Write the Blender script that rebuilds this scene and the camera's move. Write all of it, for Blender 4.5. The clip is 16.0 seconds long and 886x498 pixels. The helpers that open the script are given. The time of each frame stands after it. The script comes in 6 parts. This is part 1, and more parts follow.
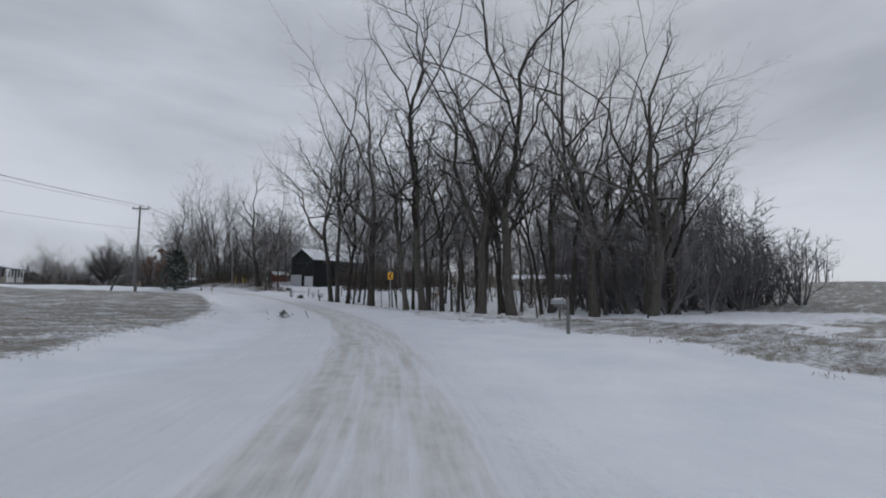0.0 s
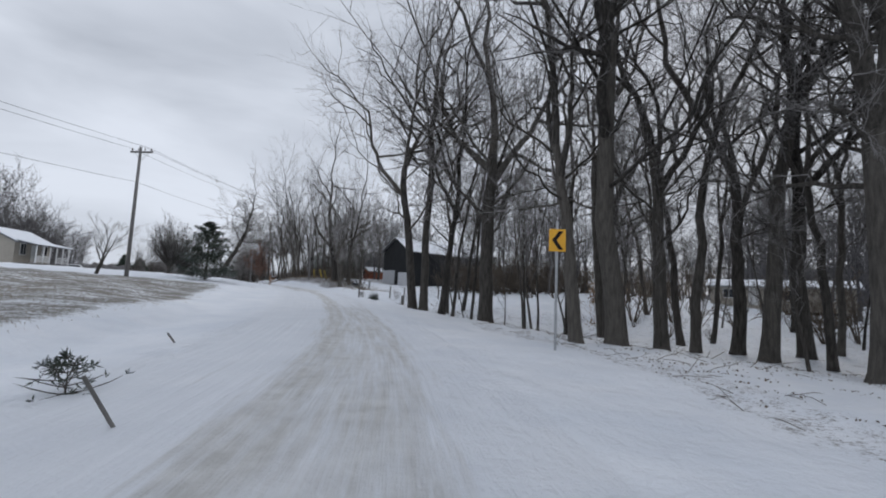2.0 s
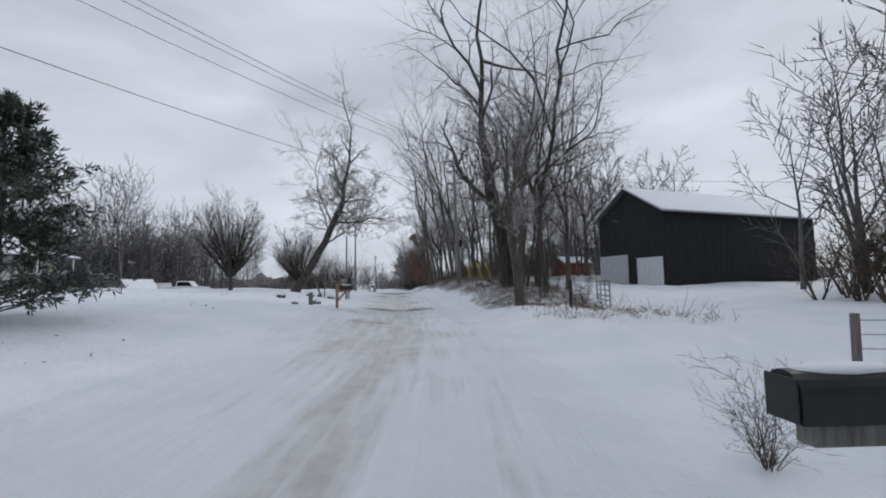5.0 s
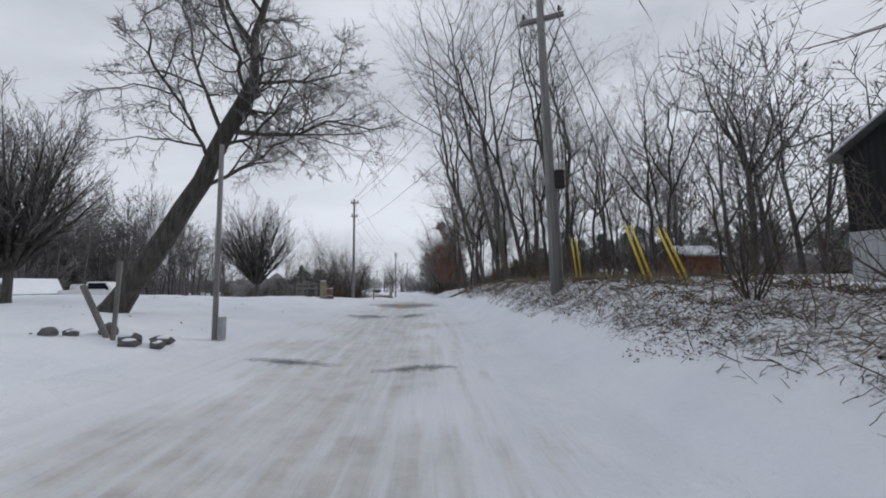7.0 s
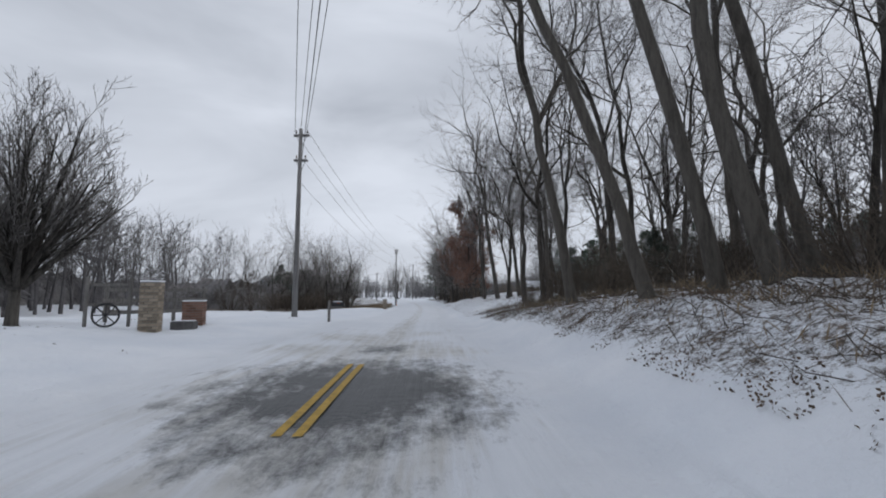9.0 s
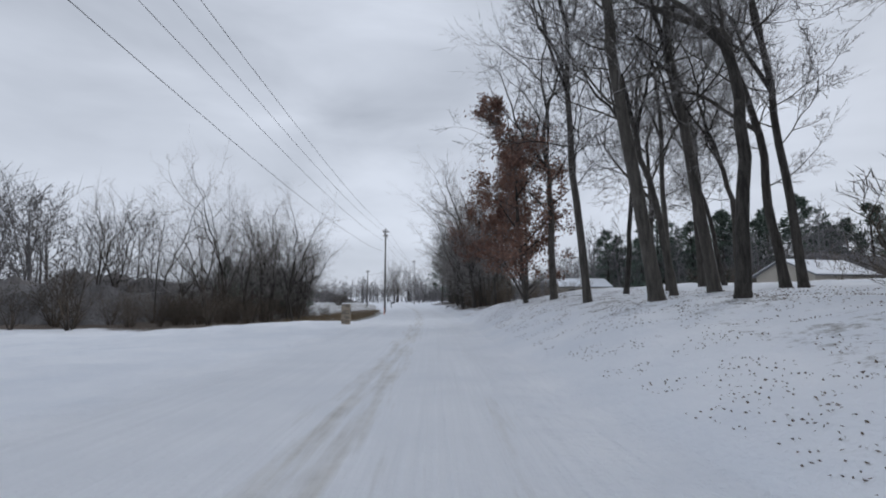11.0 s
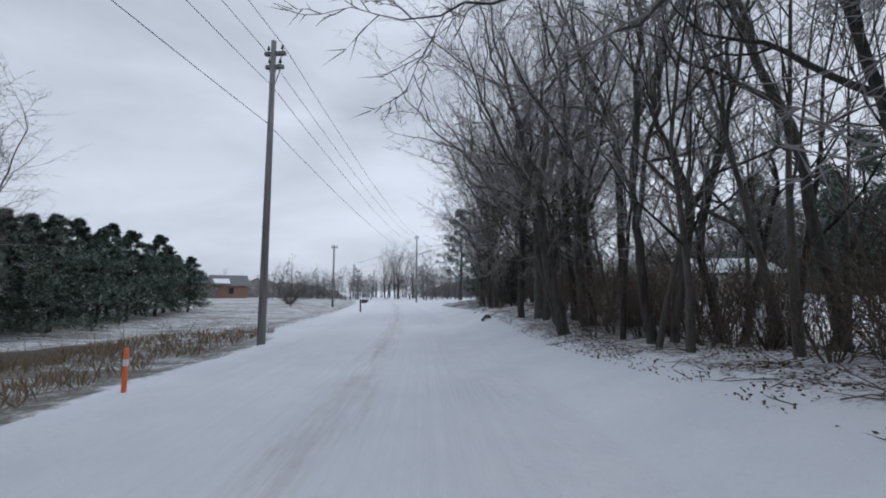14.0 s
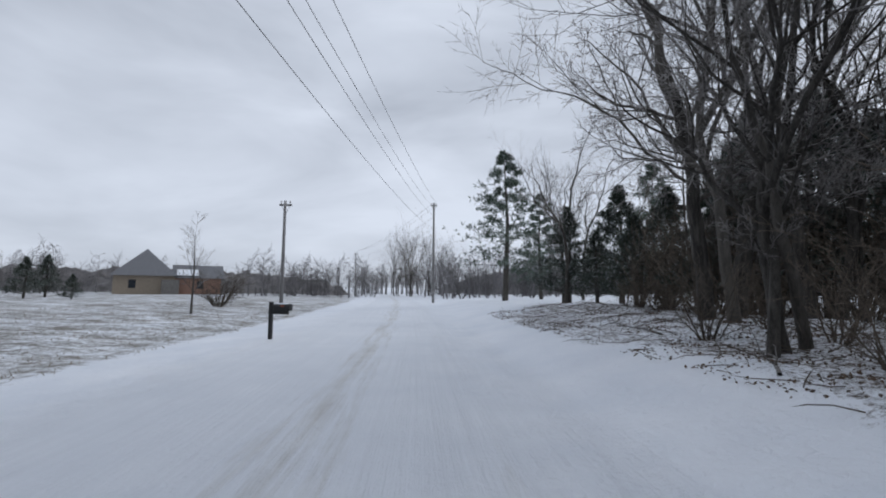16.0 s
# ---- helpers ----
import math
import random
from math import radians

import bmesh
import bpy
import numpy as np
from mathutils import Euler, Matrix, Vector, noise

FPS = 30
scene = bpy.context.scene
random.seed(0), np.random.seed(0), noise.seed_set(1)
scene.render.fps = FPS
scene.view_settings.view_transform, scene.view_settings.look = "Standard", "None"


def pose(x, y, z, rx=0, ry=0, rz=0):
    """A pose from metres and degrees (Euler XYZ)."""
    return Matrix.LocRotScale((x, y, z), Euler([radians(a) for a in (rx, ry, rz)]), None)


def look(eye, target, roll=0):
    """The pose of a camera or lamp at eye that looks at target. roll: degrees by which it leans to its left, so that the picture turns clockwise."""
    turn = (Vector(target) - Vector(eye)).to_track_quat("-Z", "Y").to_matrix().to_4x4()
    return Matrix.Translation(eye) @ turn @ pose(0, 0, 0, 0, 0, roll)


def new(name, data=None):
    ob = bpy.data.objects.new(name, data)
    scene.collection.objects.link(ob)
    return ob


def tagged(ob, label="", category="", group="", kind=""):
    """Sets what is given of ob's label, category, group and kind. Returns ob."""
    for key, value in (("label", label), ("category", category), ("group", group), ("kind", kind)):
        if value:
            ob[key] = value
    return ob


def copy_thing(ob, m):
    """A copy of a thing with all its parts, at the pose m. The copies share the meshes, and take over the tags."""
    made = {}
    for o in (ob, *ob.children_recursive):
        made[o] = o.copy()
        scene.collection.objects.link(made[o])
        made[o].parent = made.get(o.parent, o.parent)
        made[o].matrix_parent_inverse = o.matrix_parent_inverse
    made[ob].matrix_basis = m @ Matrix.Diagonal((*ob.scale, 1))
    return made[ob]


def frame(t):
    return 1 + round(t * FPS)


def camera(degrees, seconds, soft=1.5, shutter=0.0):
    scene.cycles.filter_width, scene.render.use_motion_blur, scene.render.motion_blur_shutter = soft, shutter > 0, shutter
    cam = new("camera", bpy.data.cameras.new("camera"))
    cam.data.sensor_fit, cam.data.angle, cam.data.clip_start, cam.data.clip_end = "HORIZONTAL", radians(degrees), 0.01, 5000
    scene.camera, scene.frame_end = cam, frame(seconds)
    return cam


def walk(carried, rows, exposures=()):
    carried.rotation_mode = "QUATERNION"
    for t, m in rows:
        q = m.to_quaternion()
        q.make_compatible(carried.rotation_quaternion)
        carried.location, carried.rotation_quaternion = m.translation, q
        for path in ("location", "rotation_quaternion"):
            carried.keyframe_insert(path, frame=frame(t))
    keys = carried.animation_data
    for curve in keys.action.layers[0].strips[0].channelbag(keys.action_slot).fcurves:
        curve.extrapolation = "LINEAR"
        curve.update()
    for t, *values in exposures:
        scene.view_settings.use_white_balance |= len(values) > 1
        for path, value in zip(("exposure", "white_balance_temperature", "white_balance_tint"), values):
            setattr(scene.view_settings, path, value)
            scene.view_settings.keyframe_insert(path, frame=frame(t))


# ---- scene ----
cam = camera(92.0, 16.0, soft=1.9)
PATH = [
    (0, (-15.715, -13.967, 1.114), (-14.427, -12.447, 1.287), 0.02),
    (0.5, (-12.337, -9.430, 0.988), (-11.125, -7.849, 1.165), 0.71),
    (1, (-9.197, -4.584, 0.858), (-8.094, -2.926, 1.042), 1.64),
    (1.5, (-6.498, 0.589, 0.752), (-5.509, 2.318, 0.936), 2.06),
    (2, (-4.303, 5.970, 0.570), (-3.437, 7.763, 0.761), 2.52),
    (2.5, (-2.316, 11.342, 0.565), (-1.593, 13.197, 0.755), 2.27),
    (3, (-0.735, 16.616, 0.576), (-0.160, 18.522, 0.768), 1.67),
    (3.5, (0.457, 21.872, 0.652), (0.882, 23.816, 0.845), 0.92),
    (6, (3.428, 49.087, 1.406), (3.403, 51.080, 1.568), -1.23),
    (6.5, (3.065, 53.739, 1.397), (3.022, 55.732, 1.563), -1.11),
    (7, (2.716, 58.543, 1.404), (2.660, 60.534, 1.583), -0.42),
    (7.5, (2.412, 63.126, 1.420), (2.344, 65.116, 1.608), -0.50),
    (8, (2.063, 68.031, 1.446), (1.985, 70.019, 1.642), -0.14),
    (8.5, (1.685, 73.134, 1.565), (1.599, 75.122, 1.763), -0.21),
    (9, (1.291, 78.215, 1.666), (1.196, 80.203, 1.867), 0.08),
    (11.5, (-1.083, 108.135, 1.208), (-1.208, 110.118, 1.430), -0.33),
    (12, (-1.480, 114.108, 1.204), (-1.613, 116.091, 1.424), -0.22),
    (12.5, (-1.930, 120.067, 1.148), (-2.069, 122.050, 1.365), -0.26),
    (13, (-2.426, 125.950, 1.128), (-2.577, 127.933, 1.338), -0.38),
    (13.5, (-2.953, 131.789, 1.100), (-3.115, 133.771, 1.309), 0.41),
    (14, (-3.528, 137.541, 1.035), (-3.706, 139.523, 1.237), 0.06),
    (14.5, (-4.304, 143.095, 0.824), (-4.498, 145.075, 1.031), 0.84),
    (15, (-5.125, 148.708, 0.877), (-5.338, 150.686, 1.081), 0.92),
    (15.5, (-5.963, 154.352, 0.905), (-6.197, 156.328, 1.100), 0.76),
    (16, (-6.875, 159.998, 0.903), (-7.134, 161.973, 1.089), 0.37),
]
EXPOSURES = [(0, -0.2, 6500, 10), (0.5, -0.18, 6500, 10), (1.5, 0.05, 6450, 10), (3.5, 0.2, 6500, 10), (6, 0.0, 6500, 10), (7, 0.15, 6600, 10), (9, 0.08, 6500, 10),
             (11.5, 0.05, 6300, 10), (12.5, 0.08, 6220, 10), (13.5, 0.08, 6220, 10), (15, 0.22, 6250, 10), (16, 0.1, 6300, 10)]
walk(cam, [(t, look(eye, target, roll)) for t, eye, target, roll in PATH], EXPOSURES)

# ---- overcast winter sky and a soft sun behind the clouds ----
world = bpy.data.worlds.new("overcast")
scene.world = world
world.use_nodes = True
wn, wl = world.node_tree.nodes, world.node_tree.links
wn.clear()
SUN_AZ, SUN_EL = 60.0, 27.0
sky = wn.new("ShaderNodeTexSky")
sky.sky_type = "NISHITA"
sky.sun_disc = False
sky.sun_elevation, sky.sun_rotation = radians(SUN_EL), radians(SUN_AZ)
w_co = wn.new("ShaderNodeTexCoord")
w_map = wn.new("ShaderNodeMapping")
w_map.inputs["Scale"].default_value = (1.0, 1.0, 3.0)
w_noise = wn.new("ShaderNodeTexNoise")
w_noise.inputs["Scale"].default_value = 1.7
w_noise.inputs["Detail"].default_value = 5.0
w_noise.inputs["Roughness"].default_value = 0.5
w_noise.inputs["Distortion"].default_value = 0.4
w_ramp = wn.new("ShaderNodeValToRGB")
w_ramp.color_ramp.elements[0].position, w_ramp.color_ramp.elements[0].color = 0.32, (0.44, 0.475, 0.54, 1)
w_ramp.color_ramp.elements[1].position, w_ramp.color_ramp.elements[1].color = 0.68, (0.70, 0.745, 0.83, 1)
w_bg = wn.new("ShaderNodeBackground")
w_bg.inputs["Strength"].default_value = 1.0
w_sky = wn.new("ShaderNodeBackground")
w_sky.inputs["Strength"].default_value = 0.05
w_mix = wn.new("ShaderNodeMixShader")
w_mix.inputs["Fac"].default_value = 0.93
w_out = wn.new("ShaderNodeOutputWorld")
wl.new(w_co.outputs["Generated"], w_map.inputs["Vector"])
wl.new(w_map.outputs["Vector"], w_noise.inputs["Vector"])
wl.new(w_noise.outputs["Fac"], w_ramp.inputs["Fac"])
wl.new(w_ramp.outputs["Color"], w_bg.inputs["Color"])
wl.new(sky.outputs["Color"], w_sky.inputs["Color"])
wl.new(w_sky.outputs["Background"], w_mix.inputs[1])
wl.new(w_bg.outputs["Background"], w_mix.inputs[2])
wl.new(w_mix.outputs["Shader"], w_out.inputs["Surface"])

sun_data = bpy.data.lights.new("sun", "SUN")
sun_data.energy, sun_data.angle, sun_data.color = 0.7, radians(16), (1.0, 0.97, 0.93)
sun = new("sun", sun_data)
sun_way = Vector((math.sin(radians(SUN_AZ)) * math.cos(radians(SUN_EL)), math.cos(radians(SUN_AZ)) * math.cos(radians(SUN_EL)), math.sin(radians(SUN_EL))))
sun.matrix_world = look(sun_way * 100, (0, 0, 0))

# ---- materials ----
def mat(name, rough=0.8, metal=0.0):
    m = bpy.data.materials.new(name)
    m.use_nodes = True
    b = m.node_tree.nodes["Principled BSDF"]
    b.inputs["Roughness"].default_value, b.inputs["Metallic"].default_value = rough, metal
    return m, m.node_tree.nodes, m.node_tree.links, b


def noise_node(n, l, scale, detail=4.0, vec=None, rough=0.55):
    t = n.new("ShaderNodeTexNoise")
    t.inputs["Scale"].default_value, t.inputs["Detail"].default_value, t.inputs["Roughness"].default_value = scale, detail, rough
    if vec is not None:
        l.new(vec, t.inputs["Vector"])
    return t.outputs["Fac"]


def ramp(n, l, fac, *stops):
    r = n.new("ShaderNodeValToRGB")
    while len(r.color_ramp.elements) < len(stops):
        r.color_ramp.elements.new(0.5)
    for e, (p, c) in zip(r.color_ramp.elements, stops):
        e.position, e.color = p, (*c, 1)
    l.new(fac, r.inputs["Fac"])
    return r.outputs["Color"]


def mixc(n, l, fac, a, b):
    m = n.new("ShaderNodeMix")
    m.data_type = "RGBA"
    for sock, v in ((m.inputs[0], fac), (m.inputs[6], a), (m.inputs[7], b)):
        if isinstance(v, (int, float)):
            sock.default_value = v
        elif isinstance(v, tuple):
            sock.default_value = (*v, 1)
        else:
            l.new(v, sock)
    return m.outputs[2]


def calc(n, l, op, a, b=0.0, c=0.0, clamp=False):
    m = n.new("ShaderNodeMath")
    m.operation, m.use_clamp = op, clamp
    for sock, v in zip(m.inputs, (a, b, c)):
        if isinstance(v, (int, float)):
            sock.default_value = v
        else:
            l.new(v, sock)
    return m.outputs[0]


def bump(n, l, b, height, strength=0.3, distance=0.02):
    k = n.new("ShaderNodeBump")
    k.inputs["Strength"].default_value, k.inputs["Distance"].default_value = strength, distance
    l.new(height, k.inputs["Height"])
    l.new(k.outputs["Normal"], b.inputs["Normal"])


def coords(n, kind="Object"):
    return n.new("ShaderNodeTexCoord").outputs[kind]


def stretched(n, l, vec, scale):
    m = n.new("ShaderNodeMapping")
    m.inputs["Scale"].default_value = scale
    l.new(vec, m.inputs["Vector"])
    return m.outputs["Vector"]


def rough_mat(name, dark, light, scale=6.0, rough=0.8, bumps=0.3, metal=0.0, stretch=(1, 1, 1), dist=0.01, random=0.0):
    """A surface between two colours, with grain at two scales and relief."""
    m, n, l, b = mat(name, rough, metal)
    v = stretched(n, l, coords(n), stretch)
    big, fine = noise_node(n, l, scale, 4, v), noise_node(n, l, scale * 7, 3, v)
    f = calc(n, l, "ADD", calc(n, l, "MULTIPLY", big, 0.65), calc(n, l, "MULTIPLY", fine, 0.35))
    if random:
        f = calc(n, l, "ADD", f, calc(n, l, "MULTIPLY_ADD", n.new("ShaderNodeObjectInfo").outputs["Random"], random, -random / 2))
    l.new(ramp(n, l, f, (0.32, dark), (0.68, light)), b.inputs["Base Color"])
    bump(n, l, b, f, bumps, dist)
    return m


def frosted(name, dark, light):
    """Evergreen foliage with specks of snow and frost on it."""
    m, n, l, b = mat(name, 0.55)
    v = coords(n)
    c = ramp(n, l, noise_node(n, l, 1.3, 4, v), (0.32, dark), (0.68, light))
    speck = calc(n, l, "MULTIPLY_ADD", noise_node(n, l, 3.5, 6, v, 0.75), 9.0, -4.9, clamp=True)
    l.new(mixc(n, l, calc(n, l, "MULTIPLY", speck, 0.75), c, (0.62, 0.65, 0.70)), b.inputs["Base Color"])
    return m


SNOW_A, SNOW_B = (0.75, 0.785, 0.84), (0.86, 0.88, 0.915)

# ground: snow, thin snow over dead grass, leaf litter on the banks
m_ground, n, l, b = mat("snowy_ground", 0.75)
v = coords(n)
att = {}
for key in ("grass", "litter"):
    a = n.new("ShaderNodeAttribute")
    a.attribute_name = key
    att[key] = a.outputs["Fac"]
snow = ramp(n, l, noise_node(n, l, 0.6, 5, v), (0.3, SNOW_A), (0.7, SNOW_B))
grass_c = ramp(n, l, noise_node(n, l, 9.0, 5, v), (0.3, (0.095, 0.086, 0.070)), (0.52, (0.20, 0.184, 0.156)), (0.72, (0.33, 0.315, 0.285)))
grass_c = mixc(n, l, calc(n, l, "MULTIPLY", noise_node(n, l, 0.35, 3, v), 0.9), grass_c, (0.19, 0.18, 0.16))
litter_c = ramp(n, l, noise_node(n, l, 14.0, 5, v), (0.3, (0.030, 0.024, 0.018)), (0.5, (0.090, 0.067, 0.050)), (0.7, (0.20, 0.155, 0.120)))
streak = noise_node(n, l, 1.1, 6, stretched(n, l, v, (0.35, 1.6, 1.0)), 0.65)
patchy = calc(n, l, "ADD", calc(n, l, "MULTIPLY", streak, 0.5), calc(n, l, "MULTIPLY", noise_node(n, l, 7.0, 6, v, 0.7), 0.5))
g_mask = calc(n, l, "MULTIPLY_ADD", calc(n, l, "ADD", calc(n, l, "SUBTRACT", att["grass"], 1.0), patchy), 7.0, 0.5, clamp=True)
l_noise = calc(n, l, "ADD", calc(n, l, "MULTIPLY", noise_node(n, l, 2.2, 6, v, 0.8), 0.35), calc(n, l, "MULTIPLY", noise_node(n, l, 13.0, 5, v, 0.85), 0.65))
l_mask = calc(n, l, "MULTIPLY_ADD", calc(n, l, "ADD", calc(n, l, "SUBTRACT", att["litter"], 1.0), l_noise), 9.0, 0.5, clamp=True)
col = mixc(n, l, g_mask, snow, grass_c)
col = mixc(n, l, l_mask, col, litter_c)
l.new(col, b.inputs["Base Color"])
hgt = calc(n, l, "ADD", calc(n, l, "MULTIPLY", noise_node(n, l, 1.6, 7, v, 0.55), 0.9), calc(n, l, "MULTIPLY", noise_node(n, l, 11.0, 4, v, 0.6), 0.2))
hgt = calc(n, l, "ADD", hgt, calc(n, l, "MULTIPLY", noise_node(n, l, 0.45, 3, v), 0.9))
bump(n, l, b, hgt, 0.85, 0.17)

# road: packed snow, slush in the wheel tracks, bare asphalt where it wore through
m_road, n, l, b = mat("packed_snow_road", 0.65)
uv = coords(n, "UV")
v = coords(n)
a = n.new("ShaderNodeAttribute")
a.attribute_name = "bare"
t = n.new("ShaderNodeAttribute")
t.attribute_name = "track"
snow = ramp(n, l, noise_node(n, l, 0.9, 5, v), (0.3, (0.74, 0.77, 0.82)), (0.7, SNOW_B))
slush = ramp(n, l, noise_node(n, l, 2.5, 5, v), (0.3, (0.48, 0.475, 0.458)), (0.7, (0.67, 0.668, 0.655)))
along = noise_node(n, l, 1.0, 6, stretched(n, l, uv, (5.0, 0.35, 1.0)), 0.65)
s_mask = calc(n, l, "MULTIPLY_ADD", calc(n, l, "ADD", calc(n, l, "SUBTRACT", t.outputs["Fac"], 1.0), along), 3.2, 0.5, clamp=True)
asph = ramp(n, l, noise_node(n, l, 40.0, 3, v), (0.3, (0.016, 0.018, 0.020)), (0.7, (0.050, 0.053, 0.056)))
b_noise = noise_node(n, l, 1.0, 8, stretched(n, l, uv, (2.6, 1.3, 1.0)), 0.78)
b_mask = calc(n, l, "MULTIPLY_ADD", calc(n, l, "ADD", calc(n, l, "SUBTRACT", a.outputs["Fac"], 1.0), b_noise), 4.0, 0.45, clamp=True)
fine = noise_node(n, l, 1.0, 7, stretched(n, l, uv, (9.0, 0.12, 1.0)), 0.7)
snow = mixc(n, l, calc(n, l, "MULTIPLY_ADD", fine, 1.8, -0.4, clamp=True), (0.72, 0.745, 0.785), snow)
rim = n.new("ShaderNodeAttribute")
rim.attribute_name = "verge"
verge = calc(n, l, "MULTIPLY_ADD", calc(n, l, "ADD", rim.outputs["Fac"], calc(n, l, "MULTIPLY_ADD", noise_node(n, l, 1.4, 5, v), 0.9, -0.45)), 2.0, -0.5, clamp=True)
verge = calc(n, l, "MAXIMUM", verge, calc(n, l, "MULTIPLY_ADD", rim.outputs["Fac"], 8.0, -7.0, clamp=True))
snow = mixc(n, l, verge, snow, ramp(n, l, noise_node(n, l, 0.6, 5, v), (0.3, SNOW_A), (0.7, SNOW_B)))
col = mixc(n, l, s_mask, snow, slush)
col = mixc(n, l, b_mask, col, asph)
l.new(col, b.inputs["Base Color"])
l.new(calc(n, l, "MULTIPLY_ADD", b_mask, -0.25, 0.65), b.inputs["Roughness"])
hgt = calc(n, l, "ADD", calc(n, l, "MULTIPLY", along, 0.5), calc(n, l, "MULTIPLY", noise_node(n, l, 18.0, 4, v), 0.4))
hgt = calc(n, l, "MULTIPLY", calc(n, l, "ADD", hgt, calc(n, l, "MULTIPLY", fine, 0.8)), 0.3)
drift = calc(n, l, "ADD", calc(n, l, "MULTIPLY", noise_node(n, l, 1.6, 7, v, 0.55), 0.9), calc(n, l, "MULTIPLY", noise_node(n, l, 11.0, 4, v, 0.6), 0.2))
drift = calc(n, l, "ADD", drift, calc(n, l, "MULTIPLY", noise_node(n, l, 0.45, 3, v), 0.9))
hgt = calc(n, l, "ADD", hgt, calc(n, l, "MULTIPLY", drift, calc(n, l, "MULTIPLY_ADD", verge, 0.75, 0.25)))
bump(n, l, b, hgt, 0.85, 0.17)

m_bark = rough_mat("bark_grey_brown", (0.024, 0.021, 0.018), (0.125, 0.113, 0.098), 3.5, 0.92, 1.0, stretch=(3.5, 3.5, 0.5), dist=0.06, random=0.25)
m_twig = rough_mat("frosted_twigs", (0.105, 0.098, 0.094), (0.325, 0.310, 0.305), 0.7, 0.85, 0.0, random=0.3)
m_twig_pale = rough_mat("rimed_hedgerow_twigs", (0.120, 0.110, 0.104), (0.35, 0.330, 0.318), 0.7, 0.85, 0.0, random=0.3)
m_twig_far = rough_mat("far_frosted_twigs", (0.075, 0.071, 0.073), (0.19, 0.183, 0.188), 0.4, 0.9, 0.0, random=0.3)
m_brush = rough_mat("brown_brush_stems", (0.040, 0.032, 0.025), (0.150, 0.120, 0.092), 1.2, 0.9, 0.0, random=0.3)
m_leaf_red = rough_mat("withered_oak_leaves", (0.105, 0.050, 0.038), (0.31, 0.175, 0.125), 1.5, 0.7, 0.0)
m_leaf_tan = rough_mat("withered_beech_leaves", (0.16, 0.092, 0.05), (0.38, 0.25, 0.15), 1.5, 0.7, 0.0)
m_leaf_green = frosted("evergreen_leaves", (0.014, 0.024, 0.017), (0.060, 0.078, 0.055))
m_needle = frosted("pine_needles", (0.028, 0.052, 0.034), (0.105, 0.145, 0.105))
# distance haze is mixed into this colour: greyer and lighter than bare wood
m_hazy_mass = rough_mat("tangled_woods_with_haze", (0.085, 0.080, 0.078), (0.25, 0.24, 0.24), 0.9, 0.95, 1.0, stretch=(1, 1, 0.22), dist=0.5)
m_snow = rough_mat("settled_snow", SNOW_A, SNOW_B, 2.0, 0.7, 0.4, dist=0.02)

# ---- the lie of the land ----
# centre line of the road: x, y, z
LINE = [(-96.0, -120.0, 0.0), (-36.5, -39.0, -0.1), (-16.8, -13.16, -0.29), (-10.36, -3.9, -0.54), (-5.56, 6.46, -0.80), (-2.04, 16.96, -0.82),
        (-0.6, 23.6, -0.74), (1.55, 38.0, -0.3), (2.08, 49.08, 0.0), (1.37, 58.45, 0.0), (0.72, 67.93, 0.06), (-0.06, 78.11, 0.24), (-1.2, 93.0, 0.42),
        (-2.43, 108.04, -0.17), (-3.28, 119.96, -0.25), (-4.3, 131.66, -0.33), (-5.64, 142.9, -0.50), (-7.3, 154.14, -0.50), (-8.3, 160.3, -0.50),
        (-12.2, 180.0, -0.55), (-19.2, 210.0, -0.6), (-34.0, 262.0, -0.6), (-75.0, 400.0, -0.6)]


def smooth_line(points, step=1.0, turns=60):
    p = np.array(points, float)
    s = np.r_[0, np.cumsum(np.hypot(*np.diff(p[:, :2], axis=0).T))]
    q = np.arange(0, s[-1], step)
    c = np.stack([np.interp(q, s, p[:, i]) for i in range(3)], 1)
    for _ in range(turns):
        c[1:-1] = 0.25 * c[:-2] + 0.5 * c[1:-1] + 0.25 * c[2:]
    return c


CENTRE = smooth_line(LINE)
S0 = float(np.argmin(np.hypot(CENTRE[:, 0] + 16.8, CENTRE[:, 1] + 13.16)))
C_S = np.r_[0, np.cumsum(np.hypot(*np.diff(CENTRE[:, :2], axis=0).T))]
C_S -= C_S[int(S0)]
C_T = np.gradient(CENTRE[:, :2], axis=0)
C_T /= np.hypot(*C_T.T)[:, None]


def along_across(x, y):
    """Metres along the road from its mark, and to the right of its centre."""
    x, y = np.atleast_1d(x).astype(float), np.atleast_1d(y).astype(float)
    s, d = np.empty_like(x), np.empty_like(x)
    for i in range(0, len(x), 4000):
        px, py = x[i:i + 4000, None], y[i:i + 4000, None]
        k = np.argmin((px - CENTRE[:, 0]) ** 2 + (py - CENTRE[:, 1]) ** 2, 1)
        ox, oy = px[:, 0] - CENTRE[k, 0], py[:, 0] - CENTRE[k, 1]
        f = ox * C_T[k, 0] + oy * C_T[k, 1]
        s[i:i + 4000] = C_S[k] + np.clip(f, -1, 1)
        side = ox * C_T[k, 1] - oy * C_T[k, 0]
        d[i:i + 4000] = np.sign(side) * np.hypot(side, np.maximum(np.abs(f) - 1, 0))
    return s, d


def on_road(s, d):
    """The place d metres right of the centre line, s metres along it."""
    s, d = np.atleast_1d(s).astype(float), np.atleast_1d(d).astype(float)
    cx, cy, cz = (np.interp(s, C_S, CENTRE[:, i]) for i in range(3))
    tx, ty = np.interp(s, C_S, C_T[:, 0]), np.interp(s, C_S, C_T[:, 1])
    return np.stack([cx + d * ty, cy - d * tx, cz], 1)


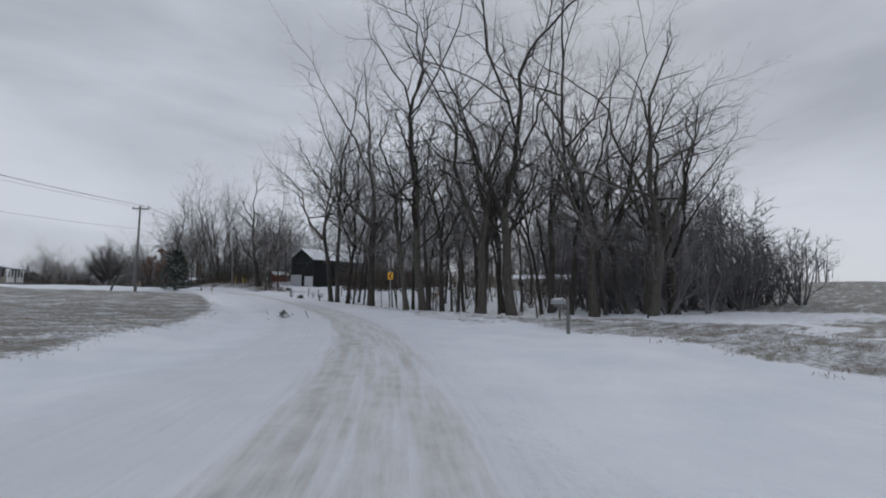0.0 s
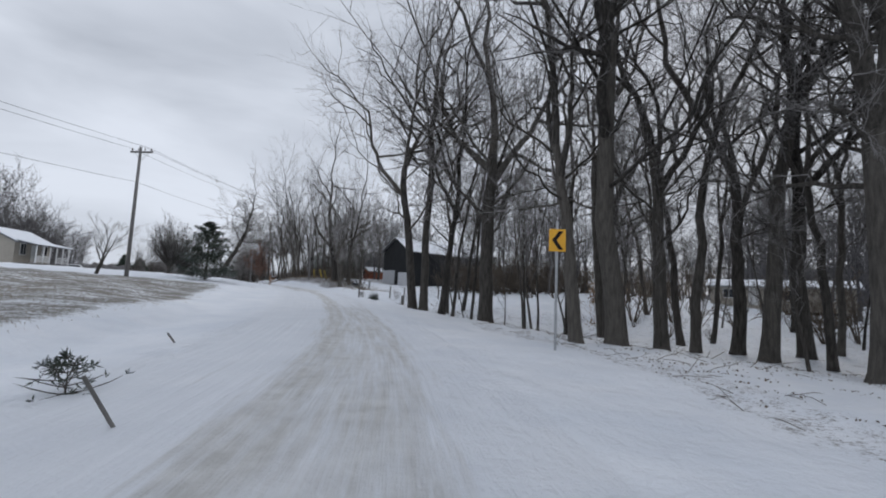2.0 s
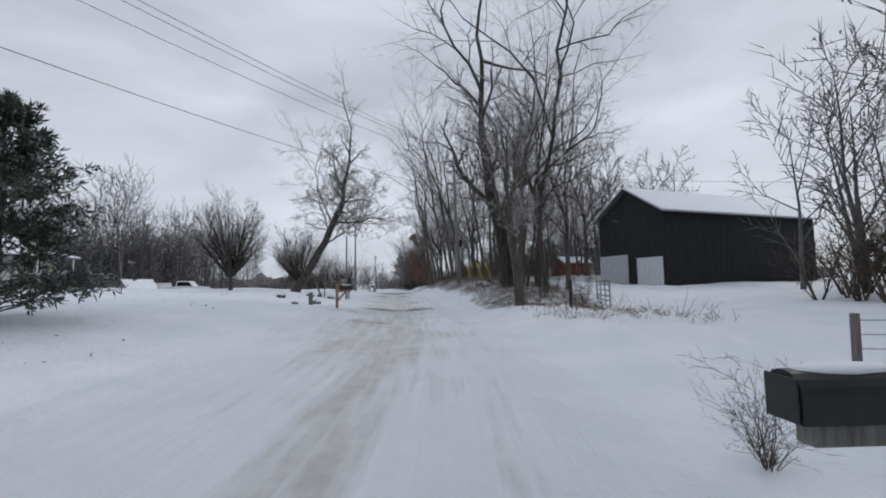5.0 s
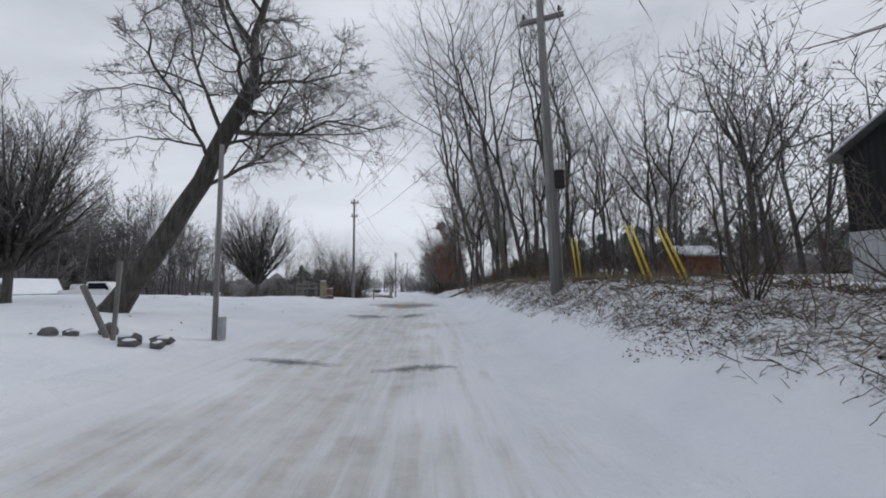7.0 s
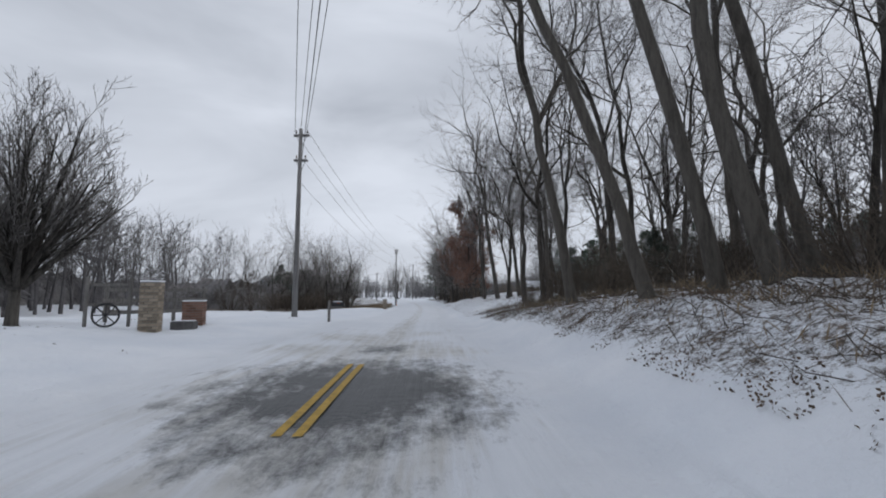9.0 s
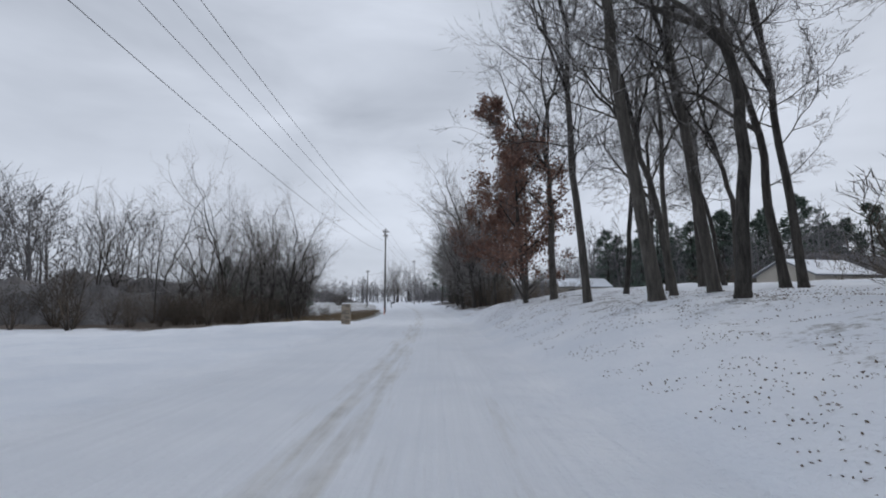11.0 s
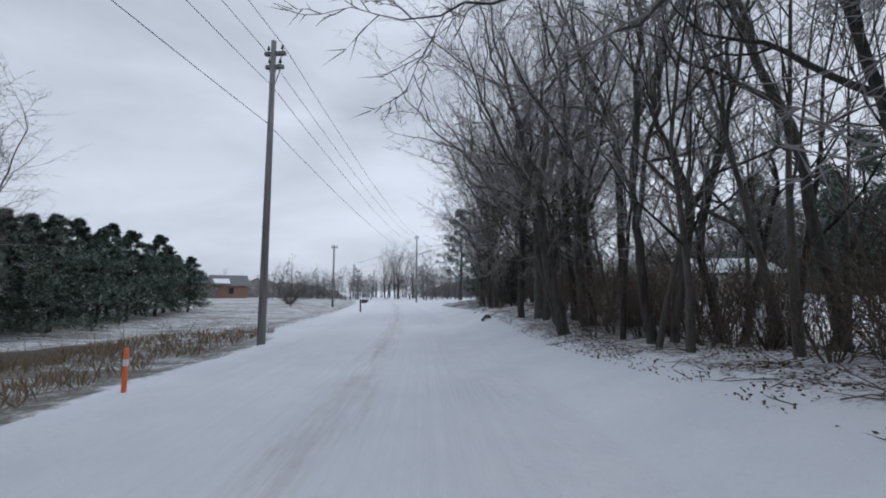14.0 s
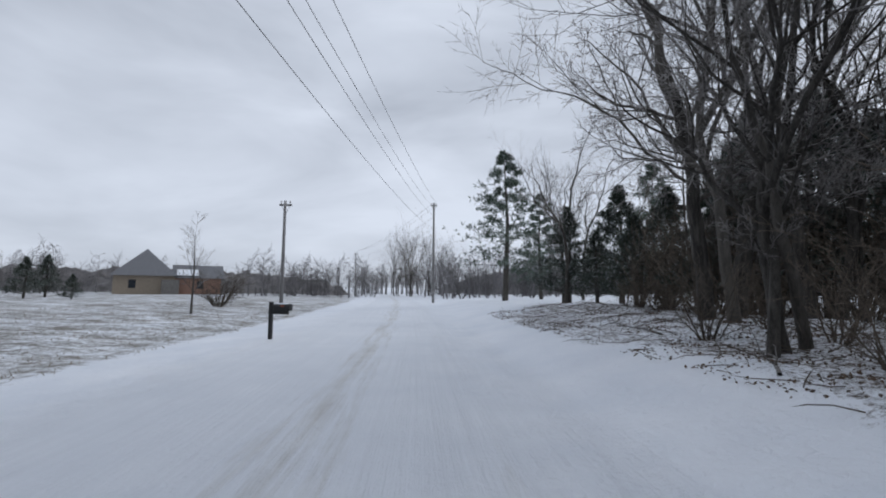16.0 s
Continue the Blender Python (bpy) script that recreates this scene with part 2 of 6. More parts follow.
ACROSS = np.array([0.0, 3.1, 5.0, 7.0, 10.0, 16.0, 30.0, 70.0])
RIGHT = {-60: (0, 0, 0, 0, .1, .3, .8, 2.0), 0: (0, 0, 0, .05, .1, .1, .6, 2.2), 20: (0, 0, 0, -.02, -.08, -.25, -.4, 1.0), 30: (0, 0, 0, -.05, -.14, -.6, -.6, 1.0),
         39: (0, 0, -.05, -.16, -.5, -.95, -.7, 1.1), 46: (0, 0, -.06, -.42, -.95, -1.4, -.6, 1.2), 57: (0, -.05, -.35, -.55, -.5, .1, .9, 1.5), 66: (0, 0, .12, .1, .0, .3, 1.0, 1.5), 72: (0, 0, .45, .3, -.1, .3, .8, 1.5),
         79: (0, .05, 1.0, 1.3, .75, .5, .8, 1.6), 84: (0, .12, 1.4, 1.5, 1.3, .9, .9, 1.6), 98: (0, .1, 1.25, 1.5, 1.6, 1.6, 1.7, 2.0), 118: (0, 0, .6, 1.05, 1.4, 1.7, 2.0, 2.4),
         136: (0, .05, .95, 1.45, 1.7, 2.0, 2.3, 2.6), 144: (0, .05, 1.05, 1.45, 1.85, 2.2, 2.3, 2.2), 152: (0, 0, .75, .95, 1.45, 1.9, 2.0, 2.0), 165: (0, 0, .35, .5, .5, .5, .8, 1.5), 177: (0, .05, .75, .85, .8, .7, .9, 1.5),
         192: (0, 0, .45, .7, .8, .8, .9, 1.5), 240: (0, 0, 0, .1, .2, .3, .5, 1.0)}
LEFT = {-60: (0, 0, 0, .3, .5, .7, 1.0, 1.2), 0: (0, 0, -.15, .2, .35, .6, 1.0, 1.5), 30: (0, -.1, -.25, .25, .5, .8, 1.3, 1.8),
        60: (0, .05, .2, .35, .55, .9, 1.4, 1.8), 73: (0, .42, .55, .7, .9, 1.05, 1.35, 1.6), 80: (0, .25, .5, .75, .95, 1.1, 1.3, 1.5), 95: (0, .2, .45, .6, .75, .9, 1.1, 1.2),
        112: (0, .15, .3, .35, .35, .3, .2, 0), 130: (0, 0, .1, .1, 0, -.2, -.4, -.8), 143: (0, .05, .2, .15, 0, -.1, -.1, -.2), 150: (0, 0, -.1, -.15, -.1, -.1, 0, 0), 172: (0, 0, -.1, -.2, -.45, -.7, -.7, -.4), 200: (0, 0, -.1, -.1, 0, .1, .2, .5)}


def rise(s, d):
    """Height of the ground over the road beside it."""
    out = np.zeros_like(s)
    for table, here in ((RIGHT, d >= 0), (LEFT, d < 0)):
        keys = np.array(sorted(table), float)
        rows = np.array([table[int(k)] for k in keys])
        ss, dd = s[here], np.abs(d[here])
        i = np.clip(np.searchsorted(keys, ss) - 1, 0, len(keys) - 2)
        f = np.clip((ss - keys[i]) / (keys[i + 1] - keys[i]), 0, 1)
        f = f * f * (3 - 2 * f)
        j = np.clip(np.searchsorted(ACROSS, dd) - 1, 0, len(ACROSS) - 2)
        g = np.clip((dd - ACROSS[j]) / (ACROSS[j + 1] - ACROSS[j]), 0, 1)
        out[here] = (1 - f) * ((1 - g) * rows[i, j] + g * rows[i, j + 1]) + f * ((1 - g) * rows[i + 1, j] + g * rows[i + 1, j + 1])
    return out


def waves(x, y, size, seed):
    """Smooth bumps between -1 and 1."""
    r, out = np.random.RandomState(seed), 0
    for k in range(7):
        a, w, p = r.uniform(0, 6.283), r.uniform(0.6, 1.7) * 6.283 / size, r.uniform(0, 6.283)
        out = out + np.sin(w * (x * math.cos(a) + y * math.sin(a)) + p)
    return out / 4


def height(x, y):
    x, y = np.atleast_1d(x).astype(float), np.atleast_1d(y).astype(float)
    s, d = along_across(x, y)
    far = np.clip((np.abs(d) - 30) / 60, 0, 1)
    z = np.interp(s, C_S, CENTRE[:, 2]) * (1 - far) - 0.2 * far + rise(s, d)
    off = np.clip((np.abs(d) - 3.2) / 2.5, 0, 1)
    bank = np.clip((d - 3.5) / 2, 0, 1) * np.clip((s - 55) / 8, 0, 1) * np.clip((118 - s) / 8, 0, 1) * np.clip((11 - d) / 2, 0, 1)
    z = z + off * (0.05 * waves(x, y, 2.3, 1) + 0.03 * waves(x, y, 1.1, 2) + 0.10 * waves(x, y, 9.0, 3)) + bank * 0.10 * waves(x, y, 1.3, 4)
    z = z + 1.2 * far * waves(x, y, 160.0, 5)
    return np.where(np.abs(d) < 3.25, z - 0.05, z)


def ground_z(x, y):
    return float(height(x, y)[0])

# ---- building blocks ----
def link_mesh(name, verts, faces, material, parent=None, label="", smooth=True):
    me = bpy.data.meshes.new(name)
    me.from_pydata(verts if isinstance(verts, list) else verts.tolist(), [], faces if isinstance(faces, list) else faces.tolist())
    me.materials.append(material)
    me.polygons.foreach_set("use_smooth", [smooth] * len(me.polygons))
    ob = new(name, me)
    ob.parent = parent
    return tagged(ob, label)


def part(name, bm, material, parent=None, label="", smooth=False):
    """Links a bmesh as one mesh object under a thing or a part."""
    me = bpy.data.meshes.new(name)
    bm.to_mesh(me)
    bm.free()
    me.materials.append(material)
    if smooth:
        me.polygons.foreach_set("use_smooth", [True] * len(me.polygons))
    ob = new(name, me)
    ob.parent = parent
    return tagged(ob, label)


def thing(name, m, label, category, group="", kind=""):
    ob = new(name)
    ob.matrix_world = m
    return tagged(ob, label, category, group, kind)


def block(bm, size, at=(0, 0, 0), turn=(0, 0, 0), bevel=0.0):
    """A box of that size with its centre at a place, with rounded edges."""
    made = bmesh.ops.create_cube(bm, size=1.0)["verts"]
    bmesh.ops.transform(bm, verts=made, matrix=Matrix.Diagonal((*size, 1)))
    if bevel:
        edges = list({e for v in made for e in v.link_edges})
        made = list({v for v in bmesh.ops.bevel(bm, geom=edges, offset=bevel, segments=1, affect="EDGES")["verts"]} | {v for v in made if v.is_valid})
    bmesh.ops.transform(bm, verts=made, matrix=pose(*at, *turn))
    return bm


def rod(bm, a, b, r0, r1=None, sides=8):
    """A round bar from a to b."""
    a, b = Vector(a), Vector(b)
    m = Matrix.Translation((a + b) / 2) @ (b - a).to_track_quat("Z", "Y").to_matrix().to_4x4()
    bmesh.ops.create_cone(bm, cap_ends=True, segments=sides, radius1=r0, radius2=r0 if r1 is None else r1, depth=(b - a).length, matrix=m)
    return bm


def boxed(*args, **kw):
    return block(bmesh.new(), *args, **kw)


# ---- trees ----
def unit(v):
    return v / np.maximum(np.linalg.norm(v, axis=-1, keepdims=True), 1e-9)


def curve_rows(r, start, way, length, n, up, wobble, t=None):
    """Bent twigs, one a row: n points each."""
    m = len(start)
    t = (np.linspace(0, 1, n) if t is None else t)[None, :, None]
    side = unit(np.cross(way, r.normal(size=(m, 3))))
    bend = r.normal(size=(m, 1, 1)) * wobble
    kink = np.cumsum(r.normal(size=(m, n, 3)) * wobble * 0.45, 1) / math.sqrt(n)
    kink[:, 0] = 0
    p = way[:, None] * t + side[:, None] * bend * t * (1 - 0.3 * t) + kink * t + np.array([0, 0, 1.0]) * up * t * t
    return start[:, None] + p * length[:, None, None]


def tubes(groups):
    """Verts and faces of many tapered tubes; each group: points (m, n, 3), radii (m, n), sides."""
    verts, faces, base = [], [], 0
    for p, rad, k in groups:
        m, n = rad.shape
        tip = k == 3
        way = unit(p[:, -1] - p[:, 0])
        u = unit(np.cross(way, np.where(np.abs(way[:, 2:]) > 0.9, [[1.0, 0, 0]], [[0, 0, 1.0]])))
        w = np.cross(way, u)
        a = np.arange(k) * 2 * math.pi / k
        ring = np.cos(a)[None, None, :, None] * u[:, None, None] + np.sin(a)[None, None, :, None] * w[:, None, None]
        rows = n - 1 if tip else n
        v = (p[:, :rows, None] + ring * rad[:, :rows, None, None]).reshape(m, rows * k, 3)
        i, j = np.meshgrid(np.arange(rows - 1), np.arange(k), indexing="ij")
        i, j = i.ravel(), j.ravel()
        quad = np.stack([i * k + j, i * k + (j + 1) % k, (i + 1) * k + (j + 1) % k, (i + 1) * k + j], 1)
        size = rows * k
        if tip:
            v = np.concatenate([v, p[:, -1:]], 1)
            e = (rows - 1) * k
            tri = np.array([[e + q, e + (q + 1) % k, size] for q in range(k)])
            size += 1
        off = base + np.arange(m)[:, None, None] * size
        faces += (quad[None] + off).reshape(-1, 4).tolist()
        if tip:
            faces += (tri[None] + off).reshape(-1, 3).tolist()
        verts.append(v.reshape(-1, 3))
        base += m * size
    return np.concatenate(verts), faces


def grow(seed, tall, girth, lean=(0, 0), levels=(), stems=1, clear=0.35, spread=0.0, crook=0.05, thin=0.008, sides=9, n=10, droop=0.16, kink=0.2, leads=0.3):
    """The branches of a bare tree, level by level: points, radii, sides. levels: children a branch, angle, length over the parent's, rise, points, sides."""
    r = np.random.RandomState(seed)
    a = r.uniform(0, 6.283, stems)
    way = unit(np.stack([lean[0] + spread * np.cos(a), lean[1] + spread * np.sin(a), np.ones(stems)], 1))
    start = np.stack([0.12 * girth * (stems > 1) * np.cos(a) * stems, 0.12 * girth * (stems > 1) * np.sin(a) * stems, -0.25 + 0 * a], 1)
    length = tall * 0.88 * (r.uniform(0.75, 1.0, stems) if stems > 1 else np.ones(1))
    t = np.r_[0, 0.012, 0.03, np.linspace(0.08, 1, n - 3)] if stems == 1 and n > 7 else np.linspace(0, 1, n)
    p = curve_rows(r, start, way, length, n, 0.03, crook, t)
    rad = girth * (0.10 + 0.90 * (1 - t) ** 0.9)[None] * np.ones((stems, 1))
    rad[:, 0] *= 1.5
    rad[:, 1] *= 1.35
    rad[:, 2] *= 1.12
    out = [(p, rad, sides)]
    t0 = clear
    for kids, angle, ratio, lift, n, k in levels:
        m = len(p)
        e = np.repeat(np.arange(m), kids)
        f = t0 + (1 - t0) * (np.tile(np.arange(kids), m) + r.uniform(0.1, 1.0, m * kids)) / kids
        f = np.clip(f, 0, 0.995)
        x = f * (p.shape[1] - 1)
        i = np.minimum(x.astype(int), p.shape[1] - 2)
        g = (x - i)[:, None]
        start = p[e, i] * (1 - g) + p[e, i + 1] * g
        tang = unit(p[e, i + 1] - p[e, i])
        rr = rad[e, i] * (1 - g[:, 0]) + rad[e, i + 1] * g[:, 0]
        axis = unit(np.cross(tang, r.normal(size=tang.shape)))
        ang = np.radians(r.uniform(angle * 0.6, angle * 1.35, m * kids))[:, None]
        lead = (r.uniform(size=(m * kids, 1)) < leads) & (f[:, None] < 0.78) & (f[:, None] > t0 + 0.12) & (len(out) == 1) & (stems == 1)
        ang = np.where(lead, ang * 0.7, ang)
        way = unit(tang * np.cos(ang) + axis * np.sin(ang) + np.array([0, 0, droop]))
        whole = np.linalg.norm(p[:, -1] - p[:, 0], axis=1)[e]
        length = whole * ratio * (1.15 - 0.65 * f if len(out) == 1 else 1.05 - 0.35 * f) * r.uniform(0.55, 1.3, m * kids) * np.where(lead[:, 0], 1.25, 1.0)
        p = curve_rows(r, start, way, length, n, np.where(lead, 0.5, lift)[:, :, None], kink)
        r0 = np.maximum(np.minimum(rr * np.where(lead[:, 0], 0.7, 0.62), length * np.where(lead[:, 0], 0.027, 0.020)), thin)
        rad = np.maximum(r0[:, None] * (1 - 0.8 * np.linspace(0, 1, n))[None], thin * 0.7)
        out.append((p, rad, k))
        t0 = 0.28
    return out


THIN = ((9, 40, 0.30, 0.18, 5, 3), (6, 42, 0.55, 0.1, 3, 3), (6, 40, 0.6, 0.0, 2, 3))
LOW = ((9, 46, 0.40, 0.16, 3, 3), (6, 45, 0.55, 0.05, 2, 3), (4, 42, 0.65, 0.0, 2, 3))
SHRUB = ((5, 40, 0.5, 0.14, 2, 3), (5, 42, 0.6, 0.05, 2, 3), (1, 42, 0.65, 0.0, 2, 3))
BUSHY = ((5, 46, 0.5, 0.10, 3, 3), (5, 46, 0.55, 0.03, 2, 3), (2, 44, 0.65, 0.0, 2, 3))


def crown_mesh(ob, limbs, twigs, bark, frost):
    """The crown as one mesh: limbs in bark, twigs in their own colour."""
    v1, f1 = tubes(limbs) if limbs else (np.zeros((0, 3)), [])
    v2, f2 = tubes(twigs)
    k = len(v1)
    c = link_mesh("crown", np.concatenate([v1, v2]), f1 + [[q + k for q in f] for f in f2], bark, ob)
    c.data.materials.append(frost)
    c.data.polygons.foreach_set("material_index", [0] * len(f1) + [1] * len(f2))
    return tagged(c, kind="stuff")


def bare_tree(name, label, category, seed, tall, girth, levels, cut=2, twigs=None, bark=None, group="", **kw):
    """A tree without leaves, at the origin: its trunk, and the crown of limbs and twigs."""
    rows = grow(seed, tall, girth, levels=levels, **kw)
    ob = tagged(new(name), label, category, group)
    v, f = tubes(rows[:1])
    one = kw.get("stems", 1) == 1
    tagged(link_mesh("trunk" if one else "thicket", v, f, bark or m_bark, ob), kind="" if one else "stuff")
    crown_mesh(ob, rows[1:cut], rows[cut:], bark or m_bark, twigs or m_twig)
    return ob, rows


def shoots(r, p, rad, kids, angles, ratio, lift, wobble, n, thin, low=0.3, up=0.1, share=0.7):
    """The next branches on each branch of a level: one goes on from its tip, the others fork off along it."""
    m, q = len(p), p.shape[1]
    e = np.repeat(np.arange(m), kids)
    j = np.tile(np.arange(kids), m)
    first = j == 0
    f = np.where(first, 0.999, low + (1 - low) * (j - 1 + r.uniform(0.1, 0.95, m * kids)) / max(kids - 1, 1))
    x = f * (q - 1)
    i = np.minimum(x.astype(int), q - 2)
    g = (x - i)[:, None]
    start = p[e, i] * (1 - g) + p[e, i + 1] * g
    tang = unit(p[e, i + 1] - p[e, i])
    rr = rad[e, i] * (1 - g[:, 0]) + rad[e, i + 1] * g[:, 0]
    u = unit(np.cross(tang, np.where(np.abs(tang[:, 2:]) > 0.9, [[1.0, 0, 0]], [[0, 0, 1.0]])))
    w = np.cross(tang, u)
    az = (r.uniform(0, 6.283, m)[e] + 2.4 * j + r.uniform(-0.5, 0.5, m * kids))[:, None]
    ang = np.radians(np.where(first, r.uniform(4, 22, m * kids), r.uniform(angles[0], angles[1], m * kids) * (1.15 - 0.3 * f)))[:, None]
    way = unit(tang * np.cos(ang) + (u * np.cos(az) + w * np.sin(az)) * np.sin(ang) + np.array([0, 0, up]))
    whole = np.linalg.norm(np.diff(p, axis=1), axis=2).sum(1)[e]
    length = whole * ratio * np.where(first, 1.05, 1.2 - 0.45 * f) * r.uniform(0.65, 1.3, m * kids)
    c = curve_rows(r, start, way, length, n, lift, wobble)
    r0 = np.maximum(np.minimum(rr * np.where(first, 0.97, share * r.uniform(0.8, 1.15, m * kids)), length * 0.045), thin)
    return c, np.maximum(r0[:, None] * (1 - 0.58 * np.linspace(0, 1, n))[None], thin * 0.7)


# twigs of a forked tree, level by level: branches, their angles, length over the parent's, rise, crook, points, sides
OAKEN = ((5, (30, 66), 0.46, 0.10, 0.42, 6, 5), (5, (30, 64), 0.46, 0.06, 0.42, 4, 4), (6, (30, 62), 0.46, 0.04, 0.36, 3, 3), (4, (28, 60), 0.52, 0.0, 0.2, 2, 3))
ELM = ((5, (26, 56), 0.46, 0.12, 0.32, 6, 5), (5, (28, 56), 0.46, 0.04, 0.34, 4, 4), (6, (28, 54), 0.48, -0.02, 0.3, 3, 3), (4, (26, 52), 0.55, -0.06, 0.2, 2, 3))
POLE = ((5, (30, 60), 0.42, 0.14, 0.30, 5, 4), (5, (28, 56), 0.48, 0.06, 0.30, 3, 3), (6, (26, 54), 0.50, 0.02, 0.25, 2, 3), (4, (26, 50), 0.60, 0.0, 0.1, 2, 3))


def forked(seed, tall, girth, fork=0.38, leaders=4, gens=OAKEN, lean=(0, 0), crook=0.10, splay=(12, 36), side=3, thin=0.0065, sides=10, start=(0, 0), reach=0.50, elbow=0.28, limb=0.30):
    """The branches of a tree whose trunk divides into rising limbs, which fork again and again: points, radii, sides, level by level."""
    r = np.random.RandomState(seed)
    t = np.r_[0, 0.02, 0.05, np.linspace(0.12, 1, 9)]
    base = np.array([[start[0], start[1], -0.25]])
    p = curve_rows(r, base, unit(np.array([[lean[0], lean[1], 1.0]])), np.array([tall * fork + 0.25]), len(t), 0.03, crook, t)
    rad = girth * (1 - 0.36 * t)[None]
    rad[:, :3] *= np.array([[1.5, 1.3, 1.12]])
    out = [(p, rad, sides)]
    long = tall * (1 - fork) * reach
    c, cr = shoots(r, p, rad, leaders, splay, long / (tall * fork), 0.14, elbow, 9, thin * 2, low=0.74, up=0.12, share=0.74)
    parts = [(c, cr, 7)]
    if side:
        d, dr = shoots(r, p[:, 3:], rad[:, 3:], side + 1, (48, 80), limb, 0.12, 0.3, 9, thin * 1.5, low=0.45, up=0.05, share=0.22 + 0.5 * (limb - 0.3))
        c, cr = np.concatenate([c, d[1:]]), np.concatenate([cr, dr[1:]])
        parts = [(c, cr, 7)]
    out += parts
    for kids, angles, ratio, lift, wobble, n, k in gens:
        c, cr = shoots(r, c, cr, kids, angles, ratio, lift, wobble, n, thin, low=0.22, up=0.07)
        out.append((c, cr, k))
    return out


def forked_tree(name, label, category, trees, group="", twigs=None, bark=None, cut=3):
    """A bare tree from one or more forked stems, at the origin."""
    ob = tagged(new(name), label, category, group)
    for rows in trees:
        v, f = tubes(rows[:1])
        link_mesh("trunk", v, f, bark or m_bark, ob)
    crown_mesh(ob, [g for rows in trees for g in rows[1:cut]], [g for rows in trees for g in rows[cut:]], bark or m_bark, twigs or m_twig)
    return ob


def leaf_mesh(places, ways, long, wide, r, fold=0.25):
    """Verts and faces of folded leaves, one at each place."""
    m = len(places)
    ways = unit(ways)
    side = unit(np.cross(ways, r.normal(size=(m, 3))))
    top = np.cross(side, ways)
    ln = long * r.uniform(0.7, 1.3, m)[:, None]
    wd = wide * r.uniform(0.7, 1.3, m)[:, None]
    a, d = places, places + ways * ln
    mid = places + ways * ln * 0.5
    b1, b2 = mid + side * wd + top * wd * fold, mid - side * wd + top * wd * fold
    v = np.stack([a, b1, d, b2], 1).reshape(-1, 3)
    o = np.arange(m)[:, None] * 4
    f = np.concatenate([o + [[0, 1, 2]], o + [[0, 2, 3]]], 0)
    return v, f


def put(ob, x, y, turn=0.0, size=1.0, sink=0.0):
    """Stands a thing that was built at the origin on the ground."""
    ob.matrix_world = pose(x, y, ground_z(x, y) - sink, 0, 0, turn) @ Matrix.Scale(size, 4)
    return ob


def more(ob, x, y, turn=0.0, size=1.0, sink=0.0):
    """A further tree of a kind on the ground."""
    c = copy_thing(ob, pose(x, y, ground_z(x, y) - sink, 0, 0, turn))
    c.scale = (size, size, size * (0.92 + 0.16 * ((x * 7.31 + y * 3.17) % 1.0)))
    return c


def merged(name, label, category, kinds, spots, material, r):
    """Far woods as one object: many low trees, each (x, y, size), turned and joined."""
    verts, faces, base = [], [], 0
    for x, y, size in spots:
        v, f = kinds[int(r.randint(len(kinds)))]
        a = r.uniform(0, 6.283)
        c, s = math.cos(a) * size, math.sin(a) * size
        w = np.stack([v[:, 0] * c - v[:, 1] * s + x, v[:, 0] * s + v[:, 1] * c + y, v[:, 2] * size * r.uniform(0.85, 1.15) + ground_z(x, y) - 0.1], 1)
        verts.append(w)
        faces += [[q + base for q in g] for g in f]
        base += len(v)
    ob = link_mesh(name, np.concatenate(verts), faces, material)
    return tagged(ob, label, category, kind="stuff")


def leafy(parent, name, rows, material, count, long, wide, seed, part_of=(2, 3, 4), low=0.0, hang=0.5):
    """Leaves along the twigs of a tree."""
    r = np.random.RandomState(seed)
    pts = np.concatenate([rows[q][0].reshape(-1, 3) for q in part_of if q < len(rows)])
    pts = pts[pts[:, 2] > low]
    p = pts[r.randint(len(pts), size=count)] + r.normal(size=(count, 3)) * 0.12
    w = r.normal(size=(count, 3)) + np.array([0, 0, -hang])
    v, f = leaf_mesh(p, w, long, wide, r)
    return tagged(link_mesh(name, v, f, material, parent), kind="stuff")


